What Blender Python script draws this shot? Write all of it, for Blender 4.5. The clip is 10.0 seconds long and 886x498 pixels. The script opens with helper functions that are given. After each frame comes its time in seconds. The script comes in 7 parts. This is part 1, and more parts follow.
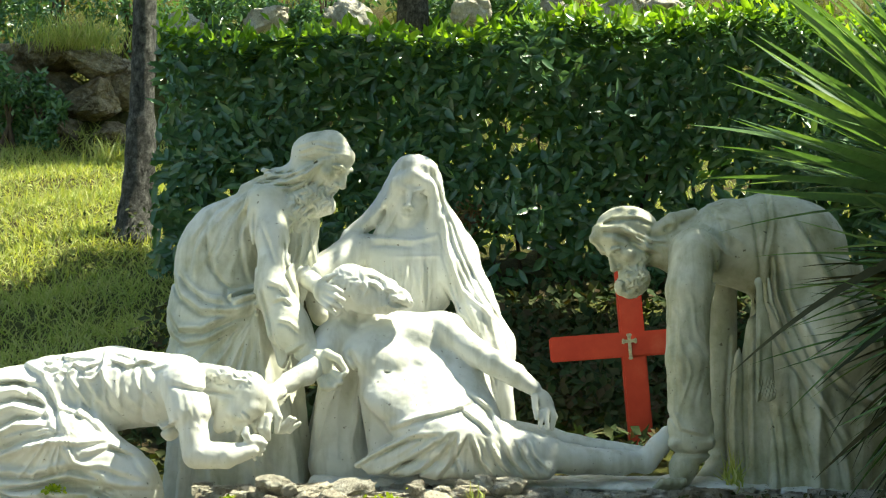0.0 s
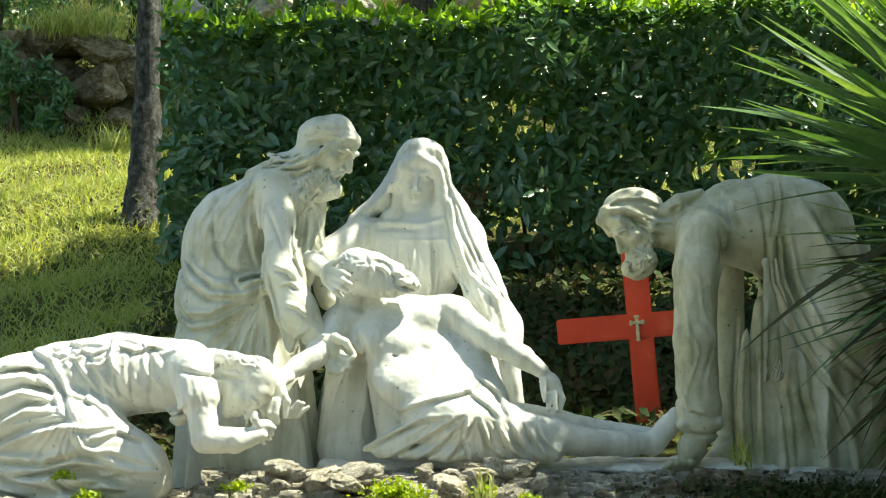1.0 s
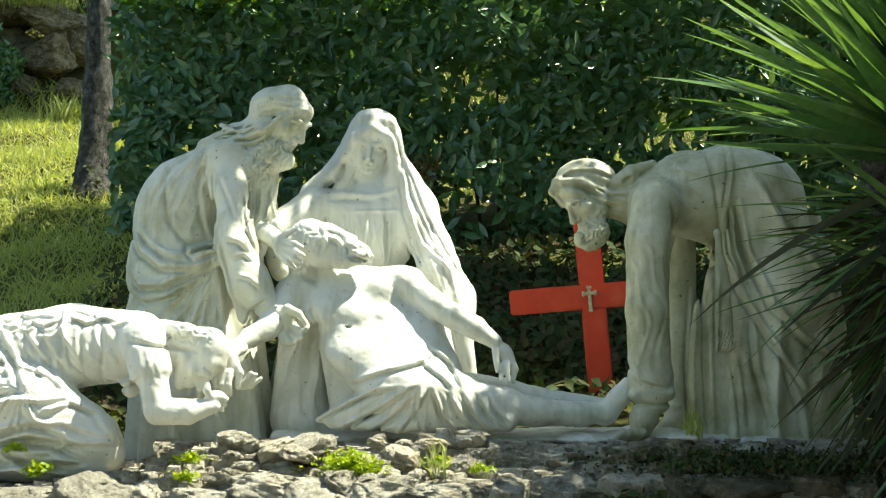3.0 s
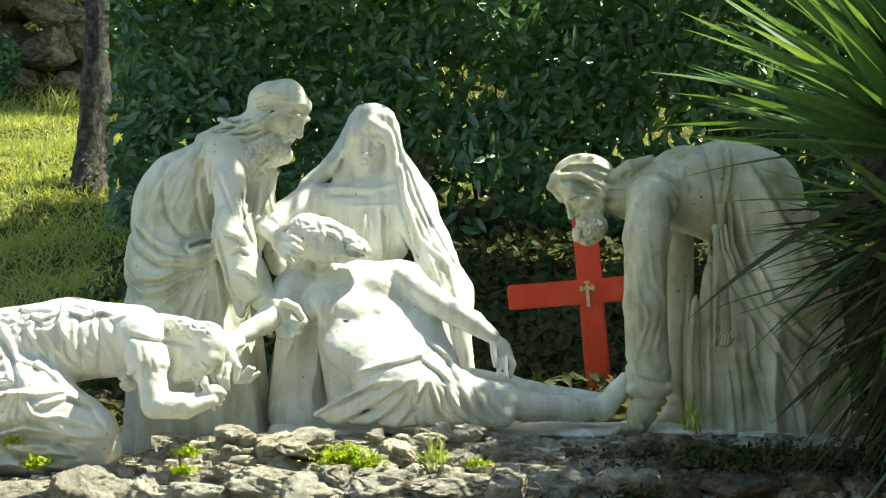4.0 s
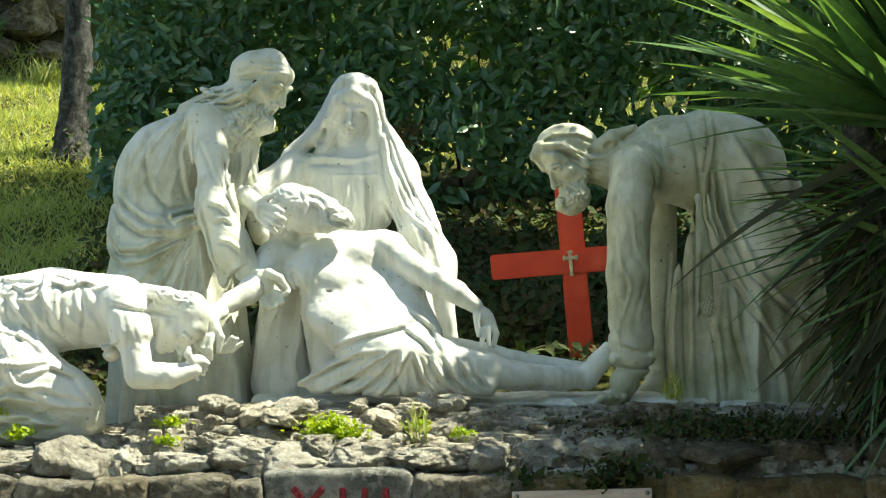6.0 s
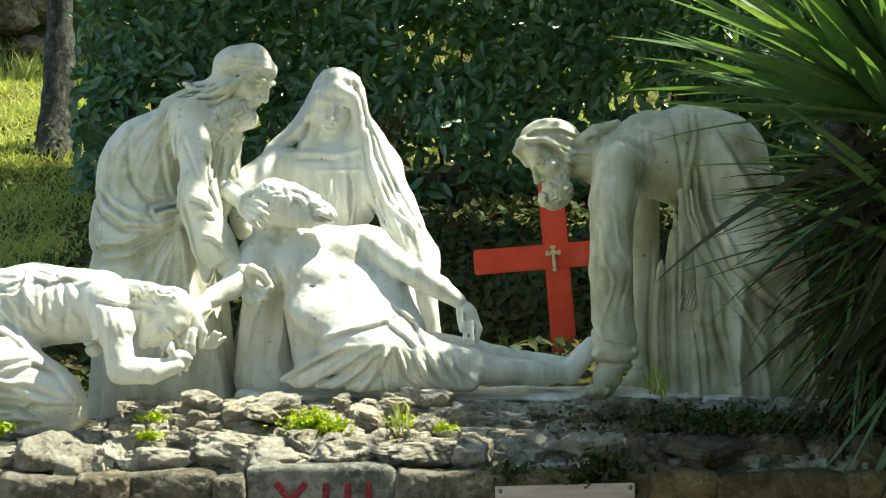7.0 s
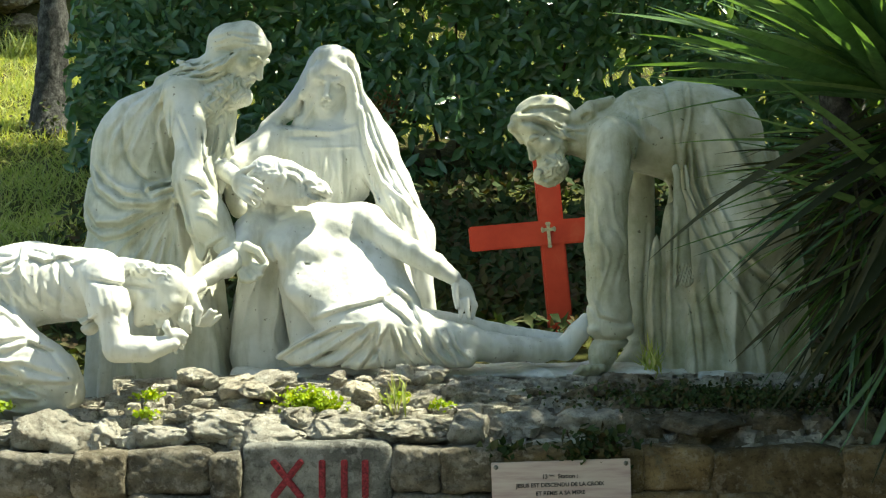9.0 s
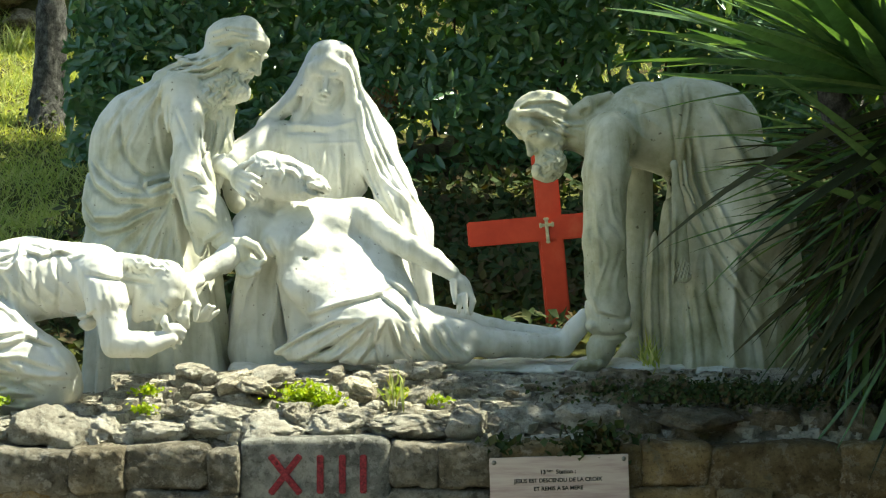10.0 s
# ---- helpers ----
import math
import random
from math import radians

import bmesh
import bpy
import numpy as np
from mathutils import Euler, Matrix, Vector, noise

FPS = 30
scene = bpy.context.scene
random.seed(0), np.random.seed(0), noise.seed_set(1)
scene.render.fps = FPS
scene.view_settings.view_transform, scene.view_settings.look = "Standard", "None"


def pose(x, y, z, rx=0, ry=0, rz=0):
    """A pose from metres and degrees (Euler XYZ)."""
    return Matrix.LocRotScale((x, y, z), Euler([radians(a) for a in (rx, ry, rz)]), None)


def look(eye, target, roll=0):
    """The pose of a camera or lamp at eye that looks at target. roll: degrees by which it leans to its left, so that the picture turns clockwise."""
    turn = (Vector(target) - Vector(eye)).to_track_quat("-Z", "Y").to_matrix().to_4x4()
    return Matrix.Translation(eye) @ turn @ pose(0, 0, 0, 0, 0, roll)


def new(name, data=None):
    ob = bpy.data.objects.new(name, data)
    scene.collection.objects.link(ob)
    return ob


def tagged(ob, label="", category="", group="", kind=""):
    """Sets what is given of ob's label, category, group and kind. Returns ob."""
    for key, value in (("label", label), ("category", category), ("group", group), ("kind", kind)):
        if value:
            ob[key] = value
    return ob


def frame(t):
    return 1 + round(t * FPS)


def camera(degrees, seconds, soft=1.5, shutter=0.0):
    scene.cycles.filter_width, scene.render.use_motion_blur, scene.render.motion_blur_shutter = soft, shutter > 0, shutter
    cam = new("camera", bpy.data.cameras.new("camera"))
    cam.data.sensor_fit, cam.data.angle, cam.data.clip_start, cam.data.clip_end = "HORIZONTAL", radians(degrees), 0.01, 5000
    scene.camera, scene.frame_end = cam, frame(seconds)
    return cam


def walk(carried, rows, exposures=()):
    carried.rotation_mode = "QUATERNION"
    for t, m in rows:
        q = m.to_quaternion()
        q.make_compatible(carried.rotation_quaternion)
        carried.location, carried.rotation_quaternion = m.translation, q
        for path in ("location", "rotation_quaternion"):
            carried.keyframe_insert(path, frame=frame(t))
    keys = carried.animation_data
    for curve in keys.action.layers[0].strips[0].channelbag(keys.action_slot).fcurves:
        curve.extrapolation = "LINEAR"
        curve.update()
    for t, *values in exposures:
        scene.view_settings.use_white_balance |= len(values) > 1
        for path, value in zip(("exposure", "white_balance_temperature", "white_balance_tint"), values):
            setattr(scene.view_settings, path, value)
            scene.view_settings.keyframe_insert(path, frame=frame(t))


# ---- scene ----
# ---- the camera: it stands still on the road and pans and tilts ----
cam = camera(28.0, 10.0, soft=1.2)
EYE = (0.0, -6.3, 1.6)
# seconds, yaw, pitch, roll
ROWS = [
    (0.0, 1.608, 3.896, -0.527),
    (0.5, 1.836, 3.813, -0.249),
    (1.0, 1.858, 3.354, -0.042),
    (1.5, 1.821, 2.564, 0.072),
    (2.0, 1.528, 2.651, 0.127),
    (2.5, 0.398, 2.556, 0.088),
    (2.7, 0.352, 2.486, 0.068),
    (3.8, 0.293, 2.299, -0.045),
    (4.0, 0.275, 2.244, -0.065),
    (4.5, 0.112, 2.110, -0.037),
    (5.0, 0.110, 1.693, -0.024),
    (5.5, 0.000, 1.500, 0.000),
    (5.7, -0.073, 1.391, 0.005),
    (6.8, -0.796, 1.146, 0.030),
    (7.0, -0.814, 1.110, 0.034),
    (7.5, -0.870, 0.989, 0.069),
    (8.0, -0.913, 0.787, 0.158),
    (8.5, -0.913, 0.430, 0.166),
    (9.0, -0.965, 0.368, 0.272),
    (9.5, -1.021, 0.250, 0.258),
    (10.0, -1.023, 0.220, 0.227),
]
walk(cam, [(t, pose(*EYE, 90 + pitch, roll, yaw)) for t, yaw, pitch, roll in ROWS], exposures=[(0.0, 1.36, 7250, -3), (10.0, 1.36, 7250, -3)])

# ---- light ----
SUN_AZIMUTH, SUN_HEIGHT = 81.0, 60.0  # degrees to the right of straight ahead, and up
world = bpy.data.worlds.new("sky")
scene.world = world
world.use_nodes = True
wn, wl = world.node_tree.nodes, world.node_tree.links
sky = wn.new("ShaderNodeTexSky")
sky.sky_type, sky.sun_disc = "NISHITA", False
sky.sun_elevation, sky.sun_rotation = radians(SUN_HEIGHT), radians(SUN_AZIMUTH)
background = wn["Background"]
background.inputs["Strength"].default_value = 0.1
wl.new(sky.outputs["Color"], background.inputs["Color"])
lamp = bpy.data.lights.new("sun", "SUN")
lamp.energy, lamp.angle, lamp.color = 5.0, radians(0.5), (1.0, 0.95, 0.85)
sun = new("sun", lamp)
az, el = radians(SUN_AZIMUTH), radians(SUN_HEIGHT)
to_sun = Vector((math.sin(az) * math.cos(el), math.cos(az) * math.cos(el), math.sin(el)))
sun.matrix_world = look(to_sun * 40, (0, 0, 0))


# ---- materials ----
def material(name, colour, rough=0.7, specular=0.4):
    m = bpy.data.materials.new(name)
    m.use_nodes = True
    b = m.node_tree.nodes["Principled BSDF"]
    b.inputs["Base Color"].default_value = (*colour, 1)
    b.inputs["Roughness"].default_value = rough
    b.inputs["Specular IOR Level"].default_value = specular
    return m, m.node_tree.nodes, m.node_tree.links, b


def noise_tex(n, l, scale, detail=6.0, rough=0.6, stretch=None, coords="Object"):
    co = n.new("ShaderNodeTexCoord")
    t = n.new("ShaderNodeTexNoise")
    t.inputs["Scale"].default_value, t.inputs["Detail"].default_value, t.inputs["Roughness"].default_value = scale, detail, rough
    source = co.outputs[coords]
    if stretch:
        mp = n.new("ShaderNodeMapping")
        mp.inputs["Scale"].default_value = stretch
        l.new(source, mp.inputs["Vector"])
        source = mp.outputs["Vector"]
    l.new(source, t.inputs["Vector"])
    return t.outputs["Fac"]


def ramp(n, l, fac, *stops):
    r = n.new("ShaderNodeValToRGB")
    e = r.color_ramp.elements
    while len(e) < len(stops):
        e.new(0.5)
    for el_, (pos, c) in zip(e, stops):
        el_.position, el_.color = pos, (*c, 1) if len(c) == 3 else c
    l.new(fac, r.inputs["Fac"])
    return r.outputs["Color"]


def mix(n, l, fac, a, b, blend="MIX"):
    m = n.new("ShaderNodeMix")
    m.data_type, m.blend_type = "RGBA", blend
    for socket, value in ((m.inputs[0], fac), (m.inputs[6], a), (m.inputs[7], b)):
        if isinstance(value, (int, float)):
            socket.default_value = value
        elif isinstance(value, tuple):
            socket.default_value = (*value, 1)
        else:
            l.new(value, socket)
    return m.outputs[2]


def bump(n, l, b, height, strength, distance):
    k = n.new("ShaderNodeBump")
    k.inputs["Strength"].default_value, k.inputs["Distance"].default_value = strength, distance
    l.new(height, k.inputs["Height"])
    l.new(k.outputs["Normal"], b.inputs["Normal"])


def info_random(n):
    return n.new("ShaderNodeObjectInfo").outputs["Random"]


def island_random(n):
    return n.new("ShaderNodeNewGeometry").outputs["Random Per Island"]


def make_marble(name, stained, plain, clean, streaks):
    m, n, l, b = material(name, plain, 0.55, 0.3)
    stain = noise_tex(n, l, 5.0, 8, 0.65)
    streak = noise_tex(n, l, 16.0, 5, 0.6, (1, 1, 0.12))
    spots = noise_tex(n, l, 55.0, 3, 0.5)
    base = ramp(n, l, stain, (0.3, stained), (0.46, plain), (0.66, clean))
    grime = ramp(n, l, streak, (0.3, (0.5, 0.5, 0.4)), (0.5, (1, 1, 1)))
    base = mix(n, l, streaks, base, grime, "MULTIPLY")
    dark = ramp(n, l, spots, (0.25, (0.18, 0.16, 0.12)), (0.32, (1, 1, 1)))
    l.new(mix(n, l, 0.8, base, dark, "MULTIPLY"), b.inputs["Base Color"])
    fine = noise_tex(n, l, 90.0, 6, 0.7)
    bump(n, l, b, fine, 0.3, 0.004)
    return m


def make_stone(name, dark, mid, light, moss=0.35):
    """Weathered stone with lichen, moss and soot at several scales."""
    m, n, l, b = material(name, mid, 0.9, 0.25)
    co = n.new("ShaderNodeNewGeometry")
    add = n.new("ShaderNodeVectorMath")
    add.operation = "ADD"
    many = n.new("ShaderNodeMath")
    many.operation = "MULTIPLY"
    many.inputs[1].default_value = 91.0
    l.new(info_random(n), many.inputs[0])
    l.new(co.outputs["Position"], add.inputs[0])
    l.new(many.outputs[0], add.inputs[1])

    def grain(scale, detail, rough):
        t = n.new("ShaderNodeTexNoise")
        t.inputs["Scale"].default_value, t.inputs["Detail"].default_value, t.inputs["Roughness"].default_value = scale, detail, rough
        l.new(add.outputs[0], t.inputs["Vector"])
        return t.outputs["Fac"]

    base = ramp(n, l, grain(9.0, 8, 0.7), (0.3, dark), (0.5, mid), (0.7, light))
    base = mix(n, l, ramp(n, l, grain(26.0, 6, 0.7), (0.52, (0, 0, 0)), (0.6, (0.7, 0.7, 0.7))), base, tuple(min(0.75, 0.22 + 1.0 * c) for c in mid))
    base = mix(n, l, ramp(n, l, grain(13.0, 7, 0.7), (0.57, (0, 0, 0)), (0.67, (moss, moss, moss))), base, (0.05, 0.065, 0.025))
    base = mix(n, l, 0.8, base, ramp(n, l, grain(70.0, 6, 0.75), (0.32, (0.3, 0.28, 0.24)), (0.48, (1, 1, 1))), "MULTIPLY")
    tone = ramp(n, l, info_random(n), (0.0, (0.75, 0.73, 0.68)), (0.5, (1.0, 1.0, 0.98)), (1.0, (1.15, 1.08, 0.96)))
    l.new(mix(n, l, 1.0, base, tone, "MULTIPLY"), b.inputs["Base Color"])
    bump(n, l, b, grain(60.0, 10, 0.82), 0.9, 0.03)
    return m


def make_leaf(name, stops, rough, specular, through_light, by_object=False):
    m, n, l, b = material(name, stops[0], rough, specular)
    r = info_random(n) if by_object else island_random(n)
    k = len(stops) - 1
    col = ramp(n, l, r, *[(i / k, c) for i, c in enumerate(stops)])
    vein = noise_tex(n, l, 30.0, 4, 0.6)
    col = mix(n, l, 0.5, col, ramp(n, l, vein, (0.35, (0.6, 0.62, 0.55)), (0.6, (1.1, 1.1, 1.0))), "MULTIPLY")
    l.new(col, b.inputs["Base Color"])
    tr = n.new("ShaderNodeBsdfTranslucent")
    warm = mix(n, l, 1.0, col, (1.6, 1.5, 0.5), "MULTIPLY")
    l.new(warm, tr.inputs["Color"])
    sh = n.new("ShaderNodeMixShader")
    sh.inputs["Fac"].default_value = through_light
    l.new(b.outputs["BSDF"], sh.inputs[1])
    l.new(tr.outputs["BSDF"], sh.inputs[2])
    l.new(sh.outputs["Shader"], n["Material Output"].inputs["Surface"])
    return m


def make_soil():
    m, n, l, b = material("grassy_soil", (0.1, 0.1, 0.04), 0.95, 0.1)
    big = noise_tex(n, l, 1.2, 8, 0.65)
    base = ramp(n, l, big, (0.35, (0.06, 0.045, 0.025)), (0.5, (0.09, 0.1, 0.03)), (0.65, (0.14, 0.15, 0.05)))
    fine = noise_tex(n, l, 40.0, 6, 0.7)
    base = mix(n, l, 0.8, base, ramp(n, l, fine, (0.3, (0.35, 0.3, 0.25)), (0.6, (1.1, 1.1, 1.0))), "MULTIPLY")
    l.new(base, b.inputs["Base Color"])
    bump(n, l, b, fine, 0.8, 0.03)
    return m


# Unseen path, made pale so that it bounces sunlight up onto the fronts.
def make_path():
    m, n, l, b = material("pale_bounce_path", (0.26, 0.24, 0.2), 0.95, 0.2)
    fine = noise_tex(n, l, 120.0, 5, 0.7)
    l.new(ramp(n, l, fine, (0.3, (0.16, 0.145, 0.12)), (0.7, (0.36, 0.33, 0.28))), b.inputs["Base Color"])
    bump(n, l, b, fine, 0.5, 0.01)
    return m


def make_bark():
    m, n, l, b = material("grey_bark", (0.12, 0.11, 0.1), 0.95, 0.15)
    plates = noise_tex(n, l, 24.0, 8, 0.78, (1, 1, 0.7))
    base = ramp(n, l, plates, (0.36, (0.02, 0.02, 0.019)), (0.5, (0.09, 0.09, 0.085)), (0.66, (0.24, 0.24, 0.23)))
    l.new(base, b.inputs["Base Color"])
    bump(n, l, b, plates, 1.0, 0.03)
    return m


def make_red_paint():
    m, n, l, b = material("faded_red_paint", (0.62, 0.07, 0.03), 0.5, 0.35)
    worn = noise_tex(n, l, 7.0, 6, 0.6)
    l.new(ramp(n, l, worn, (0.3, (0.52, 0.045, 0.022)), (0.6, (0.66, 0.075, 0.035)), (0.75, (0.7, 0.12, 0.06))), b.inputs["Base Color"])
    grain = noise_tex(n, l, 30.0, 5, 0.6, (1, 1, 0.1))
    bump(n, l, b, grain, 0.25, 0.004)
    return m


def make_plain(name, colour, rough=0.6, spread=0.25, scale=30.0, metal=0.0):
    m, n, l, b = material(name, colour, rough, 0.35)
    b.inputs["Metallic"].default_value = metal
    t = noise_tex(n, l, scale, 5, 0.65)
    lo, hi = tuple(c * (1 - spread) for c in colour), tuple(min(1, c * (1 + spread)) for c in colour)
    l.new(ramp(n, l, t, (0.35, lo), (0.65, hi)), b.inputs["Base Color"])
    bump(n, l, b, t, 0.2, 0.003)
    return m


def make_plaque_face():
    m, n, l, b = material("pinkish_printed_panel", (0.5, 0.42, 0.38), 0.35, 0.4)
    grain = noise_tex(n, l, 6.0, 6, 0.6, (1, 1, 9))
    l.new(ramp(n, l, grain, (0.35, (0.42, 0.31, 0.29)), (0.5, (0.52, 0.42, 0.38)), (0.65, (0.58, 0.5, 0.45))), b.inputs["Base Color"])
    return m


MARBLE = make_marble("weathered_white_stone", (0.53, 0.535, 0.46), (0.65, 0.66, 0.615), (0.73, 0.735, 0.705), 0.5)
STAINED_STONE = make_marble("stained_white_stone", (0.42, 0.43, 0.32), (0.57, 0.575, 0.48), (0.7, 0.7, 0.63), 0.6)
# darker, greener stone: the shade on the bending man is put into its colour
SHADED_STONE = make_marble("shaded_stained_stone", (0.26, 0.265, 0.155), (0.43, 0.43, 0.315), (0.62, 0.62, 0.52), 0.65)
RUBBLE = make_stone("lichened_grey_limestone", (0.16, 0.145, 0.12), (0.56, 0.53, 0.465), (0.8, 0.78, 0.72), 0.45)
# mossy stone for the right-hand rubble, with the shade there put into its colour
SHADED_MOSSY = make_stone("shaded_mossy_limestone", (0.07, 0.06, 0.04), (0.24, 0.2, 0.14), (0.42, 0.37, 0.28), 0.7)
WALLSTONE = make_stone("mossy_brown_wall_stone", (0.07, 0.05, 0.03), (0.27, 0.2, 0.105), (0.5, 0.39, 0.22), 0.55)
BOULDER = make_stone("ochre_boulder_stone", (0.06, 0.05, 0.035), (0.26, 0.215, 0.14), (0.5, 0.44, 0.33), 0.6)
GREYWALL = make_stone("grey_wall_stone", (0.055, 0.05, 0.037), (0.19, 0.175, 0.14), (0.42, 0.39, 0.33), 0.55)
FILL = make_stone("packed_stone_earth", (0.12, 0.1, 0.075), (0.34, 0.31, 0.25), (0.5, 0.46, 0.39), 0.5)
CUTSTONE = make_stone("cut_grey_granite", (0.09, 0.094, 0.09), (0.23, 0.24, 0.23), (0.5, 0.51, 0.49), 0.2)
MORTAR = make_stone("dark_joint_earth", (0.04, 0.034, 0.025), (0.1, 0.085, 0.06), (0.18, 0.155, 0.11), 0.5)
LAUREL = make_leaf("laurel_leaf", [(0.055, 0.13, 0.066), (0.105, 0.22, 0.11), (0.1, 0.21, 0.13), (0.16, 0.29, 0.11)], 0.27, 0.8, 0.32)
# lighter greens for the hedge top: sunlight is put into the young leaves' colour
SUNLIT_YOUNG = [(0.16, 0.3, 0.04), (0.23, 0.4, 0.05), (0.31, 0.47, 0.08)]
LAUREL_NEW = make_leaf("sunlit_young_laurel_leaf", SUNLIT_YOUNG, 0.35, 0.5, 0.5, True)
LAUREL_TOP = make_leaf("sunlit_laurel_leaf", [(0.07, 0.16, 0.03)] + SUNLIT_YOUNG, 0.35, 0.5, 0.5)
YUCCA = make_leaf("yucca_leaf", [(0.07, 0.15, 0.07), (0.115, 0.215, 0.09), (0.18, 0.29, 0.125)], 0.24, 0.75, 0.36, True)
# lower yucca leaves: the shade they hang in is put into this near-black colour
YUCCA_SHADED = make_leaf("shaded_old_yucca_leaf", [(0.02, 0.03, 0.012), (0.045, 0.05, 0.02), (0.08, 0.07, 0.035)], 0.7, 0.3, 0.15, True)
GRASS = make_leaf("sunny_grass", [(0.28, 0.36, 0.1), (0.4, 0.46, 0.16), (0.54, 0.54, 0.28), (0.32, 0.41, 0.12)], 0.6, 0.25, 0.4)
BANK = make_leaf("rough_bank_grass", [(0.09, 0.12, 0.03), (0.13, 0.15, 0.045), (0.2, 0.18, 0.08), (0.08, 0.12, 0.03)], 0.7, 0.2, 0.3)
IVY = make_leaf("ivy_leaf", [(0.025, 0.045, 0.015), (0.04, 0.07, 0.02), (0.07, 0.08, 0.03), (0.09, 0.06, 0.03)], 0.75, 0.2, 0.12)
WEED = make_leaf("bright_weed_leaf", [(0.22, 0.33, 0.02), (0.32, 0.43, 0.03), (0.4, 0.46, 0.06)], 0.5, 0.3, 0.45)
DEAD = make_leaf("dead_leaf", [(0.14, 0.1, 0.045), (0.2, 0.145, 0.07), (0.1, 0.07, 0.035)], 0.8, 0.2, 0.25)
SOIL, BOUNCE_PATH, BARK, RED = make_soil(), make_path(), make_bark(), make_red_paint()
TWIG = make_plain("brown_twig", (0.07, 0.05, 0.03), 0.9)
NUMERAL = make_plain("dull_red_paint", (0.2, 0.026, 0.034), 0.9, 0.6, 110)
INK = make_plain("dark_ink", (0.03, 0.03, 0.03), 0.5, 0.1)
STEEL = make_plain("screw_steel", (0.25, 0.24, 0.22), 0.4, 0.2, 80, 0.9)
BRASS = make_plain("pale_gilt_metal", (0.62, 0.56, 0.38), 0.45, 0.3, 60, 0.3)
PANEL = make_plaque_face()


# ---- helpers for meshes ----
def link_mesh(name, mesh, mat, parent=None, label="", m=None):
    ob = new(name, mesh)
    if mat and not mesh.materials:
        mesh.materials.append(mat)
    if m is not None:
        ob.matrix_world = m
    if parent:
        ob.parent = parent
    if label:
        ob["label"] = label
    return ob


def from_arrays(name, verts, faces, smooth=True):
    mesh = bpy.data.meshes.new(name)
    mesh.from_pydata(verts.tolist(), [], faces.tolist())
    if smooth:
        mesh.polygons.foreach_set("use_smooth", np.ones(len(mesh.polygons), dtype=bool))
    mesh.update()
    return mesh


def part(name, bm, mat, parent=None, label="", smooth=False):
    mesh = bpy.data.meshes.new(name)
    for fc in bm.faces:
        fc.smooth = smooth
    bm.to_mesh(mesh)
    bm.free()
    return link_mesh(name, mesh, mat, parent, label)


def thing(name, label, category, group="", kind="", place=(0, 0, 0)):
    ob = new(name)
    ob.location = place
    ob.empty_display_size = 0.1
    return tagged(ob, label, category, group, kind)


def beam(size, m, bevel=0.006):
    """A bevelled box of that size at the pose m."""
    bm = bmesh.new()
    bmesh.ops.create_cube(bm, size=1.0)
    bmesh.ops.scale(bm, vec=size, verts=bm.verts)
    bmesh.ops.bevel(bm, geom=list(bm.edges), offset=bevel, segments=2, affect="EDGES")
    bmesh.ops.transform(bm, matrix=m, verts=bm.verts)
    return bm


def wobble(p, f, seed=0.0):
    """Smooth noise for an n x 3 array, about -1 to 1."""
    x, y, z = p[:, 0] * f, p[:, 1] * f, p[:, 2] * f
    s = seed * 1.7
    a = np.sin(x * 1.0 + 1.3 * np.sin(y * 0.9 + s) + s) * np.cos(z * 1.1 + 0.8 * np.sin(x * 1.2 - s))
    b = np.sin(y * 1.7 + 1.1 * np.sin(z * 1.5 + s) - s) * np.cos(x * 1.9 + z * 0.6 + s)
    c = np.sin(z * 2.9 + 1.2 * np.sin(x * 2.4 + s)) * np.cos(y * 3.1 - s + x)
    return a * 0.55 + b * 0.3 + c * 0.2


SLOPE_Y = (-0.62, -0.25, 0.2, 1.0, 2.4, 3.7, 4.7, 8.0, 8.9, 12.0, 20.0, 60.0, 400.0)
SLOPE_Z = (0.93, 1.1, 1.17, 1.32, 1.74, 2.04, 2.36, 3.28, 4.1, 5.6, 8.0, 13.0, 16.0)


def ground_z(x, y):
    z = np.interp(y, SLOPE_Y, SLOPE_Z)
    return z + np.where(y > 0.6, 0.03 * np.sin(x * 2.1 + y * 1.3) + 0.025 * np.sin(x * 4.7 - y * 3.9), 0.0) - np.where((x < -1.1) & (y < 0.6) & (y > -0.6), 0.04, 0.0)


# ---- ground: one sheet from the road up the bank to the far hill ----
gx = np.concatenate([np.linspace(-400, -12, 14), np.linspace(-10, 10, 90), np.linspace(12, 400, 14)])
gy = np.concatenate([np.array([-400, -100, -40, -20, -8, -3, -1.2, -0.62]), np.linspace(-0.56, 13, 110), np.array([15, 18, 22, 30, 45, 60, 100, 200, 400])])
GX, GY = np.meshgrid(gx, gy)
GZ = np.where(GY < -0.6, 0.0, ground_z(GX, np.maximum(GY, -0.56)))
nxg, nyg = len(gx), len(gy)
verts = np.stack([GX.ravel(), GY.ravel(), GZ.ravel()], 1)
ii, jj = np.meshgrid(np.arange(nxg - 1), np.arange(nyg - 1))
q = (jj * nxg + ii).ravel()
ground = link_mesh("ground", from_arrays("ground", verts, np.stack([q, q + 1, q + nxg + 1, q + nxg], 1)), SOIL)
tagged(ground, "grassy hillside bank rising behind a stone retaining wall", "ground", kind="structure")
bm = bmesh.new()
bmesh.ops.create_grid(bm, x_segments=2, y_segments=2, size=1.0)
bmesh.ops.transform(bm, matrix=pose(0, -6.2, 0.02) @ Matrix.Diagonal((60, 5.2, 1, 1)), verts=bm.verts)
tagged(part("pavement", bm, BOUNCE_PATH), "unseen path below the retaining wall, made pale to bounce light up", "path", kind="structure")


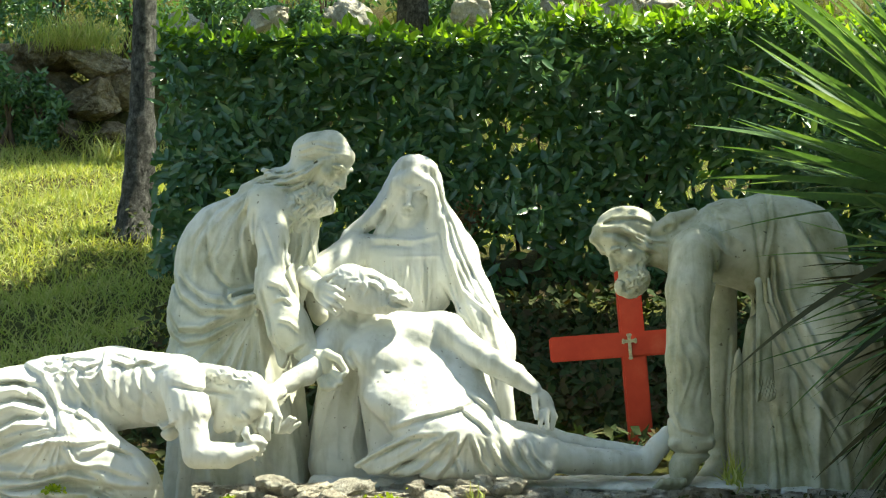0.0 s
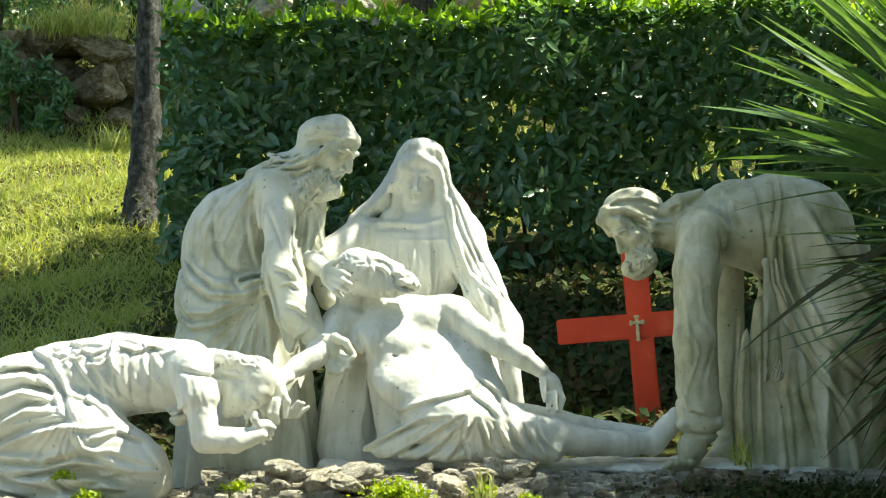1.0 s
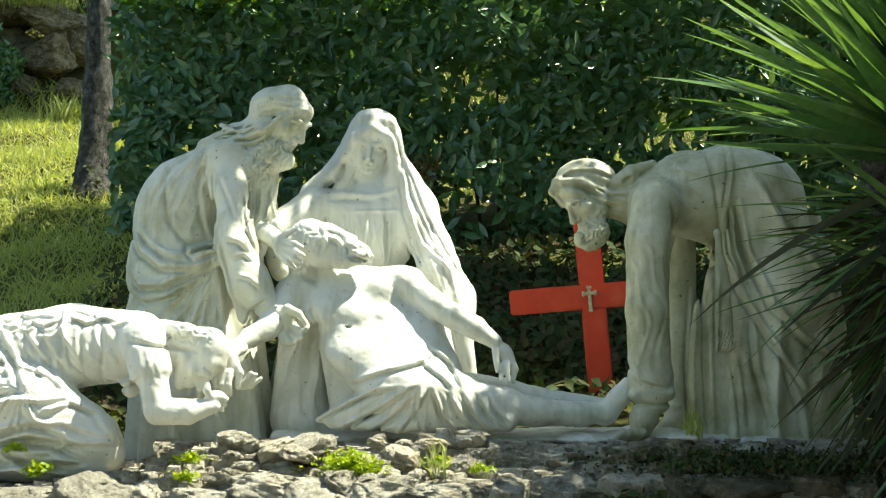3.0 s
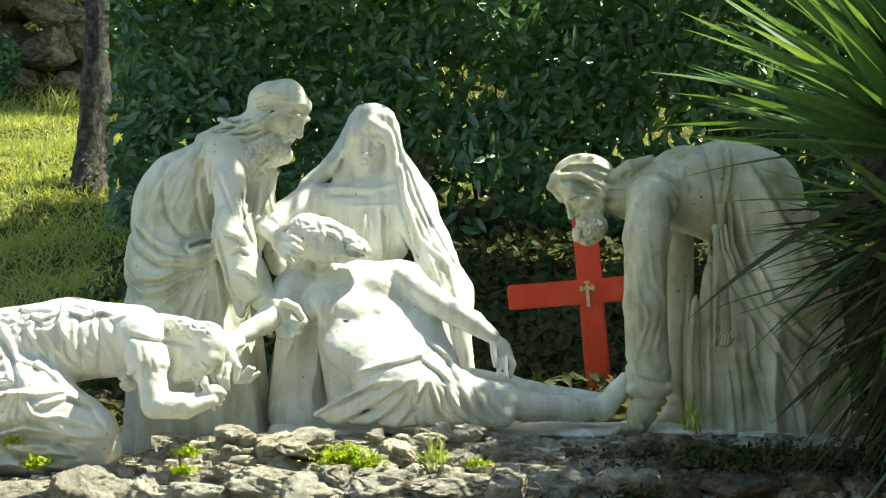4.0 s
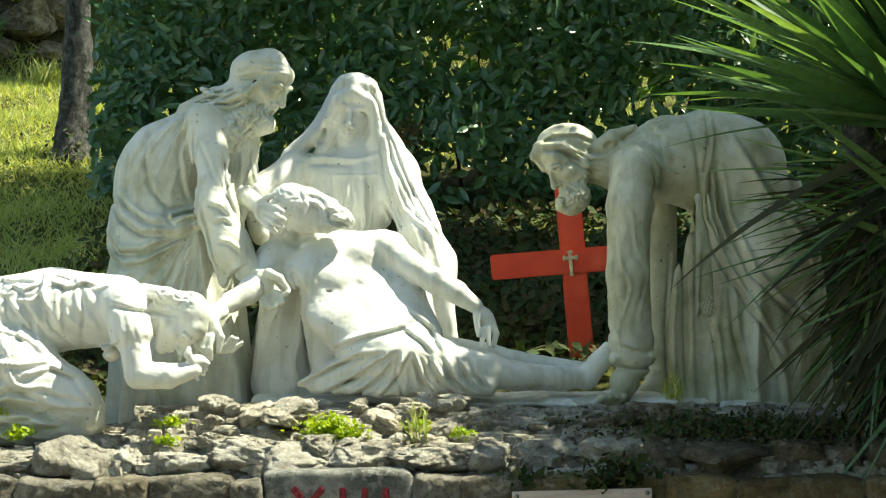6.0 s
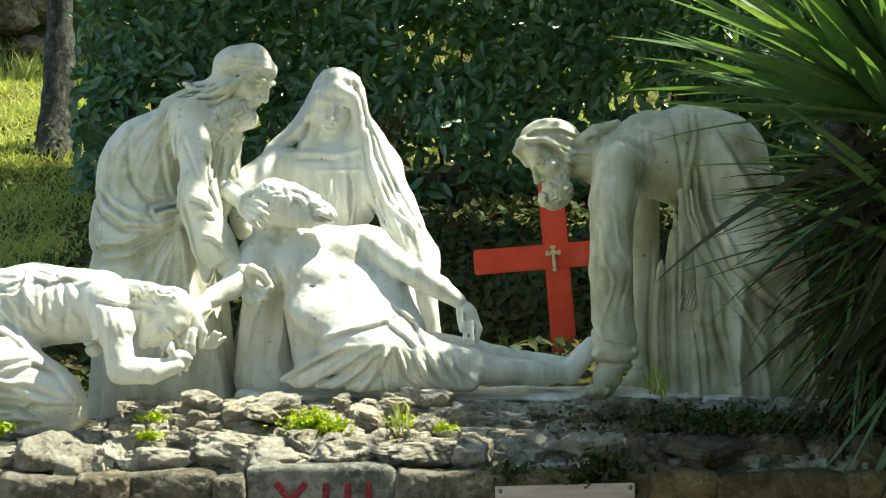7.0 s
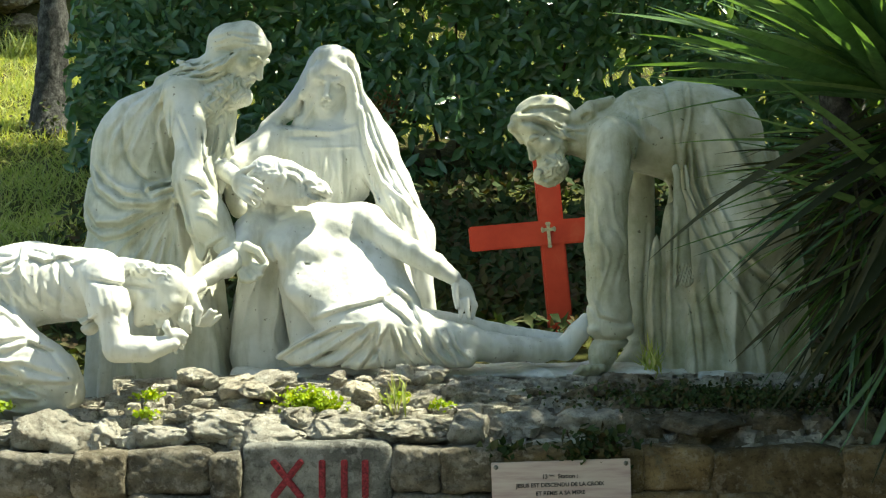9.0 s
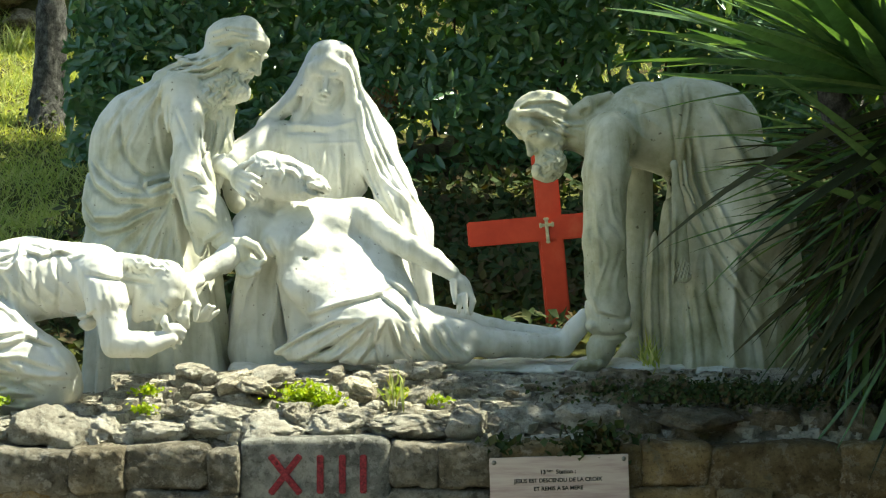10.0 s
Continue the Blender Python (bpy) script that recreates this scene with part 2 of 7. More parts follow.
# ---- sculpture: figures are modelled as one solid in a grid of distances ----
class Clay:
    def __init__(self, lo, hi, cell):
        self.lo, self.cell = np.array(lo, dtype=np.float32), cell
        self.n = [int((b - a) / cell) + 2 for a, b in zip(lo, hi)]
        self.axes = [(self.lo[i] + cell * np.arange(self.n[i])).astype(np.float32) for i in range(3)]
        self.d = np.full(self.n, 0.5, dtype=np.float32)

    def window(self, lo, hi):
        s = []
        for i in range(3):
            a = int(max(0, math.floor((lo[i] - self.lo[i]) / self.cell)))
            b = int(min(self.n[i], math.ceil((hi[i] - self.lo[i]) / self.cell) + 1))
            s.append(slice(a, max(a, b)))
        s = tuple(s)
        x, y, z = (self.axes[i][s[i]] for i in range(3))
        return s, x[:, None, None], y[None, :, None], z[None, None, :]

    def merge(self, s, d, k, cut=False):
        old = self.d[s]
        k = max(0.55 * k, 0.006)
        if cut:
            h = np.maximum(k - np.abs(old + d), 0) / k
            self.d[s] = np.maximum(old, -d) + h * h * k * 0.25
        else:
            h = np.maximum(k - np.abs(old - d), 0) / k
            self.d[s] = np.minimum(old, d) - h * h * k * 0.25

    def limb(self, a, b, ra, rb, k=0.03, deep=1.0, cut=False):
        """A tapered round bar from a to b; deep: its thickness along y as a share of its width."""
        a, b = np.array(a, dtype=np.float32), np.array(b, dtype=np.float32)
        r = max(ra, rb) * max(1, deep) + k + 0.03
        s, x, y, z = self.window(np.minimum(a, b) - r, np.maximum(a, b) + r)
        w = np.array([1, 1 / deep, 1], dtype=np.float32)
        ax, ay, az_ = a * w
        bx, by, bz = (b - a) * w
        px, py, pz = x - ax, y / deep - ay, z - az_
        t = np.clip((px * bx + py * by + pz * bz) / max(1e-8, bx * bx + by * by + bz * bz), 0, 1)
        d = np.sqrt((px - t * bx) ** 2 + (py - t * by) ** 2 + (pz - t * bz) ** 2) - (ra + t * (rb - ra))
        self.merge(s, d * min(1, deep), k, cut)

    def chain(self, points, radii, k=0.03, deep=1.0):
        for i in range(len(points) - 1):
            self.limb(points[i], points[i + 1], radii[i], radii[i + 1], k, deep)

    def blob(self, c, r, turn=0.0, k=0.03, cut=False):
        """An ellipsoid with half axes r, turned in the x-z plane by so many degrees."""
        m = max(r) + k + 0.03
        s, x, y, z = self.window([v - m for v in c], [v + m for v in c])
        ca, sa = math.cos(radians(turn)), math.sin(radians(turn))
        u, v, w = (x - c[0]) * ca + (z - c[2]) * sa, y - c[1], -(x - c[0]) * sa + (z - c[2]) * ca
        q1 = np.sqrt((u / r[0]) ** 2 + (v / r[1]) ** 2 + (w / r[2]) ** 2)
        q2 = np.sqrt((u / r[0] ** 2) ** 2 + (v / r[1] ** 2) ** 2 + (w / r[2] ** 2) ** 2)
        self.merge(s, q1 * (q1 - 1) / np.maximum(q2, 1e-5), k, cut)

    def gown(self, stations, folds=9, depth=0.02, phase=0.0, k=0.05):
        """Hanging cloth round a body: stations are (centre, half width, half depth), from the top down; folds deepen downwards."""
        st = sorted(stations, key=lambda t: t[0][2])
        zs = [t[0][2] for t in st]
        m = max(max(t[1], t[2]) for t in st) + depth + k + 0.03
        xs, ys = [t[0][0] for t in st], [t[0][1] for t in st]
        s, x, y, z = self.window((min(xs) - m, min(ys) - m, zs[0] - 0.02), (max(xs) + m, max(ys) + m, zs[-1] + 0.1))
        zf = z.ravel()
        cx, cy, a, b = (np.interp(zf, zs, v).astype(np.float32)[None, None, :] for v in (xs, ys, [t[1] for t in st], [t[2] for t in st]))
        fall = np.clip((zs[-1] - zf) / max(0.01, zs[-1] - zs[0]), 0, 1).astype(np.float32)[None, None, :]
        ang = np.arctan2((y - cy) / b, (x - cx) / a)
        w = ang * folds + phase + 0.7 * np.sin(ang * 2.3 + z * 4.0)
        wave = np.abs(np.sin(w * 0.5)) * 1.4 - 0.9 + 0.35 * np.sin(w * 1.63 + z * 3)
        q = np.sqrt(((x - cx) / a) ** 2 + ((y - cy) / b) ** 2)
        d = (q - 1) * np.minimum(a, b) + depth * (0.25 + 0.75 * fall) * wave
        d = np.maximum(d, z - zs[-1])
        d = np.maximum(d, zs[0] - z)
        self.merge(s, d, k)

    def region(self, c, r):
        s, x, y, z = self.window([a - b for a, b in zip(c, r)], [a + b for a, b in zip(c, r)])
        q = np.sqrt(((x - c[0]) / r[0]) ** 2 + ((y - c[1]) / r[1]) ** 2 + ((z - c[2]) / r[2]) ** 2)
        t = np.clip((1 - q) * 2.5, 0, 1)
        return s, x, y, z, t * t * (3 - 2 * t)

    def fan(self, apex, c, r, count, depth, phase=0.0):
        """Folds that spread from an apex, inside an ellipsoid."""
        s, x, y, z, mask = self.region(c, r)
        ang = np.arctan2(z - apex[2], x - apex[0]) + 0 * y
        dist = np.sqrt((z - apex[2]) ** 2 + (x - apex[0]) ** 2)
        w = ang * count + phase + 0.6 * np.sin(dist * 17 + phase) + 0.35 * np.sin(dist * 31 + ang * 5)
        wave = 1 - 2 * np.abs(np.sin(w * 0.5)) ** 0.8 + 0.3 * np.sin(w * 1.37 + 2)
        self.d[s] -= depth * mask * wave

    def pleats(self, c, r, across, length, depth, phase=0.0):
        """Folds side by side, a wave length apart along the direction across, inside an ellipsoid."""
        s, x, y, z, mask = self.region(c, r)
        a = Vector(across).normalized()
        u = x * a.x + y * a.y + z * a.z
        v = x * a.z - z * a.x
        w = (u + 0.02 * np.sin(v * 13 + phase) + 0.012 * np.sin(v * 29 + u * 21)) * 2 * math.pi / length + phase
        wave = 1 - 2 * np.abs(np.sin(w * 0.5)) ** 0.8 + 0.3 * np.sin(w * 1.61 + 1)
        self.d[s] -= depth * mask * wave

    def curls(self, c, r, size, depth):
        """Locks of hair or beard inside an ellipsoid."""
        s, x, y, z, mask = self.region(c, r)
        f = 2 * math.pi / size
        xx, zz, yy = x + 0.25 * size * np.sin(z * f * 0.6 + y * f), z + 0.25 * size * np.sin(x * f * 0.7), y + 0 * x
        wave = np.sin(xx * f) * np.sin(zz * f * 0.8 + 1) + 0.6 * np.sin(xx * f * 0.55 + zz * f * 0.9 + yy * f) - 0.2
        self.d[s] -= depth * mask * wave

    def stroke(self, points, width, depth, front=None):
        """A line drawn on the surface, fading at its ends: a ridge, or with a negative depth a groove."""
        steps = [math.hypot(q_[0] - p[0], q_[2] - p[2]) for p, q_ in zip(points[:-1], points[1:])]
        total, done = max(sum(steps), 1e-6), 0.0
        best = None
        lo = [min(p[i] for p in points) - 2.4 * width for i in range(3)]
        hi = [max(p[i] for p in points) + 2.4 * width for i in range(3)]
        lo[1], hi[1] = (self.lo[1], self.axes[1][-1] + 1) if front is None else front
        s, x, y, z = self.window(lo, hi)
        for p, q_, step in zip(points[:-1], points[1:], steps):
            bx, bz = q_[0] - p[0], q_[2] - p[2]
            t = np.clip(((x - p[0]) * bx + (z - p[2]) * bz) / max(1e-8, bx * bx + bz * bz), 0, 1)
            e = ((x - p[0] - t * bx) ** 2 + (z - p[2] - t * bz) ** 2) / width ** 2
            along = (done + t * step) / total
            taper = np.clip(np.minimum(along, 1 - along) * 4 + 0.25, 0, 1)
            val = np.exp(-e) * taper
            best = val if best is None else np.maximum(best, val)
            done += step
        self.d[s] -= depth * best * (1 + 0 * y) * 0.75

    def fold(self, points, width, depth, side=1.0, front=None):
        """A fold of cloth: a ridge with a deeper valley along one side of it."""
        self.stroke(points, width, depth, front)
        moved = []
        for i, p in enumerate(points):
            p0, p1 = points[max(0, i - 1)], points[min(len(points) - 1, i + 1)]
            dx, dz = p1[0] - p0[0], p1[2] - p0[2]
            n_ = max(1e-6, math.hypot(dx, dz))
            moved.append((p[0] + side * dz / n_ * width * 1.5, p[1], p[2] - side * dx / n_ * width * 1.5))
        self.stroke(moved, width * 0.75, -1.1 * depth, front)

    def lump(self, c, r, axes, k=0.01, cut=False):
        """An ellipsoid with half axes r along three given directions."""
        m = max(r) + k + 0.03
        s, x, y, z = self.window([v - m for v in c], [v + m for v in c])
        px, py, pz = x - c[0], y - c[1], z - c[2]
        w = [(px * a[0] + py * a[1] + pz * a[2]) for a in axes]
        q1 = np.sqrt(sum((v / h) ** 2 for v, h in zip(w, r)))
        q2 = np.sqrt(sum((v / h ** 2) ** 2 for v, h in zip(w, r)))
        self.merge(s, q1 * (q1 - 1) / np.maximum(q2, 1e-5), k, cut)

    def face(self, tip, ahead, up, size=1.0, skull=1.0, beard=False, ears=False):
        """A head modelled from the tip of the nose: ahead is where it looks, up its crown."""
        f = Vector(ahead).normalized()
        u = (Vector(up) - f * Vector(up).dot(f)).normalized()
        r = f.cross(u)
        axes = (tuple(r), tuple(f), tuple(u))
        o = Vector(tip) - size * (0.135 * f - 0.042 * u)

        def at(a, b, d):
            return tuple(o + size * (a * r + b * f + d * u))

        def ball(p, h, k=0.01, cut=False):
            self.lump(at(*p), [size * v for v in h], axes, k * size, cut)

        def bar(p, q_, ra, rb, k=0.008, cut=False):
            self.limb(at(*p), at(*q_), ra * size, rb * size, k * size, 1.0, cut)

        ball((0, -0.01, 0.04), (0.074 * skull, 0.094 * skull, 0.085 * skull), 0.02)
        ball((0, 0.045, -0.03), (0.06, 0.055, 0.088), 0.03)
        ball((0, 0.058, 0.045), (0.058, 0.036, 0.042), 0.03)
        ball((0, 0.085, -0.068), (0.03, 0.022, 0.03), 0.03)
        ball((0, 0.084, -0.112), (0.021, 0.018, 0.018), 0.025)
        for e in (-1, 1):
            bar((e * 0.056, 0.0, -0.05), (e * 0.02, 0.076, -0.108), 0.022, 0.018, 0.035)
            ball((e * 0.046, 0.06, -0.03), (0.02, 0.022, 0.018), 0.03)
            ball((e * 0.033, 0.112, -0.004), (0.018, 0.02, 0.013), 0.014, True)
            bar((e * 0.012, 0.097, 0.014), (e * 0.036, 0.094, 0.02), 0.0075, 0.0075, 0.014)
            bar((e * 0.036, 0.094, 0.02), (e * 0.056, 0.072, 0.01), 0.0075, 0.006, 0.014)
            ball((e * 0.031, 0.078, -0.005), (0.015, 0.0145, 0.0125), 0.004)
            bar((e * 0.016, 0.087, -0.004), (e * 0.031, 0.094, 0.003), 0.0036, 0.0042, 0.004)
            bar((e * 0.031, 0.094, 0.003), (e * 0.047, 0.082, -0.003), 0.0042, 0.0034, 0.004)
            bar((e * 0.018, 0.087, -0.009), (e * 0.045, 0.081, -0.011), 0.003, 0.003, 0.006)
            ball((e * 0.013, 0.106, -0.047), (0.0085, 0.011, 0.0085), 0.008)
            ball((e * 0.008, 0.114, -0.054), (0.004, 0.006, 0.004), 0.003, True)
            bar((e * 0.022, 0.098, -0.07), (0, 0.107, -0.066), 0.004, 0.0058, 0.006)
            bar((e * 0.02, 0.097, -0.08), (0, 0.105, -0.082), 0.004, 0.007, 0.006)
            bar((e * 0.024, 0.104, -0.0735), (0, 0.114, -0.0735), 0.003, 0.0035, 0.003, True)
            if ears:
                ball((e * 0.074, -0.005, -0.012), (0.009, 0.018, 0.032), 0.008)
                ball((e * 0.084, 0.0, -0.01), (0.006, 0.009, 0.018), 0.006, True)
        ball((0, 0.086, 0.014), (0.018, 0.017, 0.026), 0.014)
        ball((0, 0.09, -0.02), (0.013, 0.022, 0.03), 0.012)
        bar((0, 0.1, 0.006), (0, 0.124, -0.038), 0.0085, 0.0105, 0.012)
        ball((0, 0.123, -0.041), (0.0125, 0.0125, 0.011), 0.008)
        if beard:
            for e in (-1, 1):
                bar((0, 0.108, -0.06), (e * 0.028, 0.094, -0.078), 0.008, 0.006, 0.005)
                bar((e * 0.028, 0.094, -0.078), (e * 0.036, 0.08, -0.1), 0.006, 0.003, 0.005)

    def locks(self, c, r, flow, width, depth, seed):
        """Wavy locks of hair or beard carved in an ellipsoid: strands that run along flow, parted into clumps."""
        s, x, y, z, mask = self.region(c, r)
        f = Vector(flow).normalized()
        g = Vector((-f.z, 0.0, f.x)).normalized()
        u = x * g.x + 0.5 * y + z * g.z
        v = x * f.x + y * f.y + z * f.z
        q_ = 2 * math.pi / width
        wave = u + 0.42 * width * np.sin(v * q_ * 0.42 + seed) + 0.3 * width * np.sin(v * q_ * 0.23 + u * q_ * 0.31 + 2 * seed)
        strand = 1 - 2 * np.abs(np.sin(wave * q_ * 0.5 + seed)) ** 0.7
        clump = np.sin(u * q_ * 0.36 + 1.3 * np.sin(v * q_ * 0.3 + seed)) * np.sin(v * q_ * 0.33 + seed * 1.7 + np.sin(u * q_ * 0.4))
        self.d[s] += depth * mask * (strand * 0.75 - 0.65 * clump)

    def mesh(self, name, weather=0.0015):
        d, c = self.d, self.cell
        for axis in range(3):
            ends = [slice(None)] * 3
            for e in (0, -1):
                ends[axis] = e
                d[tuple(ends)] = np.maximum(d[tuple(ends)], 0.5 * c)
        inside = d < 0
        corners = [(i, j, k) for i in (0, 1) for j in (0, 1) for k in (0, 1)]
        n0, n1, n2 = (v - 1 for v in self.n)
        cnt = np.zeros((n0, n1, n2), dtype=np.int8)
        for i, j, k in corners:
            cnt += inside[i:i + n0, j:j + n1, k:k + n2]
        idx = np.argwhere((cnt > 0) & (cnt < 8))
        number = np.full((n0, n1, n2), -1, dtype=np.int32)
        number[idx[:, 0], idx[:, 1], idx[:, 2]] = np.arange(len(idx))
        val = {o: d[idx[:, 0] + o[0], idx[:, 1] + o[1], idx[:, 2] + o[2]] for o in corners}
        acc, tot = np.zeros((len(idx), 3), dtype=np.float32), np.zeros(len(idx), dtype=np.float32)
        for o in corners:
            for axis in range(3):
                if o[axis]:
                    continue
                e = tuple(1 if i == axis else o[i] for i in range(3))
                va, vb = val[o], val[e]
                hit = (va < 0) != (vb < 0)
                t = np.where(hit, va / np.where(hit, va - vb, 1), 0)
                p = np.array(o, dtype=np.float32)[None, :].repeat(len(idx), 0)
                p[:, axis] += t
                acc += p * hit[:, None]
                tot += hit
        verts = self.lo + c * (idx + acc / tot[:, None])
        faces = []
        for axis in range(3):
            b, e = (axis + 1) % 3, (axis + 2) % 3
            lo, hi = [slice(1, v - 1) for v in self.n], [slice(1, v - 1) for v in self.n]
            hi[axis] = slice(2, self.n[axis])
            sa, sb = inside[tuple(lo)], inside[tuple(hi)]
            at = np.argwhere(sa != sb) + 1
            quad = []
            for ob_, oe in ((-1, -1), (0, -1), (0, 0), (-1, 0)):
                w = at.copy()
                w[:, b] += ob_
                w[:, e] += oe
                quad.append(number[w[:, 0], w[:, 1], w[:, 2]])
            quad = np.stack(quad, 1)
            flip = ~inside[at[:, 0], at[:, 1], at[:, 2]]
            quad[flip] = quad[flip][:, ::-1]
            faces.append(quad)
        faces = np.concatenate(faces)
        faces = faces[(faces >= 0).all(1)]
        near, deg = np.zeros_like(verts), np.zeros(len(verts), dtype=np.float32)
        for a, b in ((0, 1), (1, 2), (2, 3), (3, 0)):
            np.add.at(near, faces[:, a], verts[faces[:, b]])
            np.add.at(deg, faces[:, a], 1)
        verts = 0.72 * verts + 0.28 * near / np.maximum(deg, 1)[:, None]
        if weather:
            verts = verts + weather * np.stack([wobble(verts, 70, 1), wobble(verts, 70, 2), wobble(verts, 70, 3)], 1)
        return from_arrays(name, verts, faces)


CELL = 0.0045


def statue(name, clay, label, stone=None):
    ob = link_mesh(name, clay.mesh(name), stone or MARBLE)
    return tagged(ob, label, "statue", group="mourning statue group")


def box_clay(a, b, y0, y1):
    return Clay((min(a[0], b[0]), y0, min(a[2], b[2])), (max(a[0], b[0]), y1, max(a[2], b[2])), CELL)


def standing_man():
    c = box_clay((-1.251, 0.200, 2.521), (-0.426, 0.200, 1.085), -0.3, 0.62)
    # robe, trunk and rounded back
    c.gown([((-0.931, 0.200, 1.859), 0.19, 0.2), ((-0.951, 0.200, 1.653), 0.235, 0.21), ((-0.926, 0.170, 1.406), 0.235, 0.22), ((-0.913, 0.150, 1.111), 0.27, 0.25)], 11, 0.024, 0.4)
    c.chain([(-0.838, 0.200, 2.165), (-1.001, 0.210, 2.004), (-1.019, 0.200, 1.787)], [0.105, 0.163, 0.18], 0.05, 0.95)
    c.limb((-0.847, 0.200, 2.179), (-0.976, 0.210, 2.083), 0.093, 0.14, 0.08)
    c.chain([(-0.719, 0.150, 2.134), (-0.718, 0.140, 2.000), (-0.787, 0.120, 1.835)], [0.085, 0.068, 0.1], 0.05)
    # neck, head and beard
    c.limb((-0.741, 0.160, 2.227), (-0.657, 0.140, 2.307), 0.065, 0.06, 0.03)
    c.face((-0.541, 0.075, 2.250), (0.70, -0.36, -0.60), (0.58, -0.25, 0.77), 0.98, 0.8, True)
    c.blob((-0.672, 0.120, 2.218), (0.085, 0.08, 0.058), 15, 0.02)
    c.blob((-0.731, 0.100, 2.162), (0.062, 0.065, 0.07), 30, 0.02)
    c.blob((-0.630, 0.110, 2.184), (0.045, 0.055, 0.034), 25, 0.015)
    c.blob((-0.604, 0.100, 2.193), (0.028, 0.045, 0.036), 15, 0.015)
    c.locks((-0.668, 0.080, 2.214), (0.115, 0.15, 0.085), (-0.45, 0, -1), 0.021, 0.007, 0.3)
    c.locks((-0.726, 0.060, 2.151), (0.085, 0.15, 0.09), (-0.1, 0, -1), 0.023, 0.007, 1.4)
    # turban and the cloth that falls from it
    c.blob((-0.630, 0.140, 2.398), (0.106, 0.1, 0.067), -3, 0.02)
    c.blob((-0.693, 0.150, 2.374), (0.05, 0.08, 0.058), 0, 0.03)
    c.chain([(-0.614, 0.055, 2.347), (-0.569, 0.065, 2.356), (-0.536, 0.130, 2.366)], [0.009, 0.01, 0.008], 0.03)
    for k in (0.0, 0.023, 0.044):
        c.fold([(-0.722, 0, 2.403 - k), (-0.638, 0, 2.423 - k), (-0.521, 0, 2.403 - 0.8 * k)], 0.006, 0.004)
    c.chain([(-0.628, 0.055, 2.343), (-0.683, 0.055, 2.298), (-0.763, 0.090, 2.265), (-0.859, 0.120, 2.254)], [0.012, 0.022, 0.032, 0.02], 0.03)
    c.chain([(-0.696, 0.120, 2.326), (-0.803, 0.160, 2.293), (-0.914, 0.180, 2.258)], [0.04, 0.032, 0.02], 0.06)
    c.limb((-0.847, 0.140, 2.324), (-0.805, 0.100, 2.299), 0.008, 0.02, 0.02)
    c.fold([(-0.617, 0.000, 2.348), (-0.673, 0.000, 2.300), (-0.753, 0.000, 2.272), (-0.833, 0.000, 2.276)], 0.007, 0.012)
    c.fold([(-0.663, 0.000, 2.276), (-0.733, 0.000, 2.248), (-0.833, 0.000, 2.248), (-0.883, 0.000, 2.272)], 0.007, 0.012)
    c.fold([(-0.713, 0.000, 2.308), (-0.783, 0.000, 2.296), (-0.833, 0.000, 2.308)], 0.006, 0.01)
    # near arm in a wide sleeve
    c.chain([(-0.826, 0.060, 2.197), (-0.799, 0.000, 2.071), (-0.776, -0.050, 1.948), (-0.764, -0.070, 1.878), (-0.709, -0.100, 1.739), (-0.650, -0.120, 1.666)], [0.072, 0.06, 0.06, 0.067, 0.066, 0.048], 0.07)
    c.limb((-0.761, -0.060, 1.849), (-0.741, -0.060, 1.621), 0.055, 0.018, 0.025)
    c.chain([(-0.660, -0.120, 1.677), (-0.609, -0.140, 1.630), (-0.575, -0.150, 1.606)], [0.035, 0.033, 0.03], 0.015)
    c.blob((-0.591, -0.150, 1.627), (0.052, 0.03, 0.04), -40, 0.015)
    c.chain([(-0.573, -0.170, 1.654), (-0.531, -0.190, 1.635), (-0.503, -0.190, 1.594)], [0.017, 0.013, 0.009], 0.008)
    c.chain([(-0.553, -0.160, 1.594), (-0.523, -0.190, 1.572), (-0.504, -0.200, 1.586)], [0.014, 0.012, 0.008], 0.006)
    c.chain([(-0.566, -0.160, 1.578), (-0.540, -0.190, 1.549), (-0.520, -0.200, 1.555)], [0.014, 0.012, 0.009], 0.006)
    c.chain([(-0.586, -0.160, 1.572), (-0.563, -0.190, 1.536), (-0.541, -0.200, 1.538)], [0.013, 0.012, 0.009], 0.006)
    c.chain([(-0.605, -0.160, 1.576), (-0.588, -0.180, 1.537), (-0.567, -0.190, 1.532)], [0.012, 0.011, 0.008], 0.006)
    # far arm reaching behind the dead man's head
    c.chain([(-0.699, 0.250, 2.027), (-0.665, 0.220, 1.901), (-0.630, 0.180, 1.796)], [0.05, 0.05, 0.04], 0.03)
    # folds of the shoulder and the back
    c.fold([(-0.903, 0.000, 2.228), (-1.002, 0.000, 2.152), (-1.062, 0.000, 2.052), (-1.080, 0.000, 1.931)], 0.013, 0.016)
    c.fold([(-0.877, 0.000, 2.212), (-0.948, 0.000, 2.122), (-1.002, 0.000, 1.991), (-0.996, 0.000, 1.921)], 0.012, 0.014)
    c.fold([(-0.863, 0.000, 2.192), (-0.902, 0.000, 2.091), (-0.896, 0.000, 1.991), (-0.872, 0.000, 1.911)], 0.011, 0.012)
    c.stroke([(-1.028, 0.000, 2.142), (-1.040, 0.000, 2.052), (-1.024, 0.000, 1.971), (-0.980, 0.000, 1.911), (-0.948, 0.000, 1.887), (-0.872, 0.000, 1.897)], 0.009, -0.024)
    c.stroke([(-0.851, 0.000, 2.162), (-0.849, 0.000, 2.051), (-0.832, 0.000, 1.931)], 0.008, -0.018)
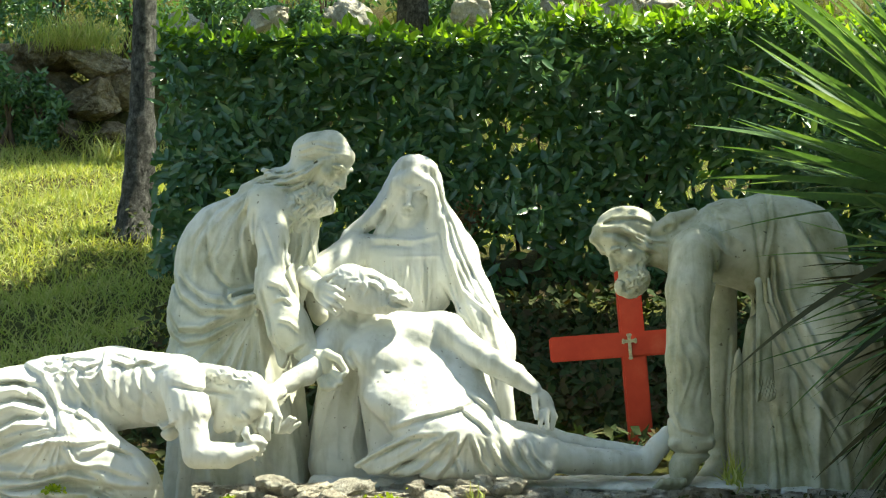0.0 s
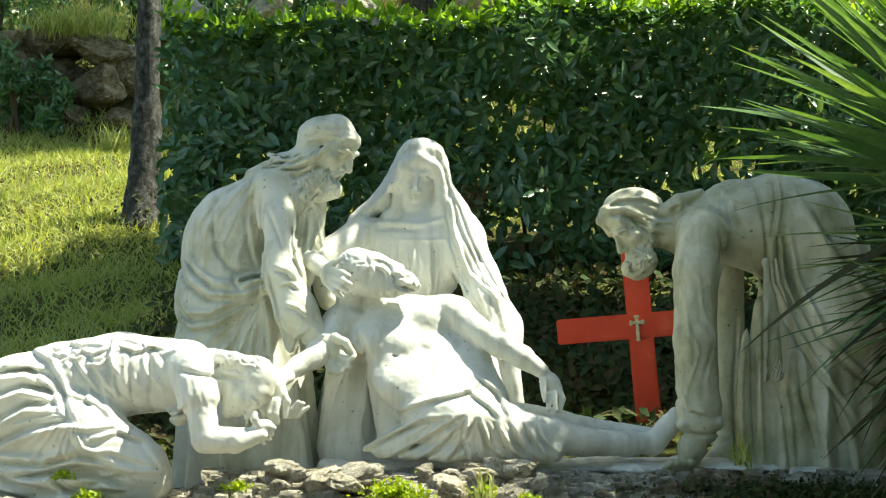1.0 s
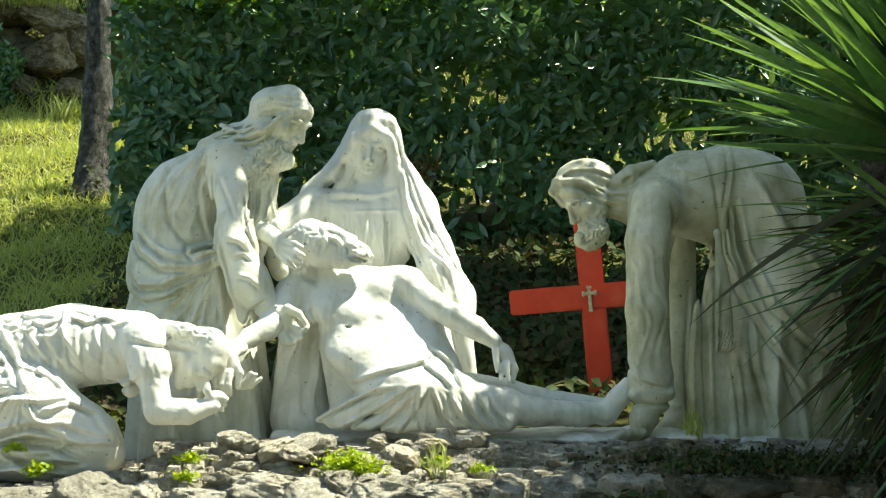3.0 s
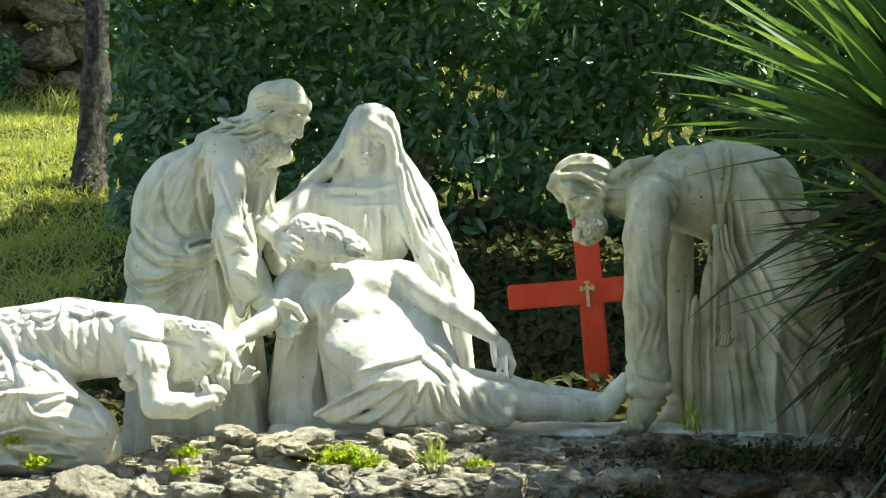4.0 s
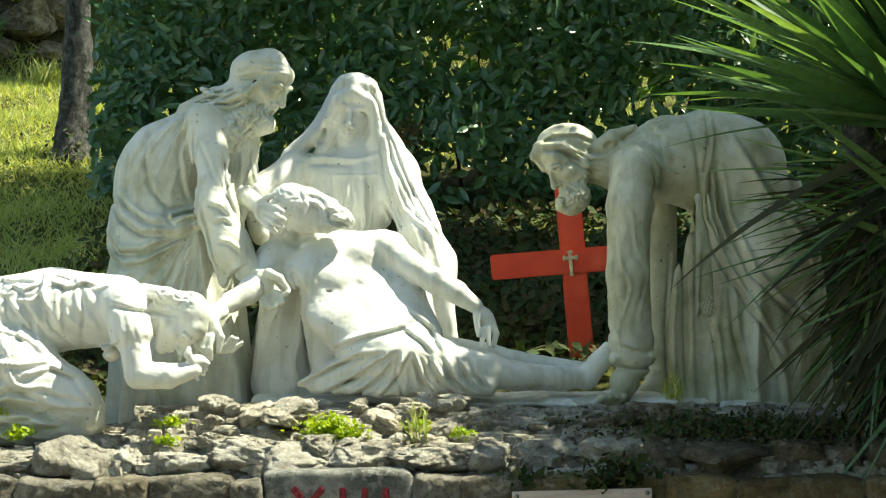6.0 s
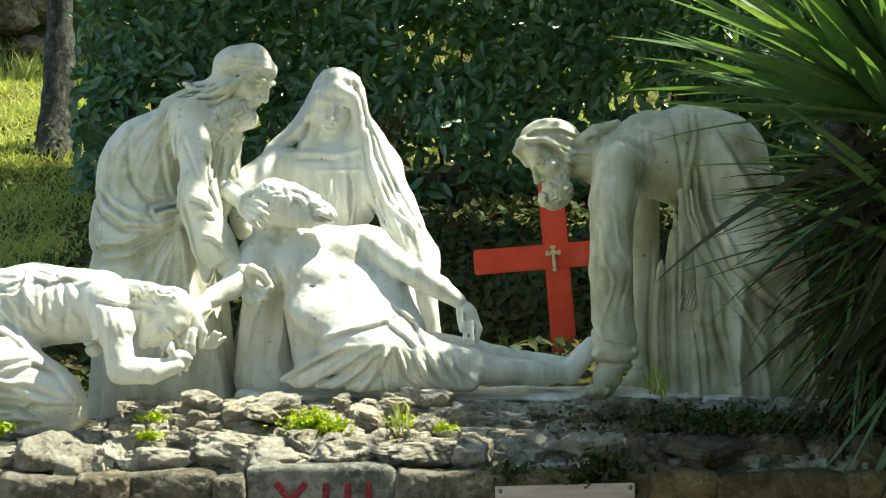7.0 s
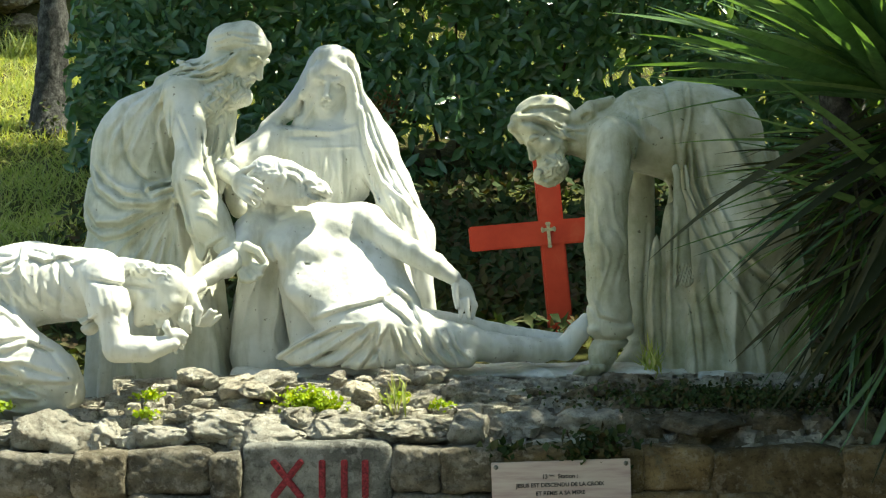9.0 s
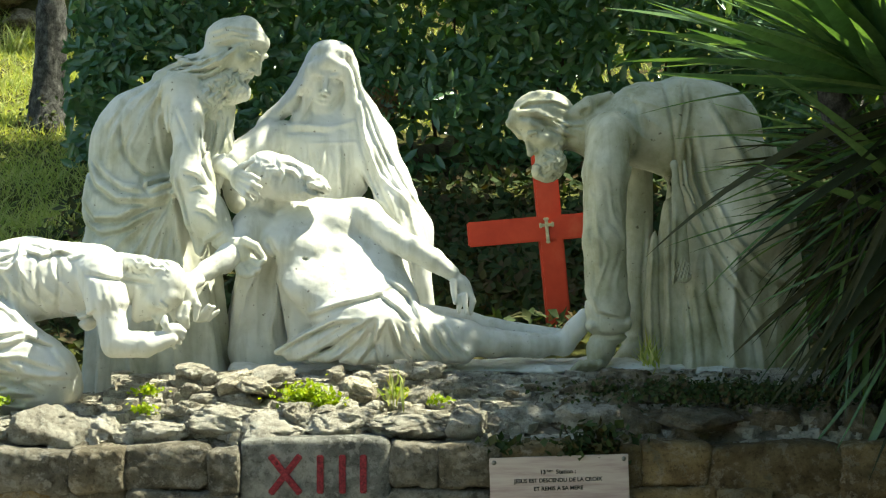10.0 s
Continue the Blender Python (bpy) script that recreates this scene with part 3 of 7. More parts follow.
    c.stroke([(-0.749, 0.000, 2.081), (-0.741, 0.000, 1.991), (-0.725, 0.000, 1.921), (-0.689, 0.000, 1.841)], 0.008, -0.02)
    c.fold([(-0.813, 0.000, 2.121), (-0.777, 0.000, 2.031), (-0.749, 0.000, 1.961)], 0.009, 0.01)
    c.fold([(-0.683, 0.000, 2.091), (-0.697, 0.000, 1.991), (-0.729, 0.000, 1.911)], 0.009, 0.012)
    c.fold([(-0.649, 0.000, 2.111), (-0.663, 0.000, 2.011), (-0.693, 0.000, 1.941)], 0.008, 0.010)
    # girdle
    c.fold([(-0.948, 0.000, 1.859), (-0.902, 0.000, 1.887), (-0.842, 0.000, 1.895)], 0.01, 0.014)
    c.fold([(-0.936, 0.000, 1.827), (-0.882, 0.000, 1.855), (-0.836, 0.000, 1.871)], 0.01, 0.014)
    c.stroke([(-0.962, 0.000, 1.891), (-0.956, 0.000, 1.851), (-0.922, 0.000, 1.821)], 0.007, -0.016)
    # great folds round the waist
    c.fold([(-1.160, 0.000, 1.942), (-1.122, 0.000, 1.867), (-1.042, 0.000, 1.811), (-0.948, 0.000, 1.807), (-0.862, 0.000, 1.831)], 0.014, 0.026)
    c.fold([(-1.136, 0.000, 1.956), (-1.092, 0.000, 1.901), (-1.022, 0.000, 1.851), (-0.956, 0.000, 1.835)], 0.011, 0.016)
    c.fold([(-1.167, 0.000, 1.802), (-1.128, 0.000, 1.744), (-1.042, 0.000, 1.743), (-0.932, 0.000, 1.791), (-0.836, 0.000, 1.827)], 0.014, 0.026)
    c.fold([(-1.167, 0.000, 1.732), (-1.102, 0.000, 1.688), (-1.002, 0.000, 1.711), (-0.892, 0.000, 1.775)], 0.012, 0.018)
    # skirt folds from the girdle
    for u, v, w in ((175, 560, 0.016), (205, 580, 0.015), (238, 600, 0.016), (268, 620, 0.014), (296, 640, 0.016), (322, 660, 0.014)):
        p = (-1.09 + (u - 175) * 0.002, 0, 1.47 - (v - 560) * 0.002)
        c.fold([(-0.836, 0.000, 1.815), (p[0] * 0.45 - 0.81 * 0.55, 0, p[2] * 0.45 + 1.83 * 0.55), p], w, 0.02, 1.0, (-0.3, 0.3))
    c.stroke([(-0.862, 0.000, 1.781), (-0.912, 0.000, 1.711), (-0.948, 0.000, 1.631)], 0.008, -0.02)
    c.stroke([(-0.836, 0.000, 1.775), (-0.848, 0.000, 1.711), (-0.872, 0.000, 1.611)], 0.009, -0.022)
    # sleeve folds
    c.fold([(-0.828, 0.000, 1.891), (-0.802, 0.000, 1.791), (-0.768, 0.000, 1.671)], 0.011, 0.012, -1.0, (-0.3, 0.1))
    c.fold([(-0.783, 0.000, 1.901), (-0.743, 0.000, 1.891), (-0.709, 0.000, 1.855)], 0.009, 0.012, 1.0, (-0.3, 0.1))
    c.fold([(-0.769, 0.000, 1.835), (-0.729, 0.000, 1.847), (-0.697, 0.000, 1.821)], 0.008, 0.01, 1.0, (-0.3, 0.1))
    c.fold([(-0.749, 0.000, 1.771), (-0.703, 0.000, 1.761), (-0.665, 0.000, 1.727)], 0.008, 0.01, 1.0, (-0.3, 0.1))
    c.fold([(-0.742, 0.000, 1.591), (-0.717, 0.000, 1.651), (-0.653, 0.000, 1.691)], 0.008, 0.012, 1.0, (-0.3, 0.1))
    c.fan((-0.828, 0.000, 1.823), (-0.992, 0.000, 1.591), (0.22, 0.4, 0.2), 44, 0.005, 0.4)
    c.fan((-0.873, 0.000, 2.292), (-0.980, 0.050, 2.055), (0.16, 0.3, 0.16), 40, 0.0035, 1.0)
    c.fan((-0.683, 0.000, 2.192), (-0.688, 0.050, 2.014), (0.06, 0.3, 0.1), 50, 0.004, 0.3)
    c.pleats((-0.643, 0.100, 2.374), (0.1, 0.2, 0.05), (0.1, 0, 1), 0.016, 0.002)
    c.pleats((-0.795, 0.100, 2.287), (0.12, 0.2, 0.05), (-0.25, 0, 1), 0.02, 0.004)
    return statue("bearded_man_statue", c, "weathered white stone statue of a bearded turbaned man stooping", STAINED_STONE)


def veiled_woman():
    c = box_clay((-0.758, 0.400, 2.464), (0.151, 0.200, 1.176), -0.24, 0.75)
    # seated body under the cloak
    c.gown([((-0.310, 0.360, 1.759), 0.24, 0.18), ((-0.308, 0.330, 1.505), 0.33, 0.25), ((-0.311, 0.300, 1.192), 0.37, 0.3)], 13, 0.03, 0.9)
    c.blob((-0.320, 0.360, 1.950), (0.175, 0.13, 0.2), 0, 0.06)
    c.limb((-0.498, 0.330, 2.033), (-0.139, 0.330, 2.032), 0.075, 0.075, 0.06)
    c.limb((-0.525, 0.150, 1.631), (-0.541, 0.100, 1.266), 0.1, 0.12, 0.06)
    # veil, with the face set into it
    c.blob((-0.302, 0.380, 2.291), (0.104, 0.115, 0.122), 0, 0.03)
    c.chain([(-0.373, 0.360, 2.268), (-0.435, 0.340, 2.171), (-0.539, 0.320, 2.099)], [0.05, 0.045, 0.03], 0.05)
    c.chain([(-0.249, 0.330, 2.307), (-0.202, 0.300, 2.156), (-0.143, 0.280, 1.966), (-0.065, 0.240, 1.797), (-0.003, 0.220, 1.631)], [0.035, 0.042, 0.05, 0.065, 0.062], 0.1)
    c.chain([(-0.182, 0.360, 2.119), (-0.076, 0.330, 1.884), (0.004, 0.300, 1.694), (0.032, 0.260, 1.381)], [0.06, 0.062, 0.064, 0.05], 0.12)
    c.limb((0.018, 0.240, 1.651), (0.073, 0.200, 1.362), 0.04, 0.02, 0.03)
    c.blob((-0.305, 0.270, 2.210), (0.068, 0.06, 0.09), 0, 0.012, True)
    c.blob((-0.312, 0.320, 2.230), (0.06, 0.072, 0.088), 3, 0.02)
    c.limb((-0.311, 0.390, 2.196), (-0.309, 0.350, 2.034), 0.085, 0.1, 0.04)
    c.limb((-0.426, 0.310, 2.122), (-0.341, 0.310, 2.109), 0.032, 0.03, 0.03)
    c.face((-0.314, 0.215, 2.198), (0.08, -0.95, -0.28), (0.16, -0.25, 0.95), 1.02, 0.85)
    c.chain([(-0.395, 0.300, 2.125), (-0.393, 0.270, 2.217), (-0.362, 0.250, 2.288), (-0.299, 0.235, 2.322), (-0.237, 0.250, 2.288), (-0.213, 0.270, 2.206), (-0.210, 0.290, 2.124)], [0.018, 0.02, 0.02, 0.02, 0.02, 0.02, 0.018], 0.04)
    c.chain([(-0.384, 0.300, 2.241), (-0.351, 0.270, 2.275), (-0.304, 0.255, 2.286), (-0.253, 0.280, 2.264)], [0.012, 0.013, 0.013, 0.012], 0.012)
    c.limb((-0.293, 0.275, 2.343), (-0.296, 0.260, 2.299), 0.018, 0.012, 0.015)
    c.blob((-0.291, 0.310, 2.354), (0.08, 0.085, 0.05), -8, 0.03)
    # collar, bodice edge
    c.stroke([(-0.533, 0.000, 2.075), (-0.413, 0.000, 2.087), (-0.293, 0.000, 2.075), (-0.192, 0.000, 2.101)], 0.009, 0.012)
    c.stroke([(-0.513, 0.000, 2.055), (-0.403, 0.000, 2.059), (-0.293, 0.000, 2.051)], 0.008, -0.014)
    c.stroke([(-0.383, 0.000, 2.015), (-0.193, 0.000, 2.019)], 0.005, 0.006)
    c.stroke([(-0.377, 0.000, 2.011), (-0.373, 0.000, 1.911), (-0.369, 0.000, 1.810)], 0.006, -0.014)
    c.fold([(-0.323, 0.000, 2.001), (-0.325, 0.000, 1.911), (-0.317, 0.000, 1.800)], 0.008, 0.008)
    c.fold([(-0.263, 0.000, 2.001), (-0.257, 0.000, 1.911), (-0.261, 0.000, 1.800)], 0.008, 0.008)
    c.fold([(-0.463, 0.000, 2.031), (-0.473, 0.000, 1.931), (-0.463, 0.000, 1.831)], 0.008, 0.008)
    c.fan((-0.272, 0.000, 2.392), (-0.292, 0.200, 1.900), (0.1, 0.2, 0.14), 45, 0.006)
    # arm on the viewer's side of the lap, hand on the dead man's hair
    c.chain([(-0.516, 0.300, 2.041), (-0.603, 0.220, 1.974), (-0.657, 0.140, 1.938)], [0.072, 0.06, 0.045], 0.04)
    c.chain([(-0.693, 0.100, 1.938), (-0.638, -0.040, 1.906), (-0.598, -0.120, 1.875)], [0.042, 0.031, 0.03], 0.02)
    c.blob((-0.597, -0.130, 1.867), (0.03, 0.022, 0.034), -30, 0.015)
    c.pleats((-0.687, 0.080, 1.929), (0.06, 0.1, 0.06), (0.8, 0, -0.4), 0.03, 0.006)
    for a, m_, b in (((-0.589, -0.140, 1.890), (-0.551, -0.165, 1.879), (-0.524, -0.165, 1.865)), ((-0.584, -0.145, 1.870), (-0.547, -0.170, 1.853), (-0.518, -0.165, 1.838)), ((-0.588, -0.145, 1.850), (-0.555, -0.165, 1.830), (-0.528, -0.160, 1.813)), ((-0.600, -0.140, 1.839), (-0.575, -0.155, 1.815), (-0.550, -0.150, 1.795))):
        c.chain([a, m_, b], [0.012, 0.0105, 0.008], 0.004)
    c.chain([(-0.601, -0.130, 1.902), (-0.577, -0.140, 1.917), (-0.547, -0.140, 1.929)], [0.013, 0.011, 0.008], 0.006)
    # folds of the cloak and the skirt
    c.fan((-0.252, 0.000, 2.372), (-0.075, 0.200, 1.796), (0.16, 0.35, 0.3), 26, 0.005, 0.7)
    c.stroke([(-0.188, 0.000, 2.191), (-0.168, 0.000, 2.031), (-0.113, 0.000, 1.890), (-0.032, 0.000, 1.820), (0.024, 0.000, 1.770)], 0.007, 0.012)
    c.stroke([(-0.204, 0.000, 2.191), (-0.185, 0.000, 2.011), (-0.137, 0.000, 1.860), (-0.093, 0.000, 1.730)], 0.007, -0.011)
    c.stroke([(-0.152, 0.000, 1.991), (-0.093, 0.000, 1.886), (-0.002, 0.000, 1.806)], 0.006, -0.010)
    c.stroke([(-0.242, 0.000, 2.352), (-0.208, 0.000, 2.272), (-0.182, 0.000, 2.131)], 0.006, -0.012)
    c.stroke([(-0.393, 0.000, 2.212), (-0.433, 0.000, 2.131), (-0.513, 0.000, 2.091)], 0.008, -0.012)
    c.fan((-0.473, 0.000, 1.831), (-0.517, 0.050, 1.429), (0.14, 0.4, 0.2), 24, 0.016, 0.3)
    c.fan((-0.192, 0.000, 2.332), (-0.065, 0.200, 1.755), (0.13, 0.35, 0.28), 70, 0.005, 0.2)
    c.fan((-0.533, 0.000, 2.192), (-0.537, 0.050, 1.439), (0.13, 0.4, 0.2), 60, 0.005, 0.9)
    c.fan((-0.272, 0.000, 2.433), (-0.422, 0.300, 2.157), (0.09, 0.3, 0.09), 26, 0.005, 0.4)
    for a, m_, b in (((-0.202, 0.300, 2.302), (-0.143, 0.280, 2.069), (-0.042, 0.250, 1.837)), ((-0.185, 0.300, 2.239), (-0.095, 0.280, 2.006), (0.021, 0.250, 1.796)), ((-0.194, 0.300, 2.113), (-0.115, 0.280, 1.880), (-0.000, 0.250, 1.629)), ((-0.095, 0.300, 1.797), (-0.031, 0.280, 1.671), (0.021, 0.250, 1.504)), ((-0.179, 0.300, 1.923), (-0.126, 0.280, 1.817), (-0.063, 0.250, 1.733))):
        c.fold([a, m_, b], 0.007, 0.008)
    for u, w in ((-0.47, 0.007), (-0.40, 0.006), (-0.355, 0.006), (-0.30, 0.007), (-0.24, 0.006)):
        c.fold([(u, 0, 2.0), (u + 0.012, 0, 1.92), (u - 0.004, 0, 1.8)], w, 0.005)
    return statue("veiled_woman_statue", c, "weathered white stone statue of a seated veiled woman")


def reclining_man():
    c = box_clay((-0.885, -0.050, 2.018), (0.643, -0.050, 1.181), -0.5, 0.3)
    # trunk leaning back, one slope from the shoulders to the lap
    c.chain([(-0.534, 0.060, 1.712), (-0.359, 0.100, 1.716), (-0.186, 0.100, 1.742)], [0.07, 0.085, 0.066], 0.08)
    c.chain([(-0.412, 0.050, 1.667), (-0.341, -0.030, 1.540), (-0.257, -0.150, 1.411)], [0.088, 0.1, 0.1], 0.1)
    c.chain([(-0.295, 0.050, 1.681), (-0.232, -0.030, 1.550), (-0.159, -0.150, 1.414)], [0.1, 0.105, 0.105], 0.1)
    c.chain([(-0.185, 0.070, 1.701), (-0.121, 0.000, 1.560), (-0.072, -0.100, 1.432)], [0.088, 0.095, 0.1], 0.1)
    c.blob((-0.377, 0.000, 1.686), (0.085, 0.05, 0.06), -25, 0.05)
    c.blob((-0.209, 0.000, 1.700), (0.085, 0.05, 0.06), -5, 0.05)
    c.blob((-0.220, -0.100, 1.501), (0.09, 0.05, 0.075), -15, 0.06)
    c.blob((-0.149, -0.170, 1.386), (0.17, 0.12, 0.08), -8, 0.05)
    c.limb((-0.423, 0.000, 1.530), (-0.374, -0.050, 1.313), 0.055, 0.06, 0.05)
    chest = ((0.97, 0.1, 0.2), (0.1, -0.62, 0.78), (-0.22, 0.78, 0.58))
    c.lump((-0.374, -0.050, 1.657), (0.155, 0.075, 0.12), chest, 0.08)
    c.lump((-0.319, -0.100, 1.519), (0.14, 0.075, 0.13), chest, 0.08)
    c.lump((-0.419, -0.030, 1.717), (0.075, 0.06, 0.055), chest, 0.05)
    c.lump((-0.259, -0.030, 1.711), (0.085, 0.06, 0.055), chest, 0.05)
    # neck and head thrown back
    c.limb((-0.443, 0.000, 1.801), (-0.384, 0.020, 1.731), 0.05, 0.085, 0.04)
    c.limb((-0.444, -0.080, 1.893), (-0.340, -0.100, 1.852), 0.062, 0.034, 0.03)
    c.limb((-0.407, -0.090, 1.888), (-0.332, -0.100, 1.856), 0.042, 0.028, 0.03)
    c.limb((-0.463, -0.080, 1.849), (-0.379, -0.100, 1.825), 0.055, 0.034, 0.03)
    c.limb((-0.395, -0.100, 1.836), (-0.324, -0.100, 1.829), 0.034, 0.02, 0.03)
    c.limb((-0.381, -0.100, 1.915), (-0.350, -0.100, 1.898), 0.010, 0.013, 0.012)
    c.limb((-0.423, -0.100, 1.935), (-0.391, -0.100, 1.917), 0.012, 0.010, 0.02)
    c.blob((-0.496, -0.050, 1.890), (0.088, 0.088, 0.078), -30, 0.03)
    c.blob((-0.541, -0.030, 1.831), (0.045, 0.06, 0.07), 20, 0.03)
    c.blob((-0.316, -0.090, 1.845), (0.04, 0.045, 0.024), -30, 0.03)
    c.blob((-0.452, -0.125, 1.867), (0.012, 0.012, 0.02), 30, 0.006)
    c.blob((-0.447, -0.142, 1.866), (0.006, 0.012, 0.012), 30, 0.005, True)
    c.locks((-0.514, -0.090, 1.908), (0.085, 0.13, 0.075), (-0.75, 0, -0.6), 0.02, 0.0036, 0.6)
    c.locks((-0.548, -0.060, 1.816), (0.055, 0.13, 0.075), (-0.15, 0, -1), 0.02, 0.0055, 2.1)
    c.locks((-0.307, -0.120, 1.840), (0.062, 0.1, 0.05), (0.75, 0, -0.55), 0.018, 0.0045, 1.1)
    c.locks((-0.378, -0.120, 1.808), (0.055, 0.09, 0.024), (0.9, 0, -0.3), 0.016, 0.003, 0.2)
    c.stroke([(-0.478, -0.100, 1.939), (-0.458, -0.100, 1.904), (-0.462, -0.100, 1.840)], 0.007, -0.006, (-0.3, 0.0))
    # brow, closed eye, cheek and moustache
    for line, wide, deep in (
        ([(-0.442, -0.100, 1.919), (-0.411, -0.100, 1.915), (-0.387, -0.100, 1.900), (-0.381, -0.100, 1.878)], 0.006, -0.010),
        ([(-0.434, -0.100, 1.904), (-0.407, -0.100, 1.896), (-0.391, -0.100, 1.878)], 0.006, 0.007),
        ([(-0.427, -0.100, 1.888), (-0.411, -0.100, 1.882), (-0.401, -0.100, 1.868)], 0.004, -0.006),
        ([(-0.379, -0.100, 1.872), (-0.363, -0.100, 1.860), (-0.367, -0.100, 1.840)], 0.005, -0.009),
        ([(-0.371, -0.100, 1.880), (-0.351, -0.100, 1.880), (-0.340, -0.100, 1.864)], 0.006, 0.006),
        ([(-0.367, -0.100, 1.856), (-0.340, -0.100, 1.852), (-0.312, -0.100, 1.832)], 0.006, 0.008),
        ([(-0.355, -0.100, 1.836), (-0.328, -0.100, 1.829), (-0.300, -0.100, 1.823)], 0.004, -0.007),
        ([(-0.375, -0.100, 1.829), (-0.351, -0.100, 1.813), (-0.316, -0.100, 1.809)], 0.006, 0.006),
        ([(-0.462, -0.100, 1.896), (-0.448, -0.100, 1.900), (-0.438, -0.100, 1.880), (-0.448, -0.100, 1.856)], 0.005, 0.007),
    ):
        c.stroke(line, wide, 1.9 * deep, (-0.35, -0.02))
    # shoulders and arms
    c.limb((-0.535, -0.020, 1.794), (-0.518, 0.020, 1.711), 0.045, 0.06, 0.04)
    c.blob((-0.554, -0.030, 1.710), (0.078, 0.072, 0.068), 30, 0.04)
    c.chain([(-0.568, -0.050, 1.700), (-0.611, -0.120, 1.630), (-0.645, -0.170, 1.581)], [0.062, 0.05, 0.04], 0.03)
    c.chain([(-0.626, -0.160, 1.601), (-0.698, -0.210, 1.553), (-0.738, -0.250, 1.526)], [0.041, 0.034, 0.025], 0.02)
    c.chain([(-0.721, -0.300, 1.521), (-0.740, -0.360, 1.517), (-0.750, -0.400, 1.495)], [0.026, 0.03, 0.032], 0.02)
    c.blob((-0.754, -0.410, 1.476), (0.034, 0.024, 0.052), 20, 0.015)
    c.chain([(-0.777, -0.420, 1.454), (-0.789, -0.430, 1.421), (-0.781, -0.420, 1.392)], [0.013, 0.011, 0.008], 0.005)
    c.chain([(-0.759, -0.430, 1.443), (-0.765, -0.440, 1.402), (-0.753, -0.430, 1.370)], [0.013, 0.011, 0.008], 0.005)
    c.chain([(-0.740, -0.430, 1.439), (-0.743, -0.440, 1.399), (-0.738, -0.420, 1.368)], [0.013, 0.011, 0.008], 0.005)
    c.chain([(-0.727, -0.400, 1.476), (-0.709, -0.410, 1.439), (-0.715, -0.410, 1.392)], [0.016, 0.013, 0.009], 0.006)
    c.limb((-0.713, -0.360, 1.390), (-0.676, -0.360, 1.437), 0.011, 0.008, 0.005)
    c.limb((-0.699, -0.350, 1.390), (-0.662, -0.350, 1.431), 0.011, 0.008, 0.005)
    c.limb((-0.681, -0.340, 1.390), (-0.646, -0.340, 1.418), 0.010, 0.007, 0.005)
    c.blob((-0.163, 0.000, 1.740), (0.07, 0.075, 0.065), -30, 0.04)
    c.chain([(-0.148, -0.020, 1.730), (-0.062, -0.080, 1.665), (0.003, -0.120, 1.623)], [0.056, 0.045, 0.043], 0.025)
    c.chain([(-0.003, -0.120, 1.629), (0.076, -0.130, 1.586), (0.140, -0.130, 1.540)], [0.044, 0.04, 0.027], 0.015)
    c.blob((0.172, -0.130, 1.499), (0.045, 0.022, 0.032), -50, 0.015)
    c.limb((0.199, -0.130, 1.480), (0.212, -0.140, 1.442), 0.014, 0.012, 0.005)
    c.limb((0.212, -0.140, 1.442), (0.204, -0.150, 1.400), 0.012, 0.008, 0.004)
    c.limb((0.183, -0.150, 1.460), (0.190, -0.170, 1.402), 0.012, 0.008, 0.004)
    c.limb((0.167, -0.150, 1.457), (0.163, -0.170, 1.406), 0.012, 0.008, 0.004)
    c.limb((0.144, -0.150, 1.507), (0.151, -0.170, 1.438), 0.013, 0.009, 0.005)
    # legs under the loincloth, shins and feet
    c.chain([(-0.149, -0.160, 1.341), (0.007, -0.170, 1.333), (0.183, -0.140, 1.319)], [0.1, 0.085, 0.06], 0.04)
    c.chain([(0.143, -0.150, 1.316), (0.282, -0.120, 1.295), (0.442, -0.080, 1.284), (0.533, -0.050, 1.290)], [0.064, 0.05, 0.042, 0.035], 0.03)
    c.chain([(0.533, -0.050, 1.286), (0.583, -0.050, 1.346), (0.607, -0.050, 1.390)], [0.042, 0.036, 0.022], 0.03)
    c.chain([(-0.033, 0.000, 1.369), (0.187, 0.000, 1.361), (0.287, 0.000, 1.337), (0.529, 0.020, 1.307)], [0.075, 0.045, 0.04, 0.032], 0.03)
    c.chain([(-0.458, -0.200, 1.270), (-0.342, -0.200, 1.310), (-0.187, -0.200, 1.354), (0.007, -0.180, 1.372)], [0.012, 0.03, 0.07, 0.06], 0.04)
    c.limb((-0.332, -0.200, 1.412), (-0.071, -0.150, 1.430), 0.018, 0.025, 0.025)
    c.chain([(-0.419, -0.200, 1.258), (-0.187, -0.220, 1.266), (0.181, -0.180, 1.263)], [0.016, 0.035, 0.035], 0.04)
    # muscle
    c.stroke([(-0.289, 0.000, 1.730), (-0.273, 0.000, 1.630), (-0.249, 0.000, 1.530), (-0.241, 0.000, 1.460)], 0.02, -0.005, (-0.4, 0))
    c.stroke([(-0.443, 0.000, 1.666), (-0.393, 0.000, 1.610), (-0.323, 0.000, 1.590), (-0.273, 0.000, 1.614), (-0.193, 0.000, 1.600), (-0.113, 0.000, 1.630)], 0.02, -0.007, (-0.4, 0))
    c.stroke([(-0.353, 0.000, 1.470), (-0.273, 0.000, 1.510), (-0.193, 0.000, 1.580)], 0.02, -0.004, (-0.4, 0))
    c.stroke([(-0.193, 0.000, 1.590), (-0.143, 0.000, 1.510), (-0.153, 0.000, 1.440)], 0.02, -0.005, (-0.4, 0))
    c.stroke([(-0.503, 0.000, 1.661), (-0.463, 0.000, 1.590)], 0.012, -0.025, (-0.4, 0))
    c.stroke([(-0.533, 0.000, 1.771), (-0.473, 0.000, 1.741), (-0.413, 0.000, 1.760)], 0.012, -0.010, (-0.4, 0.1))
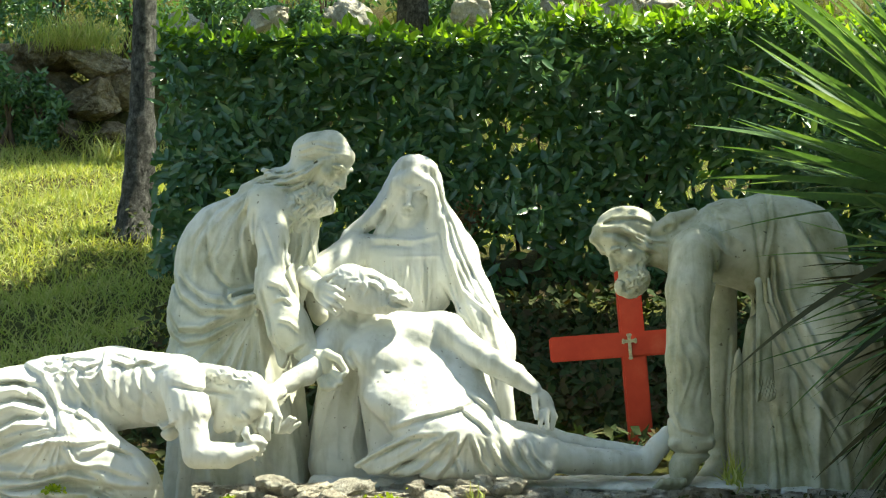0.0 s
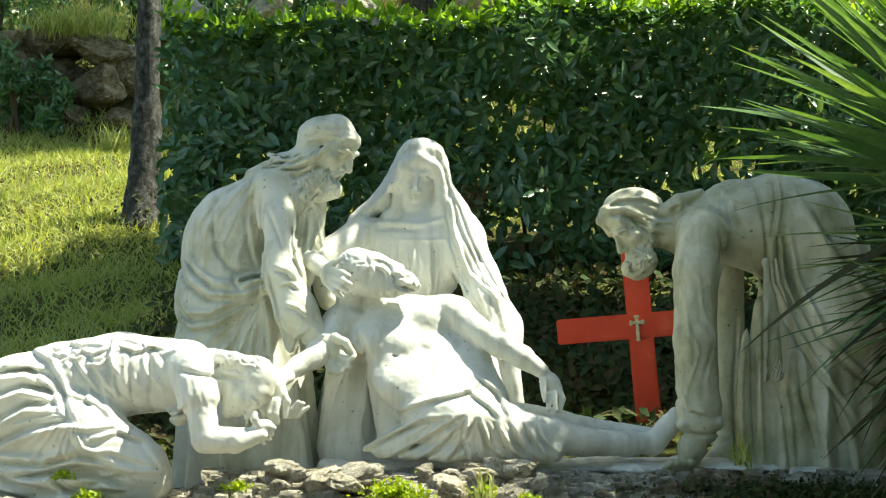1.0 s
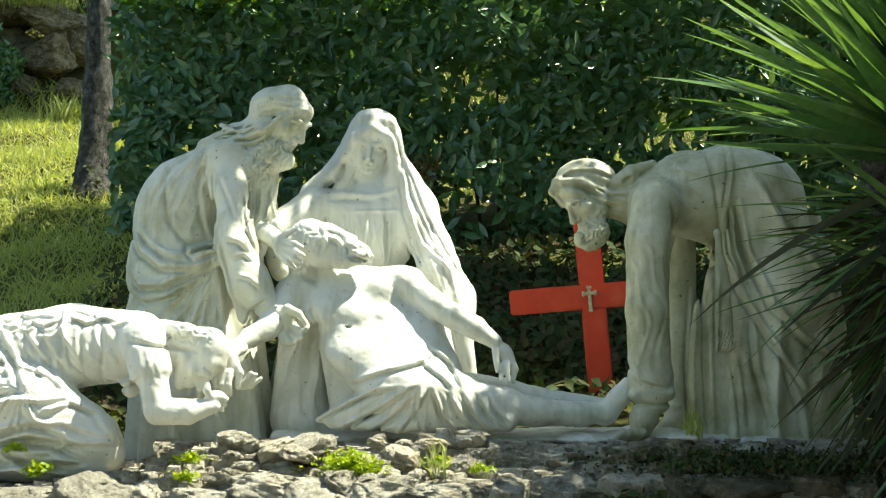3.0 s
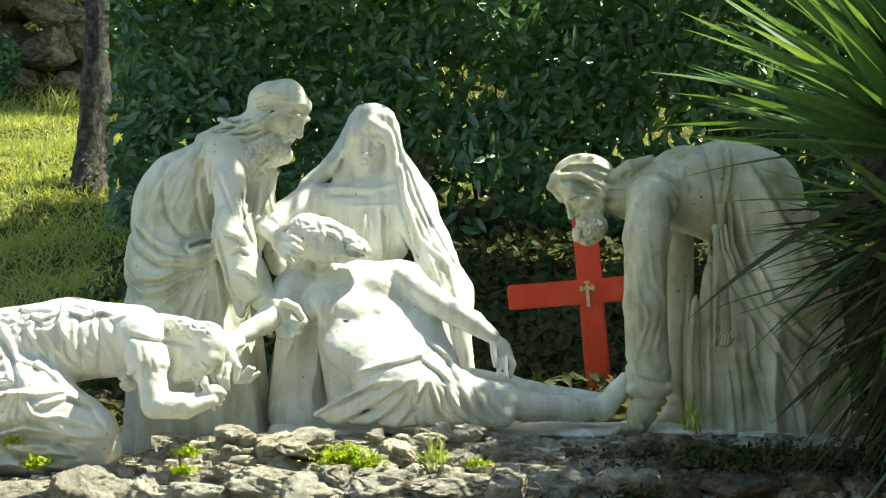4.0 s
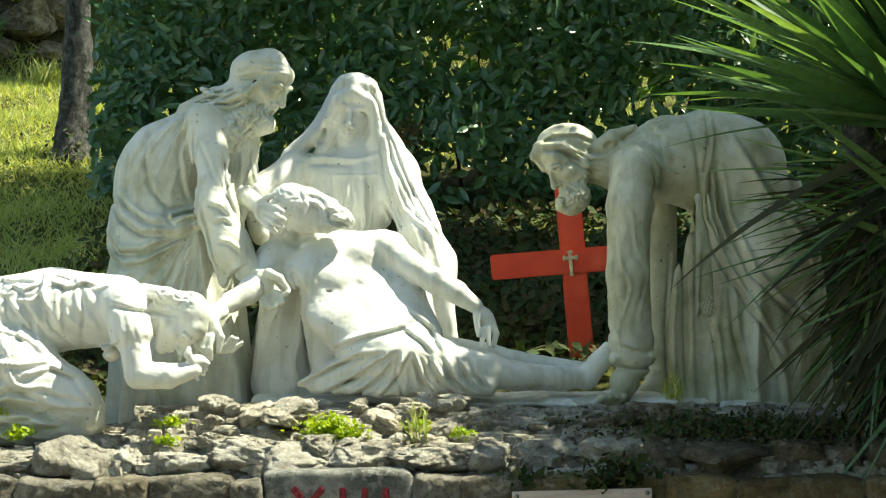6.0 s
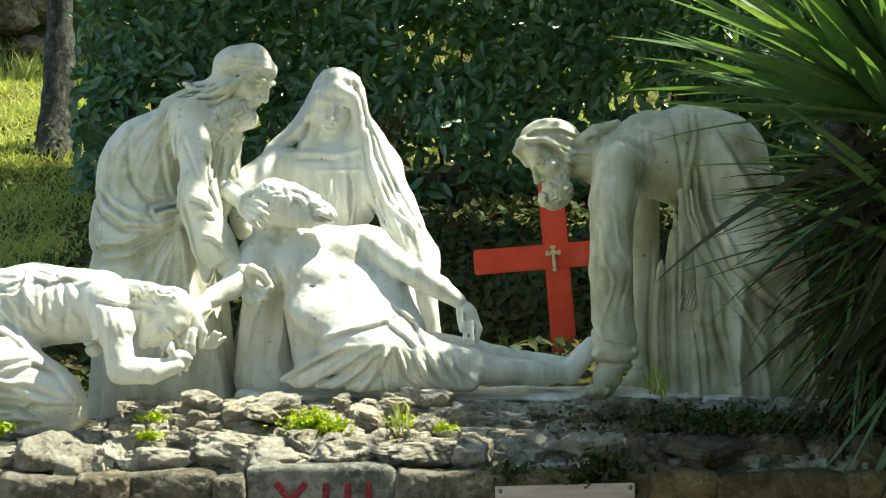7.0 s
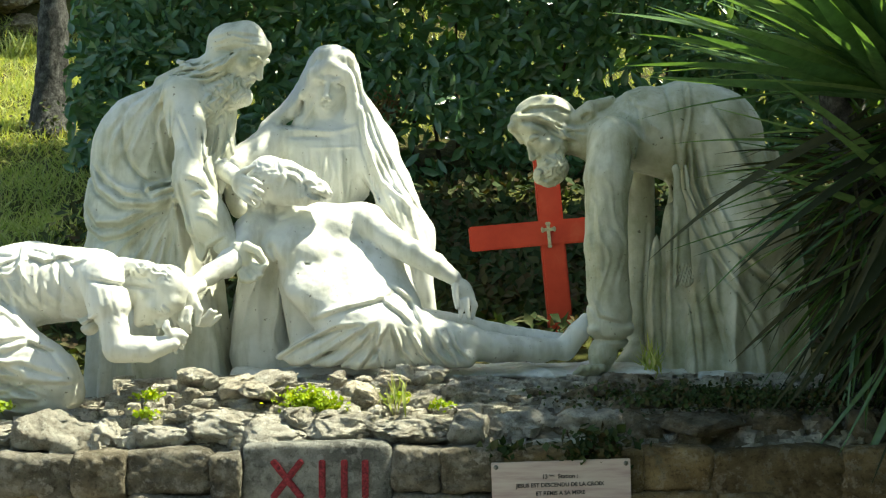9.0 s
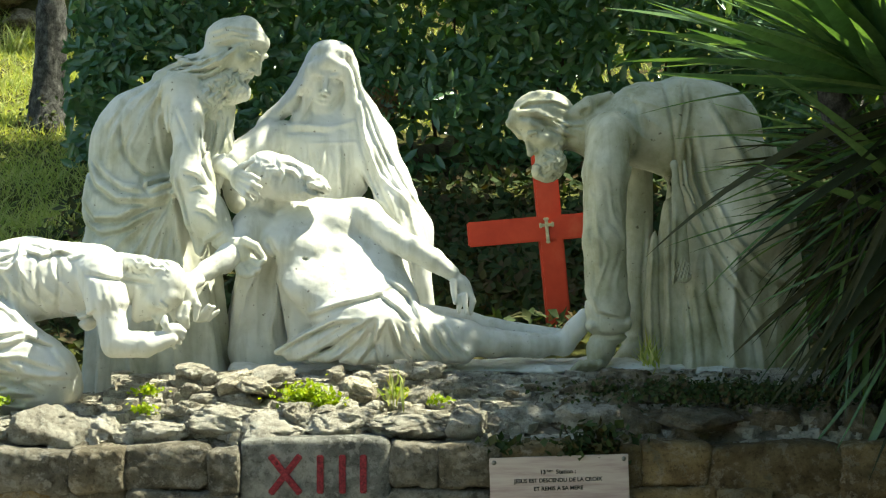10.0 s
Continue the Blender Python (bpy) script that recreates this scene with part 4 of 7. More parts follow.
    c.blob((-0.365, -0.165, 1.590), (0.012, 0.03, 0.006), 0, 0.006, True)
    # loincloth folds
    c.fold([(-0.473, 0.000, 1.271), (-0.373, 0.000, 1.330), (-0.273, 0.000, 1.380), (-0.173, 0.000, 1.390)], 0.009, 0.014, 1.0, (-0.5, 0))
    c.fold([(-0.393, 0.000, 1.246), (-0.293, 0.000, 1.300), (-0.193, 0.000, 1.360), (-0.137, 0.000, 1.394)], 0.01, 0.016, 1.0, (-0.5, 0))
    c.fold([(-0.293, 0.000, 1.238), (-0.213, 0.000, 1.290), (-0.143, 0.000, 1.360)], 0.01, 0.016, 1.0, (-0.5, 0))
    c.fold([(-0.193, 0.000, 1.234), (-0.129, 0.000, 1.310), (-0.097, 0.000, 1.380)], 0.009, 0.014, 1.0, (-0.5, 0))
    c.fold([(-0.093, 0.000, 1.230), (-0.113, 0.000, 1.290), (-0.109, 0.000, 1.380)], 0.009, 0.014, -1.0, (-0.5, 0))
    c.fold([(0.017, 0.000, 1.233), (-0.037, 0.000, 1.299), (-0.063, 0.000, 1.374)], 0.009, 0.016, -1.0, (-0.5, 0))
    c.fold([(0.077, 0.000, 1.237), (0.023, 0.000, 1.299), (-0.009, 0.000, 1.373)], 0.009, 0.016, -1.0, (-0.5, 0))
    c.fold([(0.123, 0.000, 1.245), (0.071, 0.000, 1.299), (0.039, 0.000, 1.365)], 0.009, 0.016, -1.0, (-0.5, 0))
    c.fold([(0.157, 0.000, 1.253), (0.117, 0.000, 1.309), (0.087, 0.000, 1.365)], 0.009, 0.016, -1.0, (-0.5, 0))
    c.fold([(0.197, 0.000, 1.259), (0.151, 0.000, 1.309), (0.127, 0.000, 1.365)], 0.008, 0.014, -1.0, (-0.5, 0))
    c.fold([(-0.353, 0.000, 1.402), (-0.253, 0.000, 1.442), (-0.133, 0.000, 1.470), (-0.073, 0.000, 1.500)], 0.01, 0.014, 1.0, (-0.5, 0))
    c.fold([(-0.113, 0.000, 1.480), (-0.043, 0.000, 1.429), (-0.003, 0.000, 1.389)], 0.01, 0.012, 1.0, (-0.5, 0))
    c.fold([(-0.083, 0.000, 1.530), (-0.003, 0.000, 1.469), (0.031, 0.000, 1.389)], 0.01, 0.012, 1.0, (-0.5, 0))
    c.fan((-0.093, 0.000, 1.470), (-0.168, -0.200, 1.319), (0.28, 0.3, 0.08), 40, 0.004, 0.6)
    return statue("reclining_man_statue", c, "white stone statue of a reclining bare-chested man in a loincloth")


def bowing_woman():
    c = box_clay((-1.952, -0.400, 1.708), (-0.690, -0.400, 1.084), -0.78, 0.02)
    c.chain([(-1.471, -0.400, 1.505), (-1.263, -0.400, 1.529), (-1.055, -0.400, 1.527)], [0.13, 0.135, 0.118], 0.05)
    c.blob((-1.607, -0.380, 1.447), (0.19, 0.2, 0.15), 15, 0.07)
    c.blob((-1.737, -0.380, 1.314), (0.2, 0.2, 0.2), 0, 0.07)
    c.chain([(-1.565, -0.460, 1.375), (-1.367, -0.500, 1.341), (-1.170, -0.500, 1.233)], [0.14, 0.12, 0.085], 0.06)
    c.chain([(-1.601, -0.450, 1.226), (-1.390, -0.470, 1.192), (-1.136, -0.480, 1.178)], [0.14, 0.1, 0.065], 0.05)
    c.limb((-1.821, -0.400, 1.127), (-1.156, -0.420, 1.127), 0.06, 0.045, 0.05, 2.2)
    # shoulder, sleeve and arm
    c.blob((-1.021, -0.470, 1.562), (0.075, 0.09, 0.075), 0, 0.04)
    c.chain([(-1.010, -0.530, 1.547), (-0.979, -0.570, 1.461)], [0.072, 0.07], 0.02)
    c.limb((-1.019, -0.570, 1.442), (-0.932, -0.570, 1.454), 0.022, 0.022, 0.015, 2.2)
    c.blob((-1.062, -0.450, 1.389), (0.03, 0.06, 0.03), 0, 0.03)
    c.chain([(-0.970, -0.580, 1.439), (-0.948, -0.600, 1.332)], [0.05, 0.046], 0.015)
    c.chain([(-0.948, -0.600, 1.323), (-0.852, -0.600, 1.320), (-0.773, -0.580, 1.338)], [0.046, 0.041, 0.025], 0.012)
    c.blob((-0.768, -0.570, 1.365), (0.034, 0.026, 0.022), 10, 0.015)
    c.chain([(-0.780, -0.590, 1.368), (-0.791, -0.600, 1.390), (-0.789, -0.600, 1.406)], [0.014, 0.012, 0.009], 0.008)
    c.limb((-0.753, -0.570, 1.370), (-0.731, -0.570, 1.358), 0.013, 0.010, 0.006)
    c.limb((-0.753, -0.570, 1.356), (-0.737, -0.570, 1.340), 0.012, 0.009, 0.006)
    c.limb((-0.766, -0.560, 1.345), (-0.745, -0.560, 1.323), 0.011, 0.008, 0.006)
    c.limb((-0.780, -0.560, 1.337), (-0.764, -0.560, 1.308), 0.010, 0.007, 0.006)
    # neck and bowed head
    c.limb((-0.989, -0.400, 1.519), (-0.904, -0.400, 1.501), 0.07, 0.06, 0.04)
    c.blob((-0.851, -0.400, 1.507), (0.088, 0.085, 0.08), -25, 0.03)
    c.face((-0.833, -0.460, 1.381), (0.30, -0.25, -0.92), (0.86, -0.1, 0.40), 0.84, 0.95)
    c.chain([(-0.955, -0.440, 1.594), (-0.877, -0.460, 1.578), (-0.783, -0.460, 1.542)], [0.022, 0.026, 0.02], 0.015)
    c.locks((-0.863, -0.460, 1.564), (0.12, 0.14, 0.04), (1, 0, -0.25), 0.022, 0.006, 0.4)
    c.stroke([(-1.036, 0.000, 1.543), (-0.945, 0.000, 1.524), (-0.834, 0.000, 1.511)], 0.007, -0.02)
    # cloth over the back, gathered and knotted
    c.fold([(-1.553, 0.000, 1.619), (-1.471, 0.000, 1.579), (-1.408, 0.000, 1.476), (-1.366, 0.000, 1.390)], 0.012, 0.014)
    c.fold([(-1.633, 0.000, 1.562), (-1.531, 0.000, 1.555), (-1.449, 0.000, 1.475), (-1.417, 0.000, 1.410)], 0.010, 0.014)
    c.curls((-1.420, -0.500, 1.599), (0.08, 0.25, 0.05), 0.045, 0.008)
    c.stroke([(-1.432, 0.000, 1.644), (-1.399, 0.000, 1.590), (-1.389, 0.000, 1.520), (-1.357, 0.000, 1.460)], 0.007, -0.009)
    c.fold([(-1.274, 0.000, 1.651), (-1.269, 0.000, 1.601), (-1.305, 0.000, 1.561), (-1.353, 0.000, 1.564)], 0.007, 0.013)
    c.fold([(-1.387, 0.000, 1.620), (-1.340, 0.000, 1.597), (-1.280, 0.000, 1.621)], 0.007, 0.010)
    c.fold([(-1.250, 0.000, 1.631), (-1.199, 0.000, 1.606), (-1.139, 0.000, 1.626), (-1.098, 0.000, 1.613)], 0.008, 0.013)
    c.fold([(-1.250, 0.000, 1.652), (-1.189, 0.000, 1.634), (-1.128, 0.000, 1.622)], 0.007, 0.006)
    c.fold([(-1.452, 0.000, 1.628), (-1.351, 0.000, 1.633), (-1.280, 0.000, 1.625)], 0.007, 0.006)
    c.stroke([(-1.196, 0.000, 1.566), (-1.207, 0.000, 1.502), (-1.201, 0.000, 1.422)], 0.005, -0.007)
    c.fold([(-1.288, 0.000, 1.541), (-1.291, 0.000, 1.471), (-1.265, 0.000, 1.411)], 0.010, 0.006)
    c.fold([(-1.348, 0.000, 1.520), (-1.337, 0.000, 1.460), (-1.306, 0.000, 1.411)], 0.010, 0.006)
    c.stroke([(-1.152, 0.000, 1.602), (-1.140, 0.000, 1.502), (-1.164, 0.000, 1.372)], 0.008, -0.013, (-0.9, -0.42))
    c.fold([(-1.145, 0.000, 1.426), (-1.080, 0.000, 1.403), (-1.014, 0.000, 1.431)], 0.007, 0.012, 1.0, (-0.9, -0.42))
    for u in (312, 326, 340, 352):
        q = (u - 325) * 0.0018
        c.fold([(-1.012 + q, 0, 1.53), (-1.0 + q * 1.1, 0, 1.47), (-0.985 + q * 1.2, 0, 1.41)], 0.007, 0.002, 1.0, (-0.9, -0.42))
    for a, m_, b in (((-1.347, -0.500, 1.625), (-1.319, -0.500, 1.551), (-1.253, -0.500, 1.459)), ((-1.282, -0.500, 1.640), (-1.273, -0.500, 1.579), (-1.226, -0.500, 1.496)), ((-1.181, -0.500, 1.653), (-1.158, -0.500, 1.607), (-1.180, -0.500, 1.570)), ((-1.144, -0.500, 1.625), (-1.107, -0.500, 1.598), (-1.061, -0.500, 1.611)), ((-1.264, -0.500, 1.607), (-1.227, -0.500, 1.622), (-1.195, -0.500, 1.612)), ((-1.402, -0.500, 1.588), (-1.346, -0.500, 1.524), (-1.281, -0.500, 1.432))):
        c.fold([a, m_, b], 0.007, 0.006)
    c.stroke([(-1.276, -0.500, 1.566), (-1.267, -0.500, 1.524), (-1.244, -0.500, 1.478), (-1.179, -0.500, 1.404)], 0.005, -0.008, (-0.9, -0.35))
    # skirt drawn round the hips
    c.fold([(-1.171, 0.000, 1.203), (-1.262, 0.000, 1.258), (-1.344, 0.000, 1.301), (-1.375, 0.000, 1.350)], 0.014, 0.014, -1.0, (-0.9, -0.3))
    c.fold([(-1.200, 0.000, 1.143), (-1.311, 0.000, 1.189), (-1.442, 0.000, 1.196), (-1.563, 0.000, 1.175)], 0.013, 0.026, 1.0, (-0.9, -0.3))
    c.fold([(-1.259, 0.000, 1.113), (-1.360, 0.000, 1.141), (-1.501, 0.000, 1.124)], 0.012, 0.024, 1.0, (-0.9, -0.3))
    c.fold([(-1.339, 0.000, 1.092), (-1.441, 0.000, 1.164), (-1.472, 0.000, 1.200)], 0.012, 0.024, 1.0, (-0.9, -0.3))
    c.fold([(-1.459, 0.000, 1.499), (-1.551, 0.000, 1.526), (-1.672, 0.000, 1.507), (-1.752, 0.000, 1.466)], 0.013, 0.027)
    c.fold([(-1.448, 0.000, 1.451), (-1.550, 0.000, 1.474), (-1.650, 0.000, 1.437), (-1.769, 0.000, 1.366)], 0.013, 0.030)
    c.fold([(-1.437, 0.000, 1.415), (-1.528, 0.000, 1.415), (-1.628, 0.000, 1.362), (-1.747, 0.000, 1.287)], 0.013, 0.030)
    c.fold([(-1.375, 0.000, 1.364), (-1.496, 0.000, 1.343), (-1.596, 0.000, 1.302), (-1.686, 0.000, 1.253)], 0.013, 0.030)
    c.fold([(-1.368, 0.000, 1.288), (-1.484, 0.000, 1.255), (-1.625, 0.000, 1.268), (-1.747, 0.000, 1.297)], 0.013, 0.027, -1.0)
    c.fold([(-1.221, 0.000, 1.226), (-1.363, 0.000, 1.249), (-1.503, 0.000, 1.223), (-1.624, 0.000, 1.218)], 0.012, 0.025, -1.0, (-0.9, -0.4))
    c.fold([(-1.666, 0.000, 1.257), (-1.583, 0.000, 1.199), (-1.462, 0.000, 1.170)], 0.012, 0.025)
    c.fold([(-1.736, 0.000, 1.237), (-1.664, 0.000, 1.178), (-1.542, 0.000, 1.139)], 0.012, 0.025)
    c.fold([(-1.442, 0.000, 1.200), (-1.341, 0.000, 1.161), (-1.200, 0.000, 1.167)], 0.012, 0.018)
    c.fan((-1.376, 0.000, 1.410), (-1.497, -0.500, 1.322), (0.22, 0.4, 0.14), 30, 0.005, 0.2)
    c.pleats((-1.204, -0.500, 1.527), (0.2, 0.3, 0.1), (1, 0, 0.25), 0.04, 0.003)
    for a, m_, b in (((-1.426, -0.550, 1.479), (-1.309, -0.580, 1.443), (-1.249, -0.600, 1.389)), ((-1.443, -0.550, 1.369), (-1.326, -0.580, 1.356), (-1.240, -0.600, 1.371)), ((-1.406, -0.550, 1.287), (-1.249, -0.600, 1.285), (-1.104, -0.600, 1.236)), ((-1.333, -0.550, 1.315), (-1.231, -0.600, 1.350), (-1.131, -0.600, 1.317)), ((-1.332, -0.550, 1.187), (-1.230, -0.600, 1.223), (-1.085, -0.600, 1.218)), ((-1.251, -0.550, 1.369), (-1.158, -0.600, 1.317), (-1.085, -0.600, 1.227))):
        c.fold([a, m_, b], 0.010, 0.009, 1.0, (-0.95, -0.35))
    return statue("kneeling_woman_statue", c, "white stone statue of a kneeling woman bowed low")


def bending_man():
    c = box_clay((0.304, 0.100, 2.333), (1.507, 0.150, 1.134), -0.32, 0.62)
    c.gown([((1.140, 0.150, 1.999), 0.18, 0.2), ((1.160, 0.150, 1.752), 0.225, 0.22), ((1.144, 0.130, 1.464), 0.265, 0.25), ((1.131, 0.120, 1.154), 0.29, 0.27)], 12, 0.026, 0.2)
    # trunk bent level
    c.chain([(0.692, 0.100, 2.037), (0.848, 0.120, 2.069), (1.078, 0.150, 2.030)], [0.105, 0.15, 0.2], 0.06)
    c.blob((0.986, 0.150, 2.133), (0.15, 0.16, 0.12), 15, 0.05)
    # head hanging forward
    c.limb((0.537, 0.080, 2.046), (0.681, 0.100, 2.037), 0.06, 0.085, 0.04)
    c.blob((0.476, 0.080, 2.121), (0.108, 0.09, 0.074), 0, 0.02)
    c.face((0.421, 0.030, 1.955), (-0.66, -0.28, -0.70), (-0.66, -0.2, 0.72), 1.0, 0.8, True)
    c.chain([(0.369, 0.060, 2.108), (0.352, 0.050, 2.071), (0.388, 0.050, 2.029)], [0.016, 0.01, 0.01], 0.02, 2.6)
    c.limb((0.392, 0.020, 2.091), (0.355, 0.030, 2.072), 0.03, 0.012, 0.03)
    c.blob((0.501, 0.050, 1.927), (0.058, 0.065, 0.052), 0, 0.025)
    c.blob((0.485, 0.050, 1.883), (0.035, 0.045, 0.024), 0, 0.02)
    c.blob((0.452, 0.040, 1.899), (0.022, 0.04, 0.03), 10, 0.015)
    c.locks((0.499, 0.020, 1.918), (0.078, 0.14, 0.068), (-0.2, 0, -1), 0.019, 0.0065, 0.9)
    c.locks((0.547, 0.020, 1.970), (0.05, 0.13, 0.05), (-0.1, 0, -1), 0.018, 0.005, 2.4)
    c.stroke([(0.359, 0.000, 2.111), (0.450, 0.000, 2.111), (0.530, 0.000, 2.066), (0.610, 0.000, 2.046)], 0.01, 0.018)
    c.stroke([(0.379, 0.000, 2.091), (0.460, 0.000, 2.087), (0.500, 0.000, 2.050)], 0.008, -0.014)
    c.pleats((0.500, 0.000, 2.066), (0.09, 0.15, 0.04), (0.6, 0, 1), 0.036, 0.007)
    c.fold([(0.365, 0.000, 2.119), (0.420, 0.000, 2.147), (0.510, 0.000, 2.151), (0.574, 0.000, 2.127)], 0.007, 0.01)
    c.fold([(0.450, 0.000, 2.099), (0.510, 0.000, 2.090), (0.560, 0.000, 2.066), (0.621, 0.000, 2.066)], 0.007, 0.012)
    c.fold([(0.480, 0.000, 2.066), (0.530, 0.000, 2.040), (0.590, 0.000, 2.026)], 0.007, 0.012)
    c.blob((0.616, 0.060, 2.119), (0.05, 0.05, 0.032), 30, 0.02)
    c.chain([(0.578, 0.040, 2.104), (0.636, 0.050, 2.145), (0.716, 0.080, 2.174)], [0.02, 0.024, 0.016], 0.015)
    c.blob((0.621, 0.000, 2.111), (0.028, 0.03, 0.014), 30, 0.012, True)
    # near arm hanging in its sleeve
    c.chain([(0.709, -0.020, 2.019), (0.688, -0.060, 1.887), (0.681, -0.080, 1.648), (0.690, -0.080, 1.420)], [0.09, 0.082, 0.078, 0.08], 0.04)
    c.limb((0.690, -0.080, 1.420), (0.692, -0.080, 1.355), 0.08, 0.076, 0.02)
    c.chain([(0.688, -0.080, 1.351), (0.662, -0.090, 1.272), (0.641, -0.100, 1.198)], [0.05, 0.05, 0.03], 0.012)
    c.limb((0.629, -0.090, 1.355), (0.750, -0.090, 1.363), 0.022, 0.022, 0.012, 2.6)
    c.stroke([(0.612, 0.000, 1.324), (0.698, 0.000, 1.320), (0.785, 0.000, 1.331)], 0.008, -0.02, (-0.4, 0.05))
    for u in (1040, 1052, 1064, 1076):
        c.limb(((u - 735) * 0.00192, -0.15, 1.225), ((u - 745) * 0.0019, -0.13, 1.2), 0.014, 0.011, 0.008)
    # far arm
    c.chain([(0.824, 0.260, 1.943), (0.830, 0.240, 1.629), (0.830, 0.200, 1.257)], [0.07, 0.062, 0.06], 0.03)
    c.limb((0.818, 0.150, 1.270), (0.740, 0.100, 1.181), 0.045, 0.04, 0.03)
    # front panel, girdle end and folds
    c.chain([(0.956, 0.100, 1.751), (0.912, 0.080, 1.547), (0.897, 0.060, 1.183)], [0.06, 0.066, 0.07], 0.03)
    c.chain([(0.930, -0.070, 1.916), (0.940, -0.100, 1.726), (0.947, -0.130, 1.529)], [0.02, 0.03, 0.034], 0.01, 0.6)
    c.pleats((0.941, -0.140, 1.549), (0.05, 0.08, 0.045), (1, 0, 0), 0.014, 0.005)
    c.blob((1.203, 0.000, 1.728), (0.16, 0.16, 0.2), -20, 0.08)
    c.stroke([(0.912, 0.000, 1.899), (0.891, 0.000, 1.688), (0.886, 0.000, 1.467), (0.893, 0.000, 1.187)], 0.007, -0.022, (-0.4, 0.15))
    c.fold([(0.871, 0.000, 1.728), (0.850, 0.000, 1.468), (0.853, 0.000, 1.187)], 0.008, 0.014, 1.0, (-0.4, 0.2))
    c.fold([(0.923, 0.000, 1.789), (0.910, 0.000, 1.508), (0.913, 0.000, 1.187)], 0.008, 0.014, 1.0, (-0.4, 0.2))
    c.fold([(0.986, 0.000, 1.497), (1.002, 0.000, 1.347), (1.009, 0.000, 1.207)], 0.01, 0.018, 1.0, (-0.4, 0.2))
    c.fold([(0.956, 0.000, 1.990), (0.968, 0.000, 1.849), (1.032, 0.000, 1.678), (1.121, 0.000, 1.527), (1.221, 0.000, 1.386)], 0.011, 0.022, 1.0, (-0.4, 0.2))
    c.fold([(0.983, 0.000, 2.010), (1.000, 0.000, 1.869), (1.042, 0.000, 1.728)], 0.007, 0.016, 1.0, (-0.4, 0.2))
    c.fold([(1.013, 0.000, 2.030), (1.042, 0.000, 1.849), (1.112, 0.000, 1.668), (1.232, 0.000, 1.547), (1.393, 0.000, 1.466)], 0.012, 0.024, 1.0, (-0.4, 0.2))
    c.fold([(1.044, 0.000, 2.161), (1.134, 0.000, 1.989), (1.274, 0.000, 1.788), (1.374, 0.000, 1.587)], 0.012, 0.018, -1.0, (-0.4, 0.2))
    c.fold([(1.051, 0.000, 1.628), (1.061, 0.000, 1.447), (1.130, 0.000, 1.206)], 0.012, 0.018, 1.0, (-0.4, 0.2))
    c.fold([(1.151, 0.000, 1.467), (1.211, 0.000, 1.306), (1.230, 0.000, 1.186)], 0.012, 0.016, 1.0, (-0.4, 0.2))
    c.stroke([(0.903, 0.000, 2.221), (0.923, 0.000, 2.090), (0.940, 0.000, 1.969)], 0.008, -0.018, (-0.4, 0.2))
    c.fold([(0.984, 0.000, 2.251), (0.985, 0.000, 2.130), (0.962, 0.000, 1.990)], 0.009, 0.012, 1.0, (-0.4, 0.2))
    c.stroke([(0.761, 0.000, 2.020), (0.773, 0.000, 1.950), (0.763, 0.000, 1.899)], 0.008, -0.02, (-0.4, 0.05))
    c.stroke([(0.767, 0.000, 1.899), (0.756, 0.000, 1.688), (0.765, 0.000, 1.388)], 0.009, -0.014, (-0.4, 0.05))
    c.fold([(0.772, 0.000, 2.201), (0.812, 0.000, 2.141), (0.832, 0.000, 2.030)], 0.01, 0.008)
    c.fold([(0.613, 0.000, 1.476), (0.652, 0.000, 1.408), (0.729, 0.000, 1.388)], 0.009, 0.01, 1.0, (-0.4, 0.05))
    c.fold([(0.654, 0.000, 1.829), (0.645, 0.000, 1.648), (0.661, 0.000, 1.468)], 0.012, 0.006, 1.0, (-0.4, 0.05))
    c.fan((0.963, 0.000, 2.231), (1.054, -0.100, 1.548), (0.22, 0.4, 0.36), 34, 0.003, 0.4)
    c.fan((0.651, 0.000, 2.191), (0.812, 0.000, 2.090), (0.1, 0.3, 0.1), 24, 0.004, 1.2)
    c.pleats((0.679, -0.100, 1.648), (0.09, 0.2, 0.3), (1, 0, 0.1), 0.035, 0.002)
    return statue("bending_man_statue", c, "stained white stone statue of a bearded man bending down, darkened for shade", SHADED_STONE)


standing_man()
veiled_woman()
reclining_man()
bowing_woman()
bending_man()


def statue_base():
    c = box_clay((-0.805, 0.100, 1.276), (1.413, 0.100, 1.118), -0.32, 0.6)
    c.limb((-0.622, 0.100, 1.197), (1.234, 0.120, 1.198), 0.03, 0.03, 0.03, 9.0)
    c.limb((0.006, -0.200, 1.257), (0.030, -0.200, 1.264), 0.02, 0.016, 0.02)
    c.limb((1.005, 0.100, 1.170), (1.352, 0.100, 1.169), 0.04, 0.04, 0.03, 7.0)
    c.pleats((0.1, 0, 1.2), (2.2, 0.8, 0.3), (1, 0.3, 0.2), 0.31, 0.005)
    ob = link_mesh("statue_base", c.mesh("statue_base", 0.003), MARBLE)
    tagged(ob, "low uneven white stone plinth under the statues", "plinth")


statue_base()


